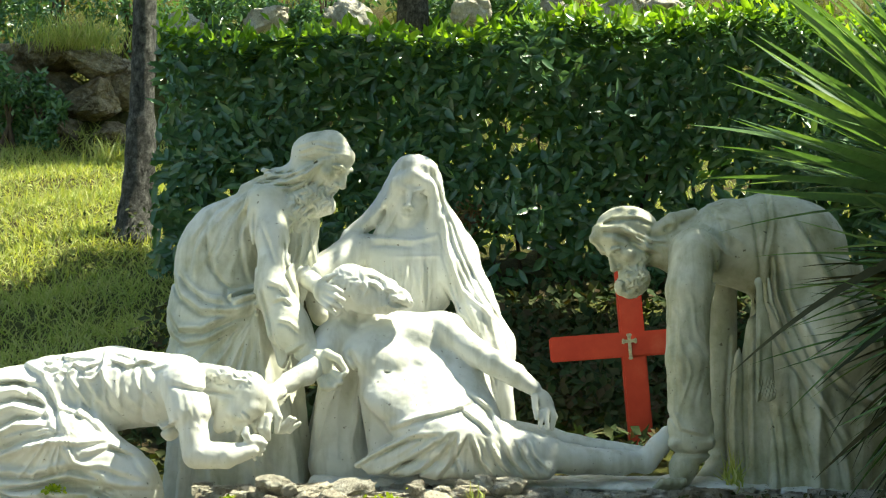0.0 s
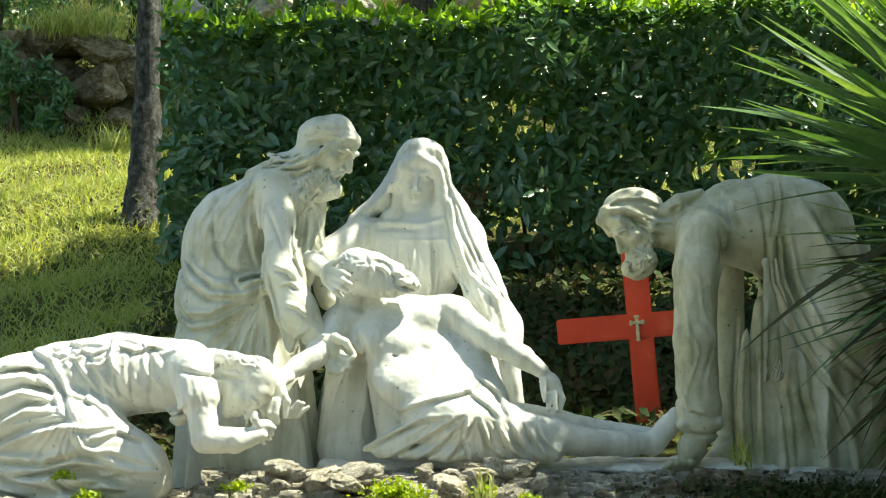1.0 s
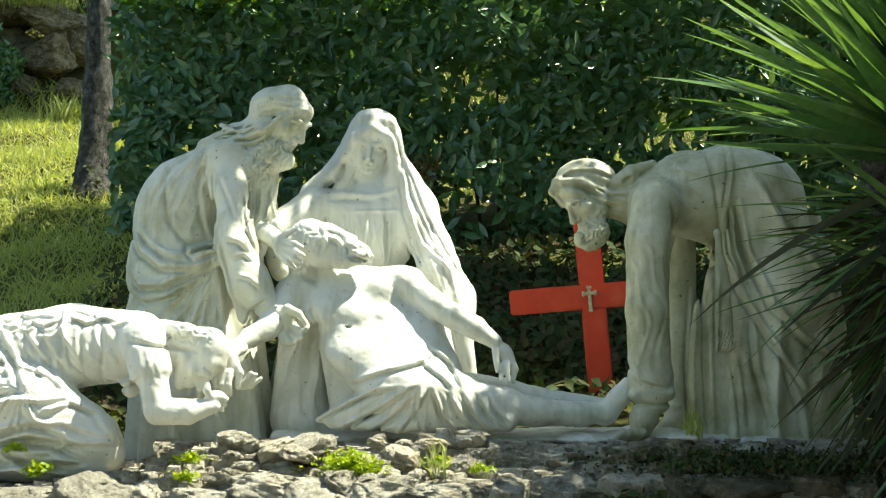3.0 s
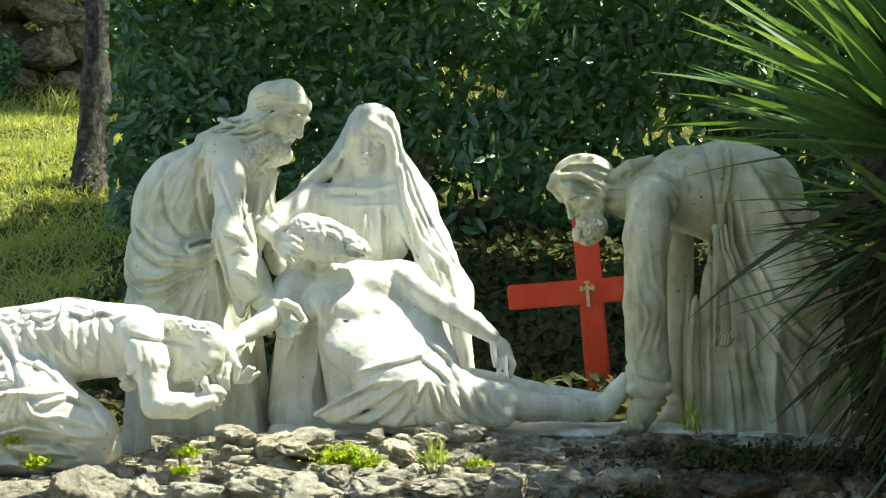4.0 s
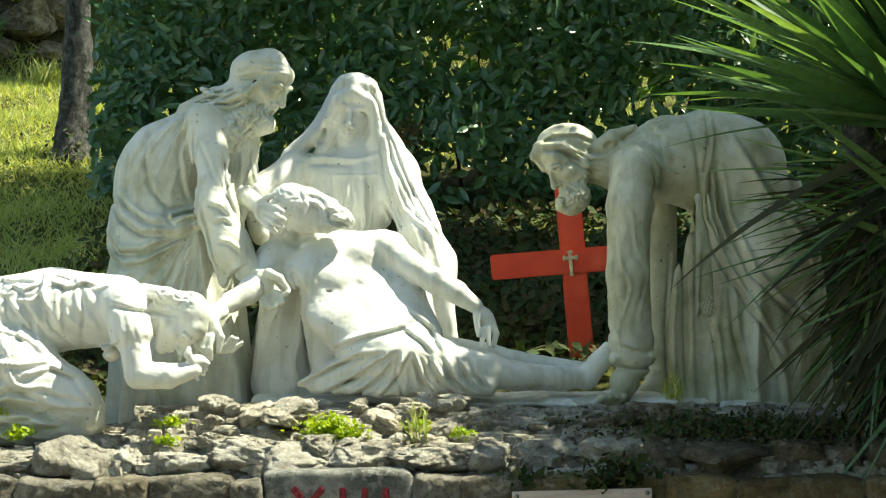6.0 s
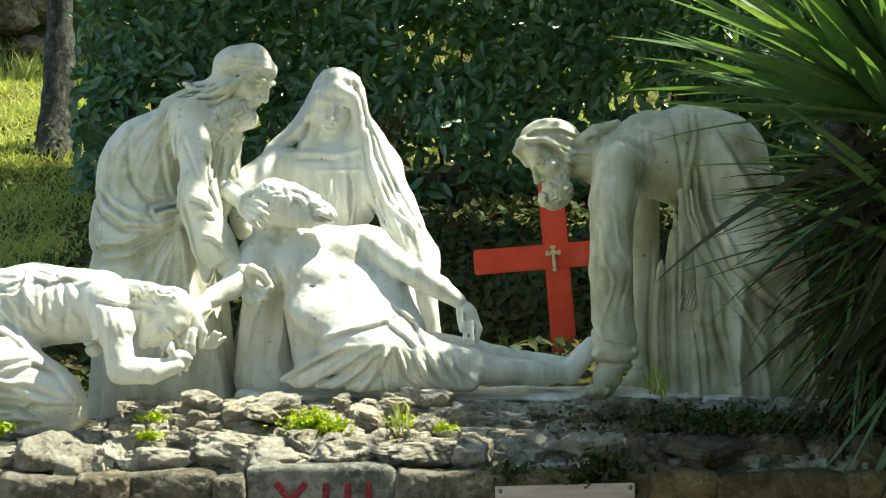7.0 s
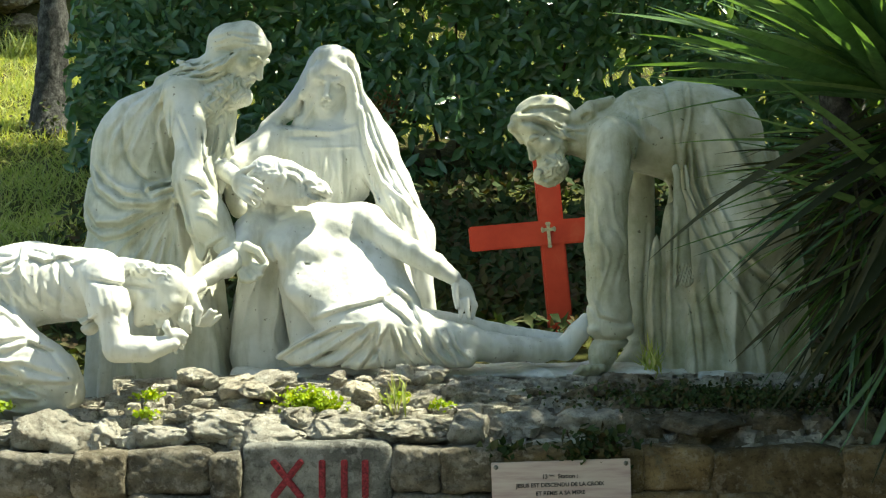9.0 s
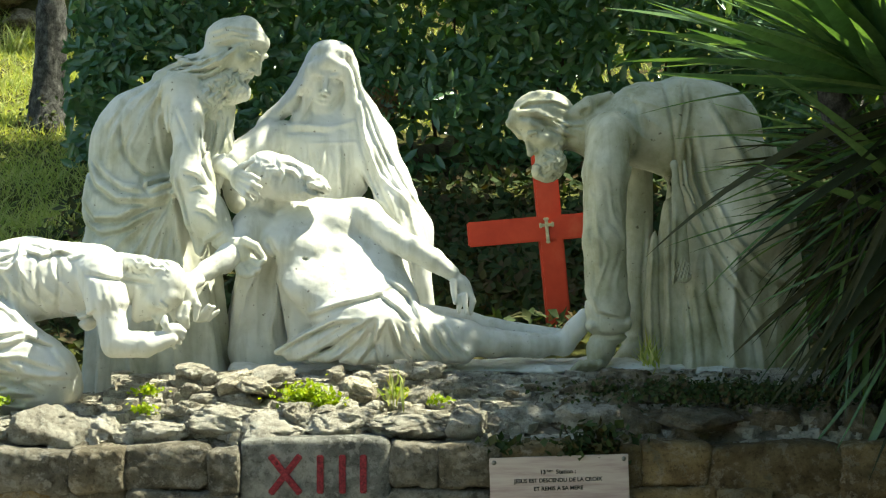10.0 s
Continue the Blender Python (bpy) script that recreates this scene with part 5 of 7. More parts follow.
# ---- the red cross behind the figures ----
def red_cross():
    y = 0.85
    foot, top, left, right = (0.610, 0.850, 1.223), (0.537, 0.850, 2.065), (0.227, 0.850, 1.683), (0.806, 0.850, 1.730)
    ob = thing("cross", "red painted wooden cross with a small gilt crucifix emblem", "cross", place=(foot[0], y, foot[2] - 0.25))
    mid = Vector((0.559, 0.850, 1.705))
    axis = (Vector(top) - Vector(foot)).normalized()
    lean = math.degrees(math.atan2(axis.x, axis.z))
    up = pose(mid.x, y, mid.z, 0, lean, 0)
    length_up, length_down = (Vector(top) - mid).length, (Vector(foot) - mid).length + 0.3
    bars = []
    bars.append(part("upright_beam", beam((0.098, 0.07, length_up + length_down), up @ pose(0, 0, (length_up - length_down) / 2)), RED))
    tilt = -math.degrees(math.atan2(right[2] - left[2], right[0] - left[0]))
    span = (Vector(right) - Vector(left)).length
    c = (Vector(left) + Vector(right)) / 2
    bars.append(part("cross_beam", beam((span, 0.078, 0.1), pose(c.x, y - 0.004, c.z, 0, tilt, 0)), RED))
    e = Vector((0.544, 0.800, 1.700))
    at = pose(e.x, y - 0.0475, e.z, 0, lean, 0)
    bm = beam((0.013, 0.009, 0.1), at, 0.002)
    for dx, dz, w, h in ((0, 0.022, 0.05, 0.013), (0, 0.046, 0.022, 0.012), (0, -0.046, 0.018, 0.012), (-0.024, 0.022, 0.012, 0.022), (0.024, 0.022, 0.012, 0.022)):
        b2 = beam((w, 0.011, h), at @ pose(dx, 0, dz), 0.003)
        tmp = bpy.data.meshes.new("tmp")
        b2.to_mesh(tmp)
        b2.free()
        bm.from_mesh(tmp)
        bpy.data.meshes.remove(tmp)
    bars.append(part("emblem", bm, BRASS, None, "small pale gilt cross emblem"))
    for b in bars:
        b.parent = ob
        b.matrix_parent_inverse = Matrix.Translation(ob.location).inverted()


red_cross()


# ---- stones ----
def rock_mesh(name, seed, mat, cuts=6, rough=0.12, power=3.0, grid=7, smooth=True):
    """A broken stone about 1 across: a rounded box, chipped by planes, with a rough skin."""
    rng = np.random.default_rng(seed)
    bm = bmesh.new()
    bmesh.ops.create_cube(bm, size=2.0)
    bmesh.ops.subdivide_edges(bm, edges=list(bm.edges), cuts=grid, use_grid_fill=True)
    v = np.array([w.co[:] for w in bm.verts])
    v = v / (np.abs(v) ** power).sum(1)[:, None] ** (1 / power)
    for _ in range(cuts):
        nrm = rng.normal(size=3)
        nrm /= np.linalg.norm(nrm)
        off = rng.uniform(0.62, 0.95)
        over = np.maximum(v @ nrm - off, 0)
        v = v - over[:, None] * nrm
    s = rng.uniform(0, 50)
    v = v + rough * np.stack([wobble(v, 2.2, s), wobble(v, 2.2, s + 3), wobble(v, 2.2, s + 7)], 1)
    for _ in range(cuts):
        nrm = rng.normal(size=3)
        nrm /= np.linalg.norm(nrm)
        off = rng.uniform(0.55, 0.85) * np.abs(v @ nrm).max()
        over = np.maximum(v @ nrm - off, 0)
        v = v - 0.9 * over[:, None] * nrm
    for f, a in ((6.0, rough * 0.45), (13.0, rough * 0.5), (26.0, rough * 0.32)):
        v = v + a * np.stack([wobble(v, f, s), wobble(v, f, s + 3), wobble(v, f, s + 7)], 1)
    v = v * 0.5
    for w, co in zip(bm.verts, v):
        w.co = co
    mesh = bpy.data.meshes.new(name)
    for fc in bm.faces:
        fc.smooth = smooth
    bm.to_mesh(mesh)
    bm.free()
    mesh.materials.append(mat)
    return mesh


RUBBLE_MESHES = [rock_mesh("rubble", k, RUBBLE, 9, 0.15, 2.8, 15, True) for k in range(10)]
SHADED_MESHES = [rock_mesh("shaded_mossy_rubble", 20 + k, SHADED_MOSSY, 9, 0.15, 2.8, 15, True) for k in range(6)]
COURSE_MESHES = [rock_mesh("wall_block", 40 + k, WALLSTONE, 0, 0.085, 9.0, 15) for k in range(8)]
COURSE_GREY = [rock_mesh("wall_block", 60 + k, GREYWALL, 0, 0.09, 9.0, 15) for k in range(6)]
BOULDERS = [rock_mesh("boulder", 80 + k, BOULDER, 12, 0.13, 3.4, 13, False) for k in range(5)]

WALL_Y, WALL_TOP = -0.8, 1.015


def retaining_wall():
    wall = thing("retaining_wall", "old dry-stone retaining wall topped with rough limestone rubble", "wall", kind="structure", place=(0, WALL_Y, 0))
    core = part("core", beam((9.0, 0.4, 0.95), pose(0, -0.61, 0.475), 0.01), MORTAR)
    core.parent, core.matrix_parent_inverse = wall, Matrix.Translation(wall.location).inverted()
    rng = random.Random(7)
    # broken stone and earth packed between the larger pieces
    fx, fy = np.meshgrid(np.linspace(-3, 3, 300), np.linspace(-0.78, 0.06, 36))
    p3 = np.stack([fx.ravel(), fy.ravel(), 0 * fx.ravel()], 1)
    fz = np.interp(p3[:, 1], (-0.78, -0.74, -0.66, -0.5, -0.32, -0.16, 0.06), (0.94, WALL_TOP - 0.01, WALL_TOP + 0.05, WALL_TOP + 0.1, WALL_TOP + 0.15, 1.185, 1.17))
    fz += 0.022 * wobble(p3, 14, 2) + 0.014 * wobble(p3, 37, 5) - 0.07 * (p3[:, 0] < -1.0) * (p3[:, 1] > -0.6)
    p3[:, 2] = fz
    gi, gj = np.meshgrid(np.arange(299), np.arange(35))
    q0 = (gj * 300 + gi).ravel()
    fill = link_mesh("rubble_fill", from_arrays("rubble_fill", p3, np.stack([q0, q0 + 1, q0 + 301, q0 + 300], 1), False), FILL)
    fill.parent, fill.matrix_parent_inverse = wall, Matrix.Translation(wall.location).inverted()

    def lay(mesh, x, y, z, w, d, h, turn=0.0, tip=0.0):
        m = Matrix.LocRotScale((x, y, z), Euler((radians(tip), radians(rng.uniform(-3, 3)), radians(turn))), (w, d, h))
        ob = link_mesh("stone", mesh, None, None, "", m)
        ob.parent, ob.matrix_parent_inverse = wall, Matrix.Translation(wall.location).inverted()

    # broken chips lying in the gaps
    gen = np.random.default_rng(12)
    cn = 2600
    cx, ct = gen.uniform(-2.4, 2.4, cn), gen.random(cn)
    cy = -0.77 + 0.6 * ct
    cz = np.interp(cy, (-0.78, -0.74, -0.66, -0.5, -0.32, -0.16, 0.06), (0.95, WALL_TOP - 0.01, WALL_TOP + 0.05, WALL_TOP + 0.1, WALL_TOP + 0.15, 1.185, 1.17)) - 0.07 * (cx < -1.0) * (cy > -0.6)
    cube = np.array([(i, j, k) for i in (-1, 1) for j in (-1, 1) for k in (-1, 1)], float)
    cq = np.array([(0, 1, 3, 2), (4, 6, 7, 5), (0, 4, 5, 1), (2, 3, 7, 6), (0, 2, 6, 4), (1, 5, 7, 3)])
    size = gen.uniform(0.008, 0.03, (cn, 1, 1)) * np.array([1.2, 1.0, 0.7])
    corners = (cube[None] * gen.uniform(0.45, 1.1, (cn, 8, 3))) * size
    turn = gen.uniform(0, 6.28, cn)[:, None]
    corners = np.stack([corners[:, :, 0] * np.cos(turn) - corners[:, :, 1] * np.sin(turn), corners[:, :, 0] * np.sin(turn) + corners[:, :, 1] * np.cos(turn), corners[:, :, 2]], 2)
    corners += np.stack([cx, cy, cz + 0.008], 1)[:, None]
    chips = link_mesh("stone_chips", from_arrays("stone_chips", corners.reshape(-1, 3), (np.arange(cn)[:, None, None] * 8 + cq[None]).reshape(-1, 4), False), RUBBLE)
    chips["kind"] = "stuff"
    chips.parent, chips.matrix_parent_inverse = wall, Matrix.Translation(wall.location).inverted()
    # courses of the wall's face
    z = WALL_TOP
    for row in range(7):
        h = (0.135, 0.15, 0.13, 0.15, 0.14, 0.15, 0.14)[row]
        x = -3.0 + rng.uniform(0, 0.2)
        while x < 3.0:
            w = rng.uniform(0.14, 0.32)
            if row < 2 and x < SIGN_X0 < x + w:
                w = SIGN_X0 - x
            if row < 2 and SIGN_X0 - 0.001 <= x < SIGN_X1:
                w = SIGN_X1 - x
            if row == 0 and x > 0.75:
                w = rng.uniform(0.34, 0.5)
            hh = h * (1.25 if row == 0 and 0.75 < x < 1.6 else 1.0)
            cx = x + w / 2
            covered = row < 2 and x + w > SIGN_X0 + 0.01 and x < SIGN_X1 - 0.01
            if not covered:
                left_part = cx < 0.2
                mesh = rng.choice(COURSE_GREY if left_part and rng.random() < 0.8 else COURSE_MESHES)
                lay(mesh, cx, WALL_Y + rng.uniform(0.06, 0.1), z - hh / 2 + rng.uniform(-0.012, 0.008), w * 1.05, 0.26, hh * 1.06)
            x += w
        z -= h
    # rubble heaped along the top
    for k in range(330):
        x = rng.uniform(-2.4, 2.4)
        t = rng.random()
        y = -0.72 + 0.42 * t
        lift = 0.16 * min(1, t * 1.25) + (0.05 if -0.74 < x < 0.05 else 0.0) - (0.03 if x < -1.15 else 0) - (0.05 if x > 0.9 else 0)
        w = rng.choice((rng.uniform(0.045, 0.09), rng.uniform(0.08, 0.18)))
        if (t > 0.45 and (-2.3 < x < -1.15) and y > -0.55) or (-1.15 <= x < -0.76 and y > -0.52):
            continue
        h = rng.uniform(0.45, 0.75)
        lay(rng.choice(SHADED_MESHES if x > rng.uniform(0.05, 0.5) else RUBBLE_MESHES), x, y, WALL_TOP - 0.01 + lift + rng.uniform(-0.02, 0.02), w * rng.uniform(0.9, 1.5), w, w * h, rng.uniform(0, 360), rng.uniform(-15, 15))
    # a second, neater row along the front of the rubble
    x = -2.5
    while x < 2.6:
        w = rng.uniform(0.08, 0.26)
        lay(rng.choice(SHADED_MESHES if x > rng.uniform(0.05, 0.5) else RUBBLE_MESHES[:8]), x + w / 2, -0.65 + rng.uniform(-0.05, 0.04), WALL_TOP + 0.045 + rng.uniform(-0.02, 0.02), w * 1.35, rng.uniform(0.18, 0.26), rng.uniform(0.09, 0.17), rng.choice((0, 180)) + rng.uniform(-22, 22), rng.uniform(-14, 14))
        x += w


SIGN_X0, SIGN_X1 = (-0.529, -0.820, 1.048)[0], (-0.067, -0.820, 1.045)[0]
retaining_wall()


def numeral_stone():
    z1 = (-0.295, -0.820, 1.041)[2]
    w, h, cx = SIGN_X1 - SIGN_X0, 0.225, (SIGN_X0 + SIGN_X1) / 2
    ob = thing("numeral_stone", "grey granite block with painted red numerals set in the wall", "stone sign", place=(cx, -0.8, z1 - h))
    back = Matrix.Translation(ob.location).inverted()
    block = rock_mesh("block", 91, CUTSTONE, 0, 0.03, 14.0, 24)
    b = link_mesh("block", block, None, None, "", Matrix.LocRotScale((cx, -0.74, z1 - h / 2), None, (w * 1.0, 0.2, h)))
    b.parent, b.matrix_parent_inverse = ob, back
    face = -0.8385
    zc = (-0.294, -0.840, 0.931)[2]
    size = 0.12
    bars = [((-0.389, -0.840, 0.931)[0], 38), ((-0.389, -0.840, 0.931)[0], -38), ((-0.282, -0.840, 0.931)[0], 0), ((-0.214, -0.840, 0.930)[0], 0), ((-0.150, -0.840, 0.930)[0], 0)]
    for k, (x, turn) in enumerate(bars):
        n_ = part("numeral", beam((0.021, 0.016, size / math.cos(radians(turn)) * 0.98), pose(x, face - 0.0008 * (k == 1), zc, 0, turn, 0), 0.003), NUMERAL)
        n_.parent, n_.matrix_parent_inverse = ob, back


numeral_stone()


def text_mesh(body, size, m, mat, parent, back):
    cu = bpy.data.curves.new("text", "FONT")
    cu.body, cu.size, cu.align_x, cu.extrude = body, size, "CENTER", 0.0006
    cu.offset = 0.0004
    tmp = bpy.data.objects.new("text", cu)
    scene.collection.objects.link(tmp)
    bpy.context.view_layer.update()
    mesh = bpy.data.meshes.new_from_object(tmp.evaluated_get(bpy.context.evaluated_depsgraph_get()))
    bpy.data.objects.remove(tmp)
    mesh.materials.clear()
    ob = link_mesh("lettering", mesh, mat, None, "", m)
    ob["kind"] = "stuff"
    ob.parent, ob.matrix_parent_inverse = parent, back
    return ob


def plaque():
    a, b = Vector((0.235, -0.880, 0.982)), Vector((0.660, -0.880, 0.993))
    w, h = (b - a).length, 0.22
    turn = -math.degrees(math.atan2(b.z - a.z, b.x - a.x))
    frame_ = pose(a.x, -0.88, a.z, 0, turn, 0)
    ob = thing("plaque", "pinkish printed information plaque screwed to the stone wall", "plaque", place=(a.x + w / 2, -0.87, a.z - h))
    back = Matrix.Translation(ob.location).inverted()
    p = part("board", beam((w, 0.012, h), frame_ @ pose(w / 2, 0, -h / 2), 0.002), PANEL)
    p.parent, p.matrix_parent_inverse = ob, back
    for sx in (0.014, w - 0.014):
        for sz in (-0.014, -h + 0.014):
            bm = bmesh.new()
            bmesh.ops.create_uvsphere(bm, u_segments=12, v_segments=6, radius=0.0075)
            bmesh.ops.transform(bm, matrix=frame_ @ pose(sx, -0.006, sz) @ Matrix.Diagonal((1, 0.5, 1, 1)), verts=bm.verts)
            s = part("screw", bm, STEEL, None, "domed steel screw", True)
            s.parent, s.matrix_parent_inverse = ob, back
    mid = w * 0.49
    # each line: words, height of the letters, distance below the top edge
    for body, size, dz in (("13      Station :", 0.0185, 0.053), ("JESUS EST DESCENDU DE LA CROIX", 0.0168, 0.078), ("ET REMIS A SA MERE", 0.0168, 0.103)):
        text_mesh(body, size, frame_ @ pose(mid, -0.0068, -dz, 90, 0, 0), INK, ob, back)
    text_mesh("\u00e8me", 0.0105, frame_ @ pose(mid - 0.0245, -0.0068, -0.047, 90, 0, 0), INK, ob, back)
    for sx in (0.1, w - 0.1):
        s = part("batten", beam((0.03, 0.07, 0.03), frame_ @ pose(sx, 0.038, -0.1), 0.003), TWIG)
        s.parent, s.matrix_parent_inverse = ob, back


plaque()


# ---- foliage ----
def leaf_batch(centres, dirs, normals, lengths, widths, curl=0.12, segments=2):
    """Many pointed leaves in one mesh: two blades that meet at a sunken midrib."""
    n_ = len(centres)
    d = dirs / np.linalg.norm(dirs, axis=1)[:, None]
    s = np.cross(d, normals)
    s /= np.maximum(np.linalg.norm(s, axis=1), 1e-6)[:, None]
    u = np.cross(s, d)
    prof = [(0.0, 0.08), (0.3, 0.85), (0.65, 0.85), (1.0, 0.04)] if segments > 1 else [(0.0, 0.1), (0.45, 1.0), (1.0, 0.05)]
    cols = []
    for t, w in prof:
        base = centres + d * (lengths * (t - 0.3))[:, None] - u * (curl * lengths * (t - 0.3) ** 2 * 1.6)[:, None]
        for side, dip in ((-1, 0.0), (0, -0.18), (1, 0.0)):
            cols.append(base + s * (side * w * widths * 0.5)[:, None] + u * (dip * w * widths)[:, None])
    verts = np.stack(cols, 1).reshape(-1, 3)
    k = len(prof)
    f = []
    for i in range(k - 1):
        for j in (0, 1):
            a = i * 3 + j
            f.append((a, a + 1, a + 4, a + 3))
    f = np.array(f)
    faces = (np.arange(n_)[:, None, None] * (3 * k) + f[None]).reshape(-1, 4)
    return verts, faces


def unit(rng, n_):
    v = rng.normal(size=(n_, 3))
    return v / np.linalg.norm(v, axis=1)[:, None]


def hedge():
    rng = np.random.default_rng(5)
    x0, x1, y0, y1 = -1.92, 4.4, 3.65, 4.55
    ob = thing("hedge", "tall clipped dark green laurel hedge, sunlit along its top", "hedge", place=(1.2, 4.1, 2.05))
    back = Matrix.Translation(ob.location).inverted()

    def top_z(x):
        return 3.5 + 0.05 * np.sin(x * 1.7) + 0.03 * np.sin(x * 5.1) + 0.02 * (x + 1.9)

    def add(name, c, d, nr, ln, wd, mat):
        v, f = leaf_batch(c, d, nr, ln, wd)
        o = link_mesh(name, from_arrays(name, v, f), mat)
        o["kind"] = "stuff"
        o.parent, o.matrix_parent_inverse = ob, back

    n_ = 27000
    x = rng.uniform(x0, x1, n_)
    zt = top_z(x)
    zb = 1.9 + 0.1 * np.sin(x * 3.1) + 0.06 * np.sin(x * 8.3)
    z = zb + (zt - zb) * rng.random(n_) ** 0.85
    y = y0 + (y1 - y0) * rng.random(n_) ** 2.0 + 0.06 * np.sin(x * 6) * np.sin(z * 7) + 0.09 * np.sin(x * 2.7 + z * 3.3) * np.sin(z * 4.1 - x * 1.3 + 1)
    shell = rng.random(n_)
    z = np.where(shell > 0.86, zt - rng.random(n_) * 0.1, z)
    y = np.where(shell > 0.86, rng.uniform(y0, y1, n_), y)
    # openings low down, where daylight comes through
    thin = (np.sin(x * 5.2 + 1) + np.sin(z * 9 + x * 2) > 1.38) & (z < 3.1) & (rng.random(n_) < 0.75)
    keep = ~thin
    c = np.stack([x, y, z], 1)[keep]
    m = keep.sum()
    face = np.where(((c[:, 2] > top_z(c[:, 0]) - 0.1))[:, None], np.array([0, -0.3, 1.0]), np.array([0, -1.0, 0.35])) + 0.75 * unit(rng, m)
    d = unit(rng, m) + np.array([0, -0.25, 0.15])
    d = d - face * ((d * face).sum(1) / (face ** 2).sum(1))[:, None] * 0.8
    add("foliage", c, d, face, rng.uniform(0.075, 0.135, m), rng.uniform(0.032, 0.054, m), LAUREL)
    # stems
    for k in range(46):
        bm = bmesh.new()
        sx = x0 + 0.1 + (x1 - x0) * k / 46 + rng.uniform(-0.05, 0.05)
        sy = rng.uniform(y0 + 0.25, y1 - 0.1)
        h = rng.uniform(0.9, 1.35)
        bmesh.ops.create_cone(bm, cap_ends=True, segments=6, radius1=0.016, radius2=0.006, depth=h,
                              matrix=pose(sx, sy, 1.98 + h / 2, rng.uniform(-10, 10), rng.uniform(-12, 12), 0))
        stem = part("stem", bm, TWIG)
        stem.parent, stem.matrix_parent_inverse = ob, back
    # fresh growth of the clipped top, in the lighter sunlit colour
    n_ = 2600
    x = rng.uniform(x0, x1, n_)
    c = np.stack([x, y0 - 0.03 + 0.9 * rng.random(n_) ** 1.6, top_z(x) + rng.normal(size=n_) * 0.045], 1)
    add("young_foliage", c, unit(rng, n_) + np.array([0, -0.2, 0.7]), unit(rng, n_) + np.array([0, -0.6, 0.4]), rng.uniform(0.06, 0.11, n_), rng.uniform(0.026, 0.045, n_), LAUREL_TOP)
    # young shoots along the top, leaf by leaf, in the same sunlit colour
    v, f = leaf_batch(np.zeros((1, 3)), np.array([[0, 0, 1.0]]), np.array([[0, -1.0, 0]]), np.array([0.1]), np.array([0.036]))
    young = from_arrays("sunlit_young_leaf", v, f)
    young.materials.append(LAUREL_NEW)
    for k in range(280):
        sx = rng.uniform(x0, 3.2)
        m4 = Matrix.LocRotScale((sx, rng.uniform(y0 - 0.02, y1 - 0.2), float(top_z(sx)) + rng.uniform(-0.02, 0.09)),
                                Euler((rng.uniform(-0.7, 0.7), rng.uniform(-0.7, 0.7), rng.uniform(0, 6.28))), [rng.uniform(0.8, 1.25)] * 3)
        o = link_mesh("leaf", young, None, None, "", m4)
        o.parent, o.matrix_parent_inverse = ob, back
    # a withered tuft in the face
    t = np.array((-0.155, 3.600, 2.456))
    m = 90
    c = t + rng.normal(size=(m, 3)) * np.array([0.05, 0.03, 0.05])
    add("withered_tuft", c, unit(rng, m), unit(rng, m) + np.array([0, -1, 0.5]), rng.uniform(0.03, 0.06, m), rng.uniform(0.012, 0.02, m), DEAD)


hedge()


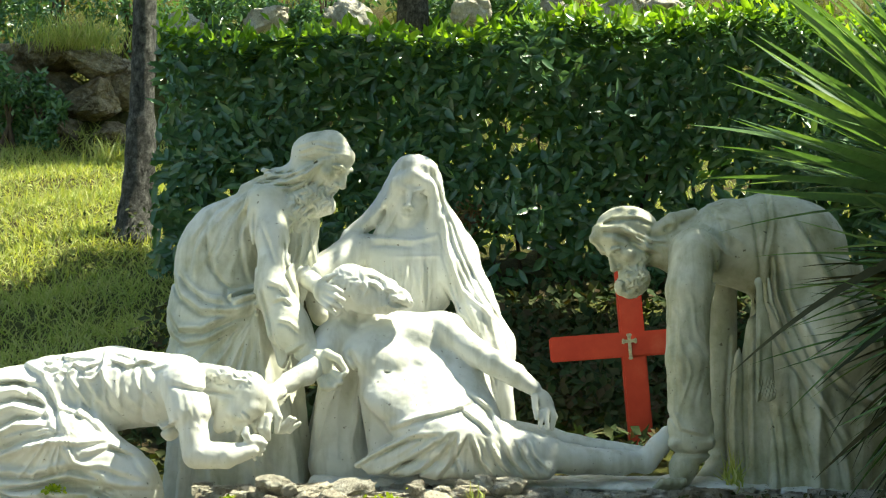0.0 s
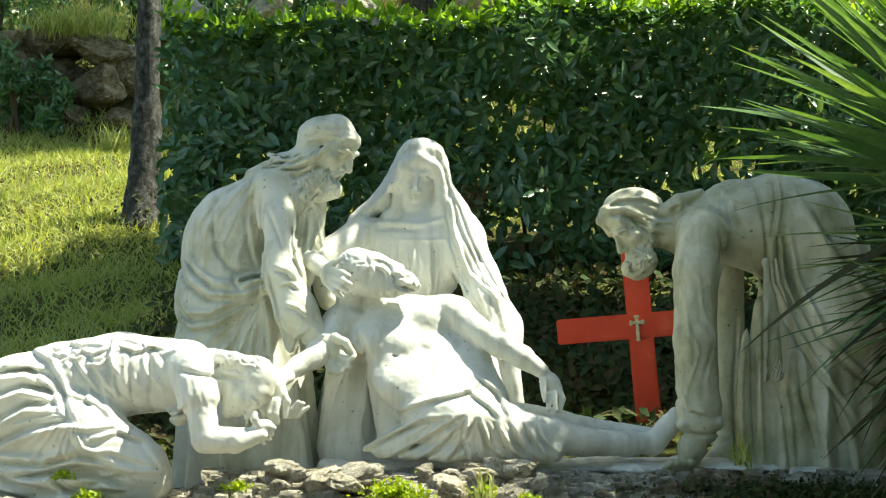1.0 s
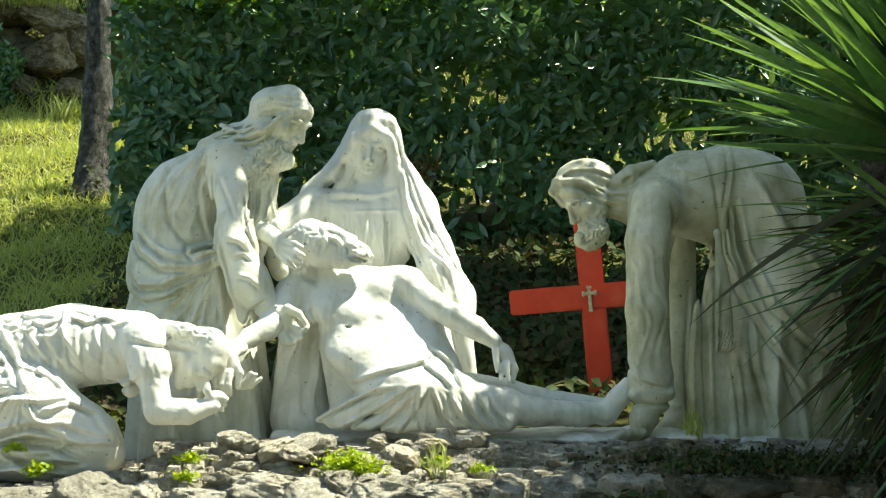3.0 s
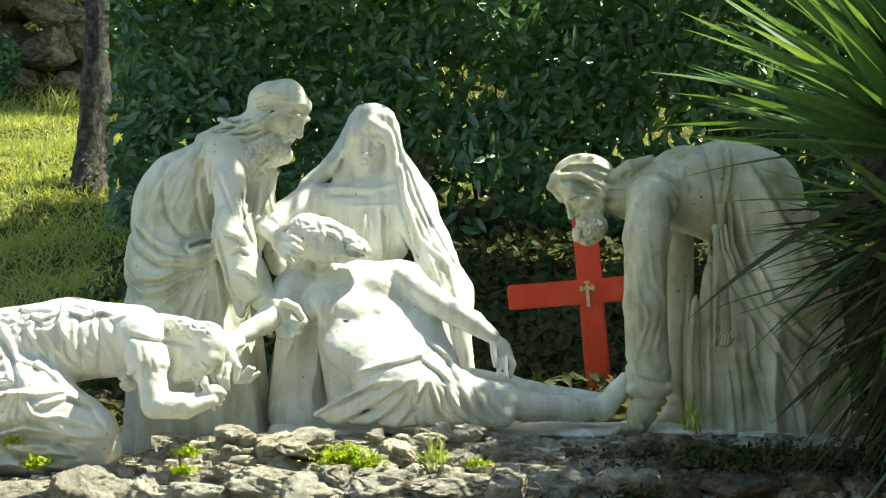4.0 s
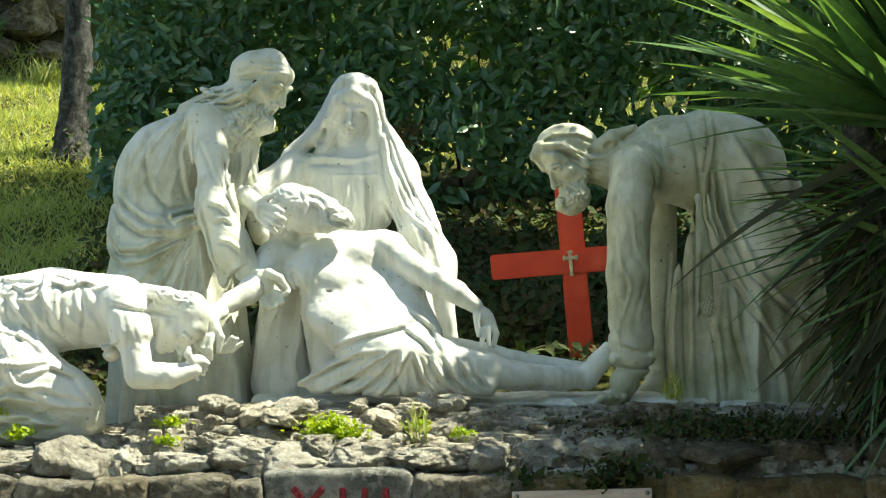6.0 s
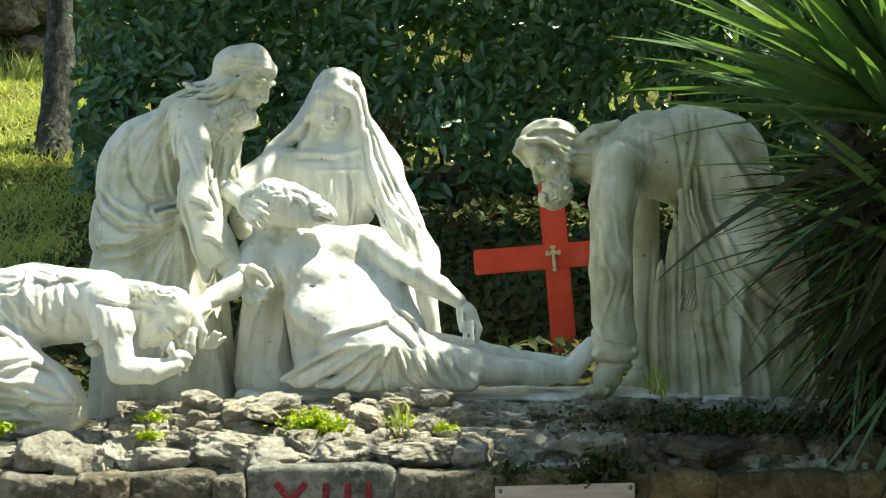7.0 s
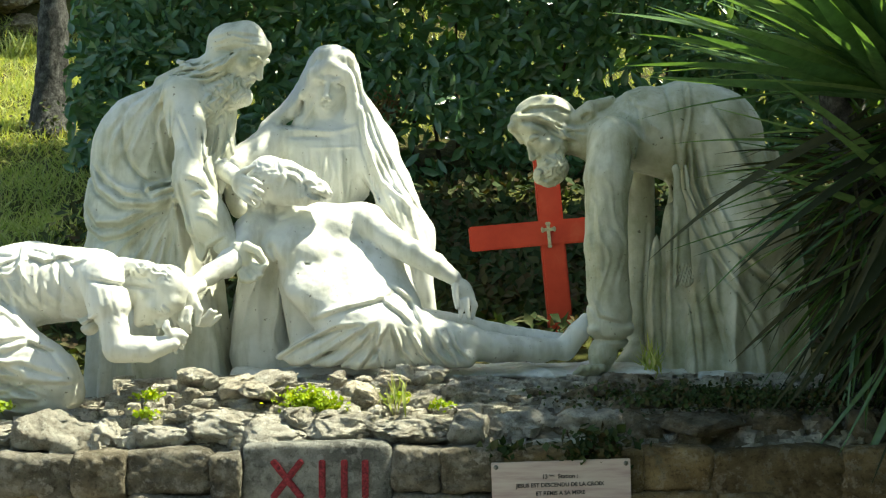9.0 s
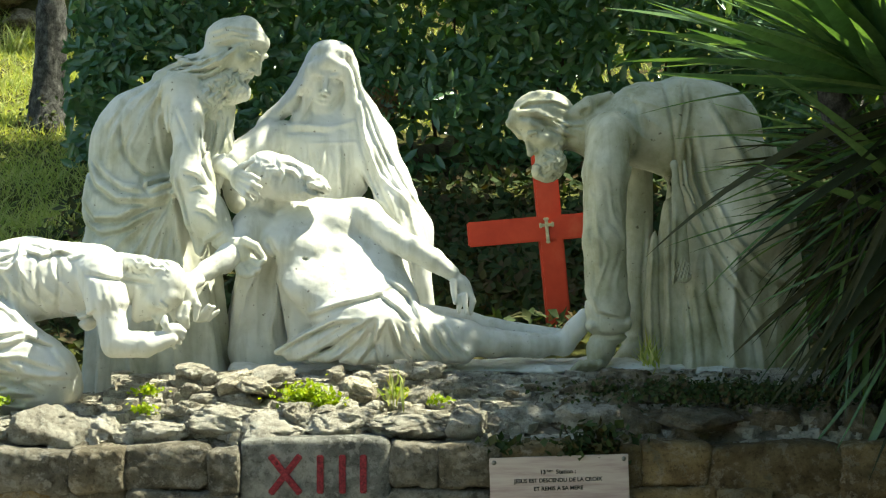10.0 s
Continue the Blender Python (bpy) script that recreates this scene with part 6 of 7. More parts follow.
def groundcover():
    rng = np.random.default_rng(11)
    # ivy and low leaves on the shaded bank
    n_ = 20000
    x, y = rng.uniform(-1.75, 3.6, n_), rng.uniform(0.55, 3.9, n_)
    c = np.stack([x, y, ground_z(x, y) + rng.random(n_) ** 2 * 0.1], 1)
    v, f = leaf_batch(c, unit(rng, n_) + np.array([0, -0.3, 0.2]), np.array([0, -0.5, 1]) + 0.6 * unit(rng, n_), rng.uniform(0.035, 0.08, n_), rng.uniform(0.03, 0.055, n_), segments=1)
    tagged(link_mesh("ground_ivy", from_arrays("ground_ivy", v, f), IVY), "dark ivy and fallen leaves covering the shaded bank", "ivy", kind="stuff")
    # meadow grass
    n_ = 52000
    x, y = rng.uniform(-5.5, -1.2, n_), rng.uniform(0.5, 8.3, n_)
    more = 14000
    x = np.concatenate([x, rng.uniform(-1.4, 6, more)])
    y = np.concatenate([y, rng.uniform(4.6, 8.5, more)])
    # no grass near the figures: darker ivy and soil stand in for shade there
    near = (y < 1.7) & (x > -1.9)
    x, y = x[~near], y[~near]
    n_ = len(x)
    clump = 0.5 + 0.5 * np.sin(x * 3.3 + np.sin(y * 2.9)) * np.sin(y * 4.1 + x)
    ln = rng.uniform(0.05, 0.11, n_) * (0.65 + 0.7 * clump) + (y > 7.6) * rng.random(n_) * 0.12
    c = np.stack([x, y, ground_z(x, y) + 0.2 * ln], 1)
    d = unit(rng, n_) * 0.75 + np.array([0, -0.1, 0.8])
    v, f = leaf_batch(c, d, unit(rng, n_) + np.array([0, -0.6, 0.0]), ln, rng.uniform(0.005, 0.011, n_), 0.5, 1)
    tagged(link_mesh("meadow_grass", from_arrays("meadow_grass", v, f), GRASS), "short sunlit yellow-green grass on the sloping bank", "grass", kind="stuff")
    # upper bank: tufts and low scrub beyond the hedge
    n_ = 16000
    x, y = rng.uniform(-6, 6.5, n_), rng.uniform(8.5, 12.5, n_)
    tuft = np.sin(x * 2.3 + y) * np.sin(y * 3.1 - x * 1.3) > -0.25
    x, y = x[tuft], y[tuft]
    n_ = len(x)
    ln = rng.uniform(0.1, 0.26, n_)
    c = np.stack([x, y, ground_z(x, y) + 0.3 * ln], 1)
    v, f = leaf_batch(c, unit(rng, n_) * 0.8 + np.array([0, -0.1, 0.7]), unit(rng, n_), ln, rng.uniform(0.008, 0.02, n_), 0.5, 1)
    tagged(link_mesh("bank_grass", from_arrays("bank_grass", v, f), BANK), "tall rough grass tufts on the upper bank", "grass", kind="stuff")


groundcover()


def grass_tuft(place, wide, high, count, seed):
    rng = np.random.default_rng(seed)
    c = np.array(place) + rng.normal(size=(count, 3)) * np.array([wide, 0.08, 0.02])
    v, f = leaf_batch(c, unit(rng, count) * 0.5 + np.array([0, -0.1, 0.9]), unit(rng, count) + np.array([0, -0.6, 0]), high * rng.uniform(0.6, 1.2, count), rng.uniform(0.006, 0.014, count), 0.5, 1)
    tagged(link_mesh("grass_tuft", from_arrays("grass_tuft", v, f), GRASS), "tuft of long sunlit grass growing between rocks", "grass", group="grass tufts", kind="stuff")


grass_tuft((-3.460, 8.150, 4.279), 0.22, 0.3, 420, 71)
grass_tuft((-2.992, 7.600, 3.252), 0.1, 0.22, 160, 72)
grass_tuft((-0.070, -0.620, 1.156), 0.02, 0.09, 24, 74)
grass_tuft((0.828, -0.100, 1.223), 0.02, 0.1, 40, 75)


def shrub(place, size, seed, label, count=1500):
    rng = np.random.default_rng(seed)
    ob = thing("shrub", label, "shrub", group="shrubs on the upper bank", place=place)
    back = Matrix.Translation(ob.location).inverted()
    lobes = rng.normal(size=(9, 3)) * np.array(size) * 0.45 + np.array([0, 0, size[2] * 0.7])
    pick = rng.integers(0, 9, count)
    c = np.array(place) + lobes[pick] + unit(rng, count) * (rng.random(count) ** 0.4)[:, None] * np.array(size) * 0.42
    v, f = leaf_batch(c, unit(rng, count), unit(rng, count) + np.array([0, -0.5, 0.8]), rng.uniform(0.05, 0.11, count), rng.uniform(0.02, 0.045, count), segments=1)
    o = link_mesh("crown", from_arrays("crown", v, f), LAUREL)
    o["kind"] = "stuff"
    o.parent, o.matrix_parent_inverse = ob, back
    bm = bmesh.new()
    for k in range(5):
        bmesh.ops.create_cone(bm, cap_ends=True, segments=6, radius1=0.025, radius2=0.008, depth=size[2] * 1.3,
                              matrix=Matrix.Translation(place) @ pose(0, 0, size[2] * 0.5, rng.uniform(-20, 20), rng.uniform(-20, 20), 0))
    st = part("stem", bm, TWIG)
    st.parent, st.matrix_parent_inverse = ob, back


rs = random.Random(12)
SHRUBS = [(-4.3, 8.7, 0.6, 0.8), (-3.9, 9.2, 0.7, 0.7), (-3.3, 9.5, 0.6, 0.6), (-4.8, 8.3, 0.5, 0.8), (-2.6, 9.6, 0.5, 0.4)]
SHRUBS += [(-2.0 + 0.62 * k + rs.uniform(-0.2, 0.2), 9.5 + rs.uniform(0, 0.9), rs.uniform(0.35, 0.6), rs.uniform(0.22, 0.45)) for k in range(12)]
for k, (px, py, sx, sz) in enumerate(SHRUBS):
    shrub((px, py, float(ground_z(np.array(px), np.array(py)))), (sx, 0.5, sz), 30 + k, "dark green leafy shrub on the rocky upper bank")


for k, (spot, wide) in enumerate((((-3.950, 7.950, 3.496), (0.3, 0.25, 0.5)), ((-3.688, 8.000, 3.597), (0.26, 0.2, 0.34)))):
    shrub((spot[0], spot[1], float(ground_z(np.array(spot[0]), np.array(spot[1])))), wide, 70 + k, "dark leafy shrub growing against the shaded rocks")


# ---- boulders at the back of the lawn ----
def boulder(a, size, turn, k, pale=False):
    m = Matrix.LocRotScale(a, Euler((radians(10 * math.sin(k * 5)), radians(8 * math.cos(k * 3)), radians(turn))), size)
    ob = link_mesh("boulder", (RUBBLE_MESHES if pale else BOULDERS)[k % 5], None, None, "", m)
    tagged(ob, "pale grey limestone boulder behind the clipped hedge" if pale else "rough ochre limestone boulder in the bank", "boulder", group="boulders in the bank")


boulder((-3.384, 8.450, 4.157), (0.75, 0.8, 0.36), 12, 0)
boulder((-3.818, 8.550, 4.206), (0.7, 0.8, 0.34), -14, 1)
boulder((-4.154, 8.550, 4.084), (0.7, 0.8, 0.5), 44, 3)
boulder((-3.365, 8.400, 3.799), (0.55, 0.7, 0.46), 30, 2)
boulder((-3.775, 8.600, 3.900), (0.7, 0.7, 0.55), 75, 4)
boulder((-4.019, 8.450, 3.659), (0.75, 0.7, 0.52), 70, 3)
boulder((-3.608, 8.350, 3.504), (0.68, 0.7, 0.44), 120, 4)
boulder((-3.216, 8.400, 3.513), (0.55, 0.7, 0.42), 50, 0)
boulder((-4.176, 8.350, 3.383), (0.6, 0.6, 0.35), 200, 1)
boulder((-3.123, 8.600, 3.951), (0.6, 0.7, 0.6), 160, 2)
boulder((-2.671, 9.000, 4.515), (0.42, 0.5, 0.42), 20, 2, True)
boulder((-2.860, 9.000, 4.484), (0.28, 0.5, 0.36), 80, 4, True)
boulder((-2.043, 9.300, 4.676), (0.5, 0.5, 0.3), 110, 1, True)
boulder((-1.304, 9.200, 4.699), (0.36, 0.5, 0.34), 140, 3, True)
boulder((-0.231, 9.200, 4.753), (0.4, 0.5, 0.36), 60, 0, True)
boulder((0.548, 9.400, 4.806), (0.4, 0.5, 0.3), 200, 4, True)
boulder((1.119, 9.300, 4.818), (0.55, 0.5, 0.3), 100, 1, True)
boulder((1.528, 9.400, 4.810), (0.45, 0.5, 0.3), 10, 2, True)


# ---- the tree ----
def tree():
    base = Vector((-2.250, 4.750, 2.372))
    top = Vector((-2.246, 4.750, 3.921))
    ob = thing("tree", "straight dark grey tree trunk on the grass bank", "tree", place=base)
    back = Matrix.Translation(ob.location).inverted()
    rng = np.random.default_rng(3)
    lean = (top - base) / (top.z - base.z)
    hs = np.linspace(-0.1, 7.0, 150)
    ring = 26
    th = np.linspace(0, 2 * math.pi, ring, endpoint=False)
    r = 0.081 + 0.075 * np.exp(-np.maximum(hs, 0) / 0.22) + 0.012 * (hs < 0.8) - 0.006 * hs
    H_, T_ = np.meshgrid(hs, th, indexing="ij")
    knob = 1 + 0.05 * np.sin(T_ * 3 + H_ * 4) + 0.035 * np.sin(H_ * 34 + np.sin(T_ * 2) * 1.5) + 0.03 * np.sin(T_ * 7 + H_ * 11)
    R = r[:, None] * knob
    bend = 0.03 * np.sin(H_ * 1.3)
    v = np.stack([base.x + lean.x * H_ + bend + R * np.cos(T_), base.y + R * np.sin(T_), base.z + H_], -1).reshape(-1, 3)
    i, j = np.meshgrid(np.arange(len(hs) - 1), np.arange(ring), indexing="ij")
    a, b = (i * ring + j).ravel(), (i * ring + (j + 1) % ring).ravel()
    trunk = link_mesh("trunk", from_arrays("trunk", v, np.stack([a, b, b + ring, a + ring], 1)), BARK)
    trunk.parent, trunk.matrix_parent_inverse = ob, back
    # Unseen crown, added; its low clumps shade the bank behind the figures.
    fork = Vector((base.x + lean.x * 2.6, base.y, base.z + 2.6))
    ends = [Vector((-1.6, 3.1, 5.1)), Vector((-0.9, 3.2, 4.95)), Vector((-0.2, 3.1, 5.0)), Vector((0.5, 3.2, 5.1)), Vector((1.1, 3.2, 5.2)), Vector((-1.2, 2.6, 5.3)), Vector((-0.3, 2.5, 5.3)), Vector((-0.6, 2.1, 5.1)), Vector((0.2, 2.2, 5.0)), Vector((-1.3, 2.0, 5.2)),
            Vector((-2.2, 3.0, 5.2)), Vector((-2.4, 6.2, 6.6)), Vector((-1.4, 6.0, 7.2)), Vector((-2.0, 4.6, 8.2)), Vector((-2.9, 5.2, 7.4))]
    clumps = []
    for k, e in enumerate(ends):
        bm = bmesh.new()
        start = fork + Vector((lean.x, 0, 1)) * (0.15 * k)
        middle = start + (e - start) * 0.5 + Vector((0, 0, 0.2))
        for p, q_, ra, rb in ((start, middle, 0.045, 0.03), (middle, e, 0.03, 0.01)):
            d = q_ - p
            bmesh.ops.create_cone(bm, cap_ends=True, segments=8, radius1=ra, radius2=rb, depth=d.length, matrix=Matrix.Translation((p + q_) / 2) @ d.to_track_quat("Z", "Y").to_matrix().to_4x4())
        limb = part("limb", bm, BARK, None, "", True)
        limb.parent, limb.matrix_parent_inverse = ob, back
        clumps += [e, middle + (e - middle) * 0.6] if e.z < 5.5 else [e]
    clumps += [Vector((-0.5, 2.6, 5.2)), Vector((-0.1, 2.8, 5.2)), Vector((-0.3, 3.3, 5.2)), Vector((0.1, 3.25, 5.1)), Vector((-0.7, 3.0, 5.2))]
    n_ = 44000
    c = np.array([q_[:] for q_ in clumps])[rng.integers(0, len(clumps), n_)] + rng.normal(size=(n_, 3)) * np.array([0.3, 0.2, 0.16])
    v, f = leaf_batch(c, unit(rng, n_), unit(rng, n_) + np.array([0, 0, 0.6]), rng.uniform(0.07, 0.12, n_), rng.uniform(0.03, 0.055, n_), segments=1)
    cr = link_mesh("crown", from_arrays("crown", v, f), LAUREL)
    cr["kind"] = "stuff"
    cr.parent, cr.matrix_parent_inverse = ob, back
    # ivy shoots round the foot
    n_ = 120
    c = np.array(base) + rng.normal(size=(n_, 3)) * np.array([0.1, 0.05, 0.08]) + np.array([0.0, -0.13, 0.04])
    v, f = leaf_batch(c, unit(rng, n_), np.array([0, -1, 0.6]) + 0.5 * unit(rng, n_), rng.uniform(0.02, 0.045, n_), rng.uniform(0.015, 0.03, n_), segments=1)
    tagged(link_mesh("foot_ivy", from_arrays("foot_ivy", v, f), IVY), "small ivy shoots at the foot of the tree", "ivy", kind="stuff")


tree()


def shade_tree():
    """A tree out of view beside the group, added to throw the shade over its right-hand part."""
    base = Vector((4.3, 0.9, 1.28))
    ob = thing("tree", "unseen broad leafy tree placed to shade the bending statue and the wall", "tree", place=base)
    back = Matrix.Translation(ob.location).inverted()
    rng = np.random.default_rng(21)

    def bar(bm, a, b, ra, rb):
        d = b - a
        bmesh.ops.create_cone(bm, cap_ends=True, segments=10, radius1=ra, radius2=rb, depth=d.length + ra * 0.4,
                              matrix=Matrix.Translation((a + b) / 2) @ d.to_track_quat("Z", "Y").to_matrix().to_4x4())

    bm = bmesh.new()
    bar(bm, base - Vector((0, 0, 0.2)), base + Vector((0.05, 0, 1.2)), 0.17, 0.13)
    bar(bm, base + Vector((0.05, 0, 1.2)), base + Vector((-0.1, -0.1, 2.5)), 0.13, 0.1)
    bar(bm, base + Vector((-0.1, -0.1, 2.5)), base + Vector((0.1, 0.0, 4.2)), 0.1, 0.05)
    t = part("trunk", bm, BARK, None, "", True)
    t.parent, t.matrix_parent_inverse = ob, back
    fork = base + Vector((-0.1, -0.1, 2.4))
    # bough ends set where shade is wanted: bending figure, bank and hedge foot
    ends = [Vector((0.9, 3.15, 4.85)), Vector((2.0, 3.15, 4.85)), Vector((2.7, 0.2, 4.15)), Vector((2.35, 0.1, 4.25)), Vector((3.0, 0.1, 4.4)), Vector((3.1, 0.5, 4.7)), Vector((2.65, 0.05, 4.5)), Vector((3.3, 2.6, 5.0)), Vector((2.4, 2.9, 4.9)), Vector((1.7, 3.0, 4.95)), Vector((1.2, 2.4, 4.9)), Vector((2.0, 2.2, 4.9)), Vector((2.8, 2.1, 4.8)), Vector((3.6, 1.9, 4.9)), Vector((3.0, 1.55, 4.8)), Vector((2.2, 1.6, 5.0)), Vector((4.0, 2.8, 5.2)), Vector((0.4, 1.6, 5.0)), Vector((-0.2, 1.55, 5.1)), Vector((0.8, 2.92, 4.9)), Vector((1.4, 2.92, 4.9)), Vector((2.1, 2.92, 4.9)), Vector((2.8, 2.92, 4.95)), Vector((1.2, 1.6, 5.0)), Vector((4.2, 0.3, 5.4)), Vector((5.2, 0.4, 4.8)), Vector((4.1, -0.1, 4.7)), Vector((2.9, 0.2, 5.1))]
    clumps = []
    for e in ends:
        bm = bmesh.new()
        mid = fork + (e - fork) * 0.5 + Vector((0, 0, 0.15))
        bar(bm, fork, mid, 0.055, 0.035)
        bar(bm, mid, e, 0.035, 0.012)
        limb = part("limb", bm, BARK, None, "", True)
        limb.parent, limb.matrix_parent_inverse = ob, back
        clumps += [e, (mid + e) / 2]
    # loose clumps added to shade the stooping man's back and the bending man
    clumps += [Vector((0.42, 0.5, 4.95)), Vector((0.6, 0.42, 5.05)), Vector((2.4, 0.36, 4.4)), Vector((2.75, 0.4, 4.4)), Vector((2.55, 0.2, 4.45)), Vector((3.0, 0.36, 4.5))]
    n_ = 72000
    pick = np.array([q_[:] for q_ in clumps])[rng.integers(0, len(clumps), n_)]
    c = pick + rng.normal(size=(n_, 3)) * np.array([0.24, 0.17, 0.18])
    v, f = leaf_batch(c, unit(rng, n_), unit(rng, n_) + np.array([0, 0, 0.7]), rng.uniform(0.07, 0.12, n_), rng.uniform(0.035, 0.06, n_), segments=1)
    cr = link_mesh("crown", from_arrays("crown", v, f), LAUREL)
    cr["kind"] = "stuff"
    cr.parent, cr.matrix_parent_inverse = ob, back


shade_tree()


# Tree added with its crown out of view, to shade the rocks at left.
def added_bank_tree():
    base = Vector((-0.75, 9.6, float(ground_z(np.array(-0.75), np.array(9.6)))))
    ob = thing("tree", "evergreen tree added on the upper bank, its crown out of view", "tree", place=base)
    back = Matrix.Translation(ob.location).inverted()
    rng = np.random.default_rng(33)
    bm = bmesh.new()
    bmesh.ops.create_cone(bm, cap_ends=True, segments=12, radius1=0.16, radius2=0.06, depth=3.2, matrix=Matrix.Translation(base + Vector((0, 0, 1.5))))
    t = part("trunk", bm, BARK, None, "", True)
    t.parent, t.matrix_parent_inverse = ob, back
    n_ = 22000
    lobes = np.array([(-1.9, 9.0, 6.6), (-1.2, 9.1, 6.9), (-2.5, 9.2, 6.5), (-0.6, 9.4, 7.4), (-1.6, 9.4, 7.4), (-3.0, 9.0, 6.9), (-2.2, 8.8, 6.2), (-0.2, 9.3, 6.7), (-2.0, 9.4, 6.5), (-1.7, 9.5, 6.4), (-2.35, 9.35, 6.5)]) + np.array([0.1, -0.75, 0.0])
    c = lobes[rng.integers(0, len(lobes), n_)] + rng.normal(size=(n_, 3)) * np.array([0.34, 0.25, 0.25])
    v, f = leaf_batch(c, unit(rng, n_), unit(rng, n_) + np.array([0, 0, 0.6]), rng.uniform(0.08, 0.13, n_), rng.uniform(0.035, 0.06, n_), segments=1)
    cr = link_mesh("crown", from_arrays("crown", v, f), LAUREL)
    cr["kind"] = "stuff"
    cr.parent, cr.matrix_parent_inverse = ob, back
    for k in range(len(lobes)):
        bm = bmesh.new()
        p, q_ = base + Vector((0, 0, 2.2 + 0.1 * k)), Vector(lobes[k])
        d = q_ - p
        bmesh.ops.create_cone(bm, cap_ends=True, segments=8, radius1=0.05, radius2=0.012, depth=d.length, matrix=Matrix.Translation((p + q_) / 2) @ d.to_track_quat("Z", "Y").to_matrix().to_4x4())
        limb = part("limb", bm, BARK, None, "", True)
        limb.parent, limb.matrix_parent_inverse = ob, back


added_bank_tree()


# Unseen trees, added outside the view to block part of the skylight.
def skylight_blocker(place, height, spread, seed):
    ob = thing("tree", "dense dark tree added out of view to block skylight", "tree", group="trees across the road", place=place)
    back = Matrix.Translation(ob.location).inverted()
    rng = np.random.default_rng(seed)
    base = Vector(place)
    bm = bmesh.new()
    bmesh.ops.create_cone(bm, cap_ends=True, segments=12, radius1=0.2, radius2=0.07, depth=height * 0.8, matrix=Matrix.Translation(base + Vector((0, 0, height * 0.4))))
    t = part("trunk", bm, BARK, None, "", True)
    t.parent, t.matrix_parent_inverse = ob, back
    lobes = np.array(place) + rng.normal(size=(14, 3)) * np.array([spread, spread, height * 0.22]) * 0.5 + np.array([0, 0, height * 0.55])
    for k in range(5):
        bm = bmesh.new()
        p, q_ = base + Vector((0, 0, height * (0.25 + 0.08 * k))), Vector(lobes[k])
        d = q_ - p
        bmesh.ops.create_cone(bm, cap_ends=True, segments=8, radius1=0.06, radius2=0.015, depth=d.length, matrix=Matrix.Translation((p + q_) / 2) @ d.to_track_quat("Z", "Y").to_matrix().to_4x4())
        limb = part("limb", bm, BARK, None, "", True)
        limb.parent, limb.matrix_parent_inverse = ob, back
    n_ = 7000
    c = lobes[rng.integers(0, 14, n_)] + unit(rng, n_) * (rng.random(n_) ** 0.5)[:, None] * np.array([spread, spread, height * 0.3]) * 0.6
    c[:, 2] = np.maximum(c[:, 2], 0.3)
    v, f = leaf_batch(c, unit(rng, n_), unit(rng, n_), rng.uniform(0.2, 0.34, n_), rng.uniform(0.1, 0.17, n_), segments=1)
    cr = link_mesh("crown", from_arrays("crown", v, f), LAUREL)
    cr["kind"] = "stuff"
    cr.parent, cr.matrix_parent_inverse = ob, back


for k, (px, py, h, s) in enumerate(((4.6, -2.6, 5.5, 1.6), (6.2, -5.2, 7.5, 2.2), (4.6, -9.5, 8.0, 2.4), (0.5, -13.0, 8.5, 2.6), (7.5, -1.0, 6.5, 2.0), (-5.5, -14.0, 8.0, 2.6), (2.9, -2.5, 4.2, 1.15), (2.75, -4.4, 5.0, 1.2), (2.65, -2.0, 3.7, 0.8))):
    skylight_blocker((px, py, 0.0), h, s, 50 + k)


# ---- the yucca beside the figures ----
def yucca_leaf_mesh(name, mat, droop):
    seg, ln, wd = 9, 1.0, 0.064
    verts, faces = [], []
    for i in range(seg + 1):
        t = i / seg
        w = wd * (0.55 + 0.45 * min(1, t * 4)) * (1 - max(0, t - 0.35) / 0.65) ** 0.8 * 0.5 + 0.0006
        x = ln * t
        z = -droop * t * t
        for s, dz in ((-1, 0.35), (0, 0.0), (1, 0.35)):
            verts.append((x, s * w, z + dz * w))
    for i in range(seg):
        for j in (0, 1):
            a = i * 3 + j
            faces.append((a, a + 1, a + 4, a + 3))
    mesh = from_arrays(name, np.array(verts), np.array(faces))
    mesh.materials.append(mat)
    return mesh


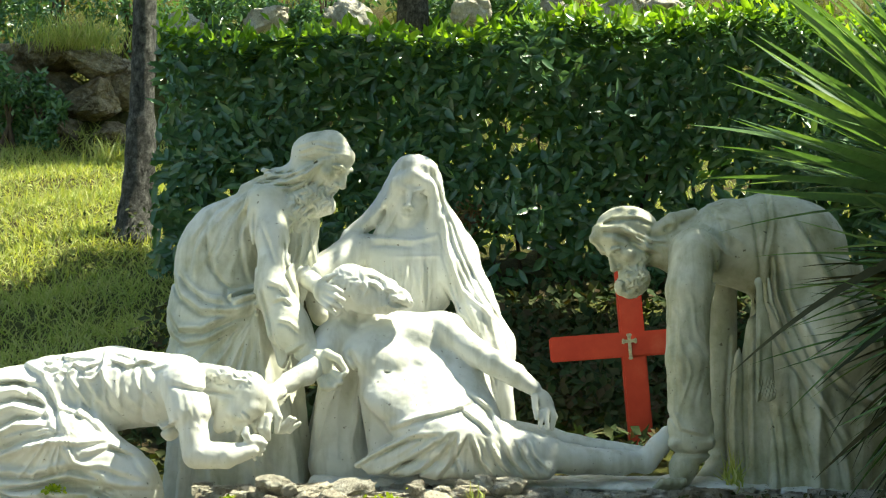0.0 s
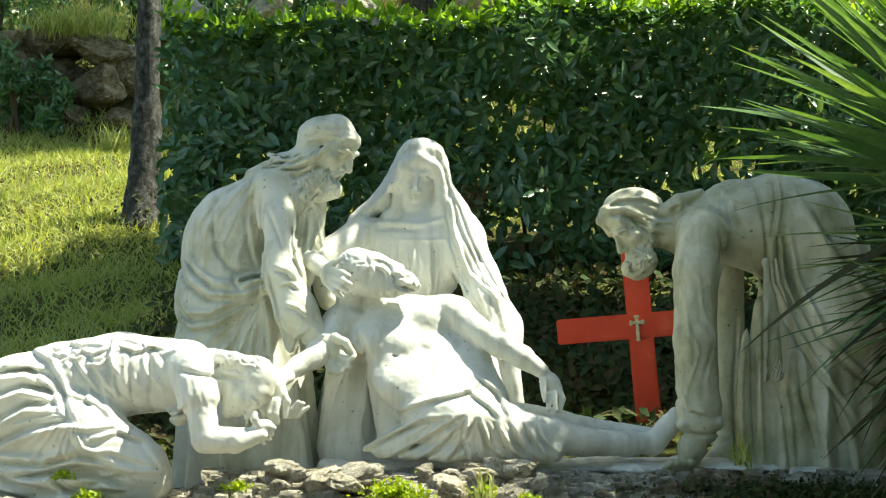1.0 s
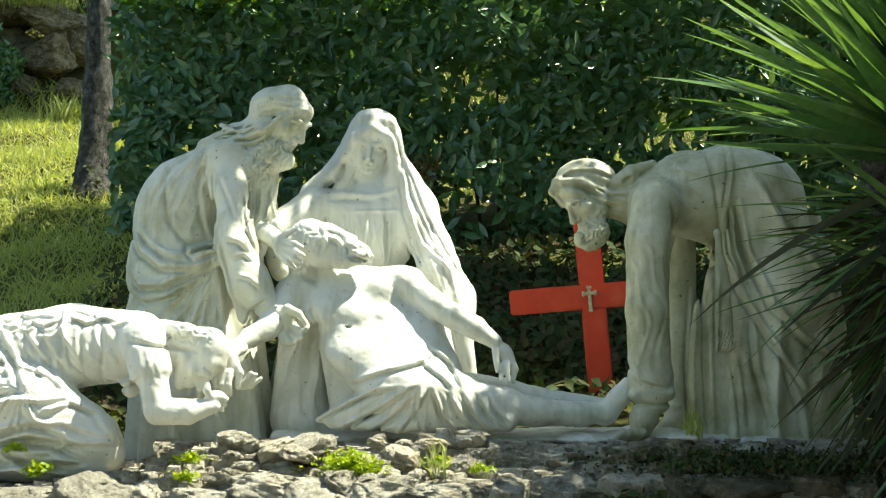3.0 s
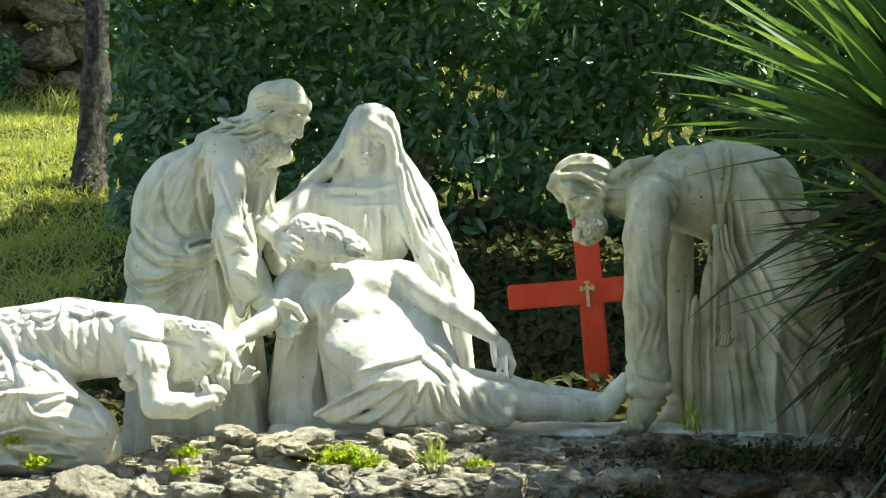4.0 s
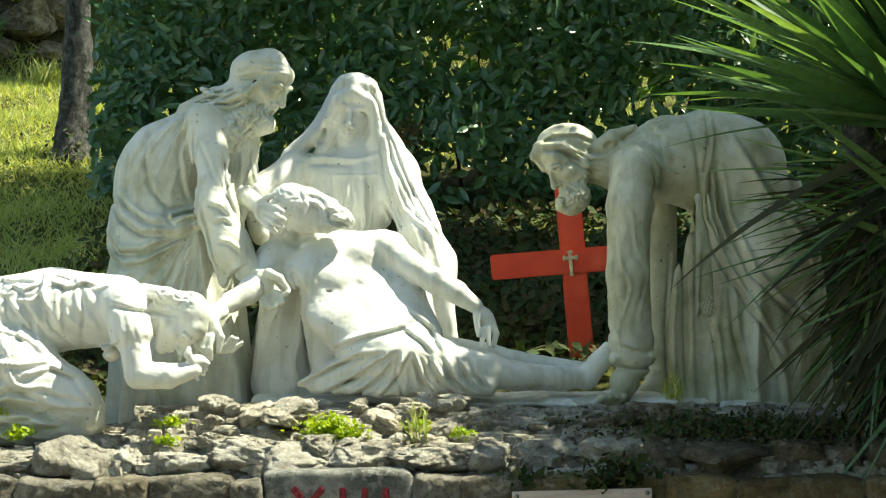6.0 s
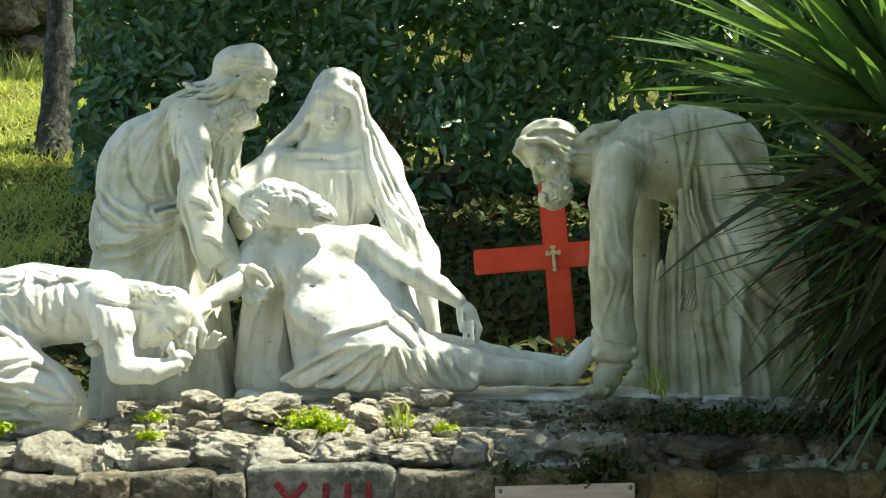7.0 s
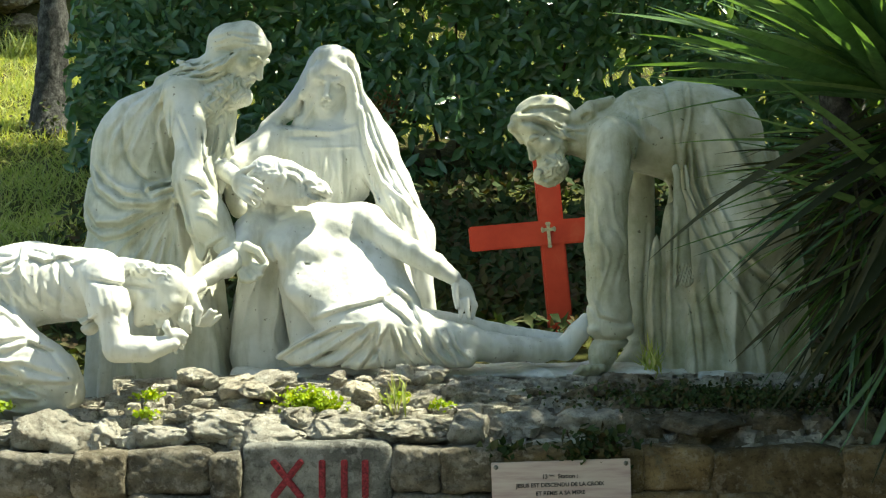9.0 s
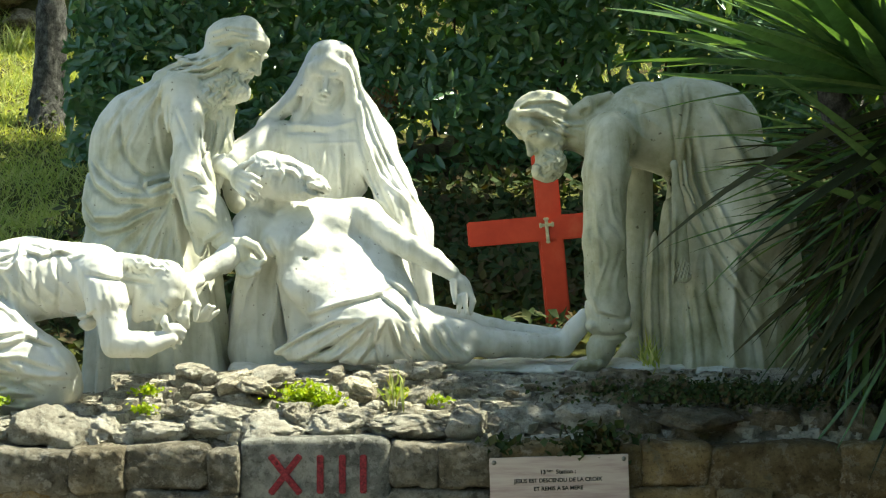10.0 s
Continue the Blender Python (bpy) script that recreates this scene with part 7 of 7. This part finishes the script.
def yucca(crown, foot, seed, label, fresh_count, old_count, reach, lean=108, droop=62, start=-15):
    ob = thing("yucca", label, "yucca", group="yuccas beside the statues", place=foot)
    back = Matrix.Translation(ob.location).inverted()
    rng = random.Random(seed)
    bm = bmesh.new()
    span = crown - foot
    bmesh.ops.create_cone(bm, cap_ends=True, segments=14, radius1=0.11, radius2=0.07, depth=span.length + 0.1,
                          matrix=Matrix.Translation((crown + foot) / 2) @ span.to_track_quat("Z", "Y").to_matrix().to_4x4())
    trunk = part("trunk", bm, BARK, None, "", True)
    trunk.parent, trunk.matrix_parent_inverse = ob, back
    fresh = [yucca_leaf_mesh("blade", YUCCA, d) for d in (0.0, 0.06, 0.12, 0.2)]
    # lower leaves, darkened for the shade under the crown
    old = [yucca_leaf_mesh("shaded_old_blade", YUCCA_SHADED, d) for d in (0.1, 0.2, 0.35)]

    def put(mesh, at, azim, rise, size, wide=1.0):
        m = Matrix.Translation(at) @ pose(0, 0, 0, 0, -rise, azim) @ pose(0, 0, 0, rng.uniform(-45, 45), 0, 0) @ Matrix.Diagonal((size, size * wide, size, 1))
        o = link_mesh("leaf", mesh, None, None, "", m)
        o.parent, o.matrix_parent_inverse = ob, back

    for k in range(fresh_count):
        t = k / (fresh_count - 1)
        rise = 88 - lean * t ** 0.85 + rng.uniform(-8, 8)
        azim = k * 137.5 + rng.uniform(-12, 12)
        at = crown + Vector((rng.uniform(-0.04, 0.04), rng.uniform(-0.04, 0.04), 0.06 - 0.16 * t))
        put(rng.choice(fresh), at, azim, rise, reach * rng.uniform(0.8, 1.1), rng.uniform(0.8, 1.15))
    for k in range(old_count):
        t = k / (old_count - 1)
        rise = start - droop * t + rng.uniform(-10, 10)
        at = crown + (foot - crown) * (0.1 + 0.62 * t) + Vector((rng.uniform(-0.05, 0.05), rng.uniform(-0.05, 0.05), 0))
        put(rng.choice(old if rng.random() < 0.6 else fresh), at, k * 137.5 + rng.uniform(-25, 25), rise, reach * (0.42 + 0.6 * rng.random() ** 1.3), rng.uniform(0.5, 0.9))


yucca(Vector((1.490, -0.900, 2.184)), Vector((1.95, -0.5, 0.95)), 4, "large yucca with long pointed green leaves and dark drooping lower ones", 320, 330, 0.86, 78, 66, -8)
# added outside the view, to shade the bending statue
yucca(Vector((2.75, 0.35, 2.6)), Vector((2.85, 0.45, 1.15)), 6, "tall yucca with dense pointed leaves, added out of view to shade the bending statue", 190, 130, 0.75)

yucca(Vector((2.1, -0.95, 1.75)), Vector((2.15, -0.7, 0.92)), 8, "low yucca with dark narrow leaves at the end of the wall", 130, 130, 0.72)

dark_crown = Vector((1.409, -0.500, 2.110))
yucca(dark_crown, Vector((1.66, -0.4, 1.0)), 14, "dense yucca skirted with old leaves, coloured dark for shade, close to the bending statue", 12, 560, 0.62, 60, 92, 16)

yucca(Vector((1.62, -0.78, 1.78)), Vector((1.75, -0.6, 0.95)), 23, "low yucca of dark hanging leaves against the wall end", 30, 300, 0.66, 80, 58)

# ---- weeds on the stones ----
def weed(place, radius, count, seed, label, leaf=(0.01, 0.022), mat=None, rise=0.42):
    rng = np.random.default_rng(seed)
    n_ = count
    c = np.array(place) + rng.normal(size=(n_, 3)) * np.array([radius, radius * 0.4, radius * rise])
    ln = rng.uniform(leaf[0], leaf[1], n_)
    v, f = leaf_batch(c, unit(rng, n_) + np.array([0, -0.2, 0.4]), np.array([0, -0.6, 0.8]) + 0.6 * unit(rng, n_), ln, ln * rng.uniform(0.6, 0.9, n_), segments=1)
    ob = link_mesh("weed", from_arrays("weed", v, f), mat or WEED)
    tagged(ob, label, "weed", group="weeds on the wall", kind="stuff")


weed((-0.335, -0.620, 1.159), 0.042, 520, 1, "bright yellow-green weed clump among the rubble")
weed((-0.277, -0.640, 1.136), 0.024, 200, 2, "bright yellow-green weed clump among the rubble")
weed((-0.840, -0.620, 1.174), 0.022, 90, 3, "small sunlit weed between the stones")
weed((-0.844, -0.660, 1.120), 0.02, 80, 9, "small sunlit weed between the stones")
weed((-1.332, -0.620, 1.138), 0.025, 120, 4, "small sunlit weed between the stones")
weed((-1.404, -0.600, 1.208), 0.02, 50, 5, "small sunlit weed between the stones")
weed((-0.043, -0.620, 1.165), 0.018, 50, 6, "small sunlit weed between the stones")
weed((0.097, -0.640, 1.143), 0.022, 60, 7, "small sunlit weed between the stones")
weed((0.575, -0.840, 1.029), 0.06, 170, 8, "dark ivy creeping along the wall top", (0.02, 0.042), IVY)
weed((0.486, -0.860, 1.006), 0.035, 90, 12, "dark ivy creeping along the wall top", (0.02, 0.042), IVY)
weed((0.279, -0.840, 1.014), 0.035, 80, 10, "dark ivy creeping along the wall top", (0.02, 0.042), IVY)
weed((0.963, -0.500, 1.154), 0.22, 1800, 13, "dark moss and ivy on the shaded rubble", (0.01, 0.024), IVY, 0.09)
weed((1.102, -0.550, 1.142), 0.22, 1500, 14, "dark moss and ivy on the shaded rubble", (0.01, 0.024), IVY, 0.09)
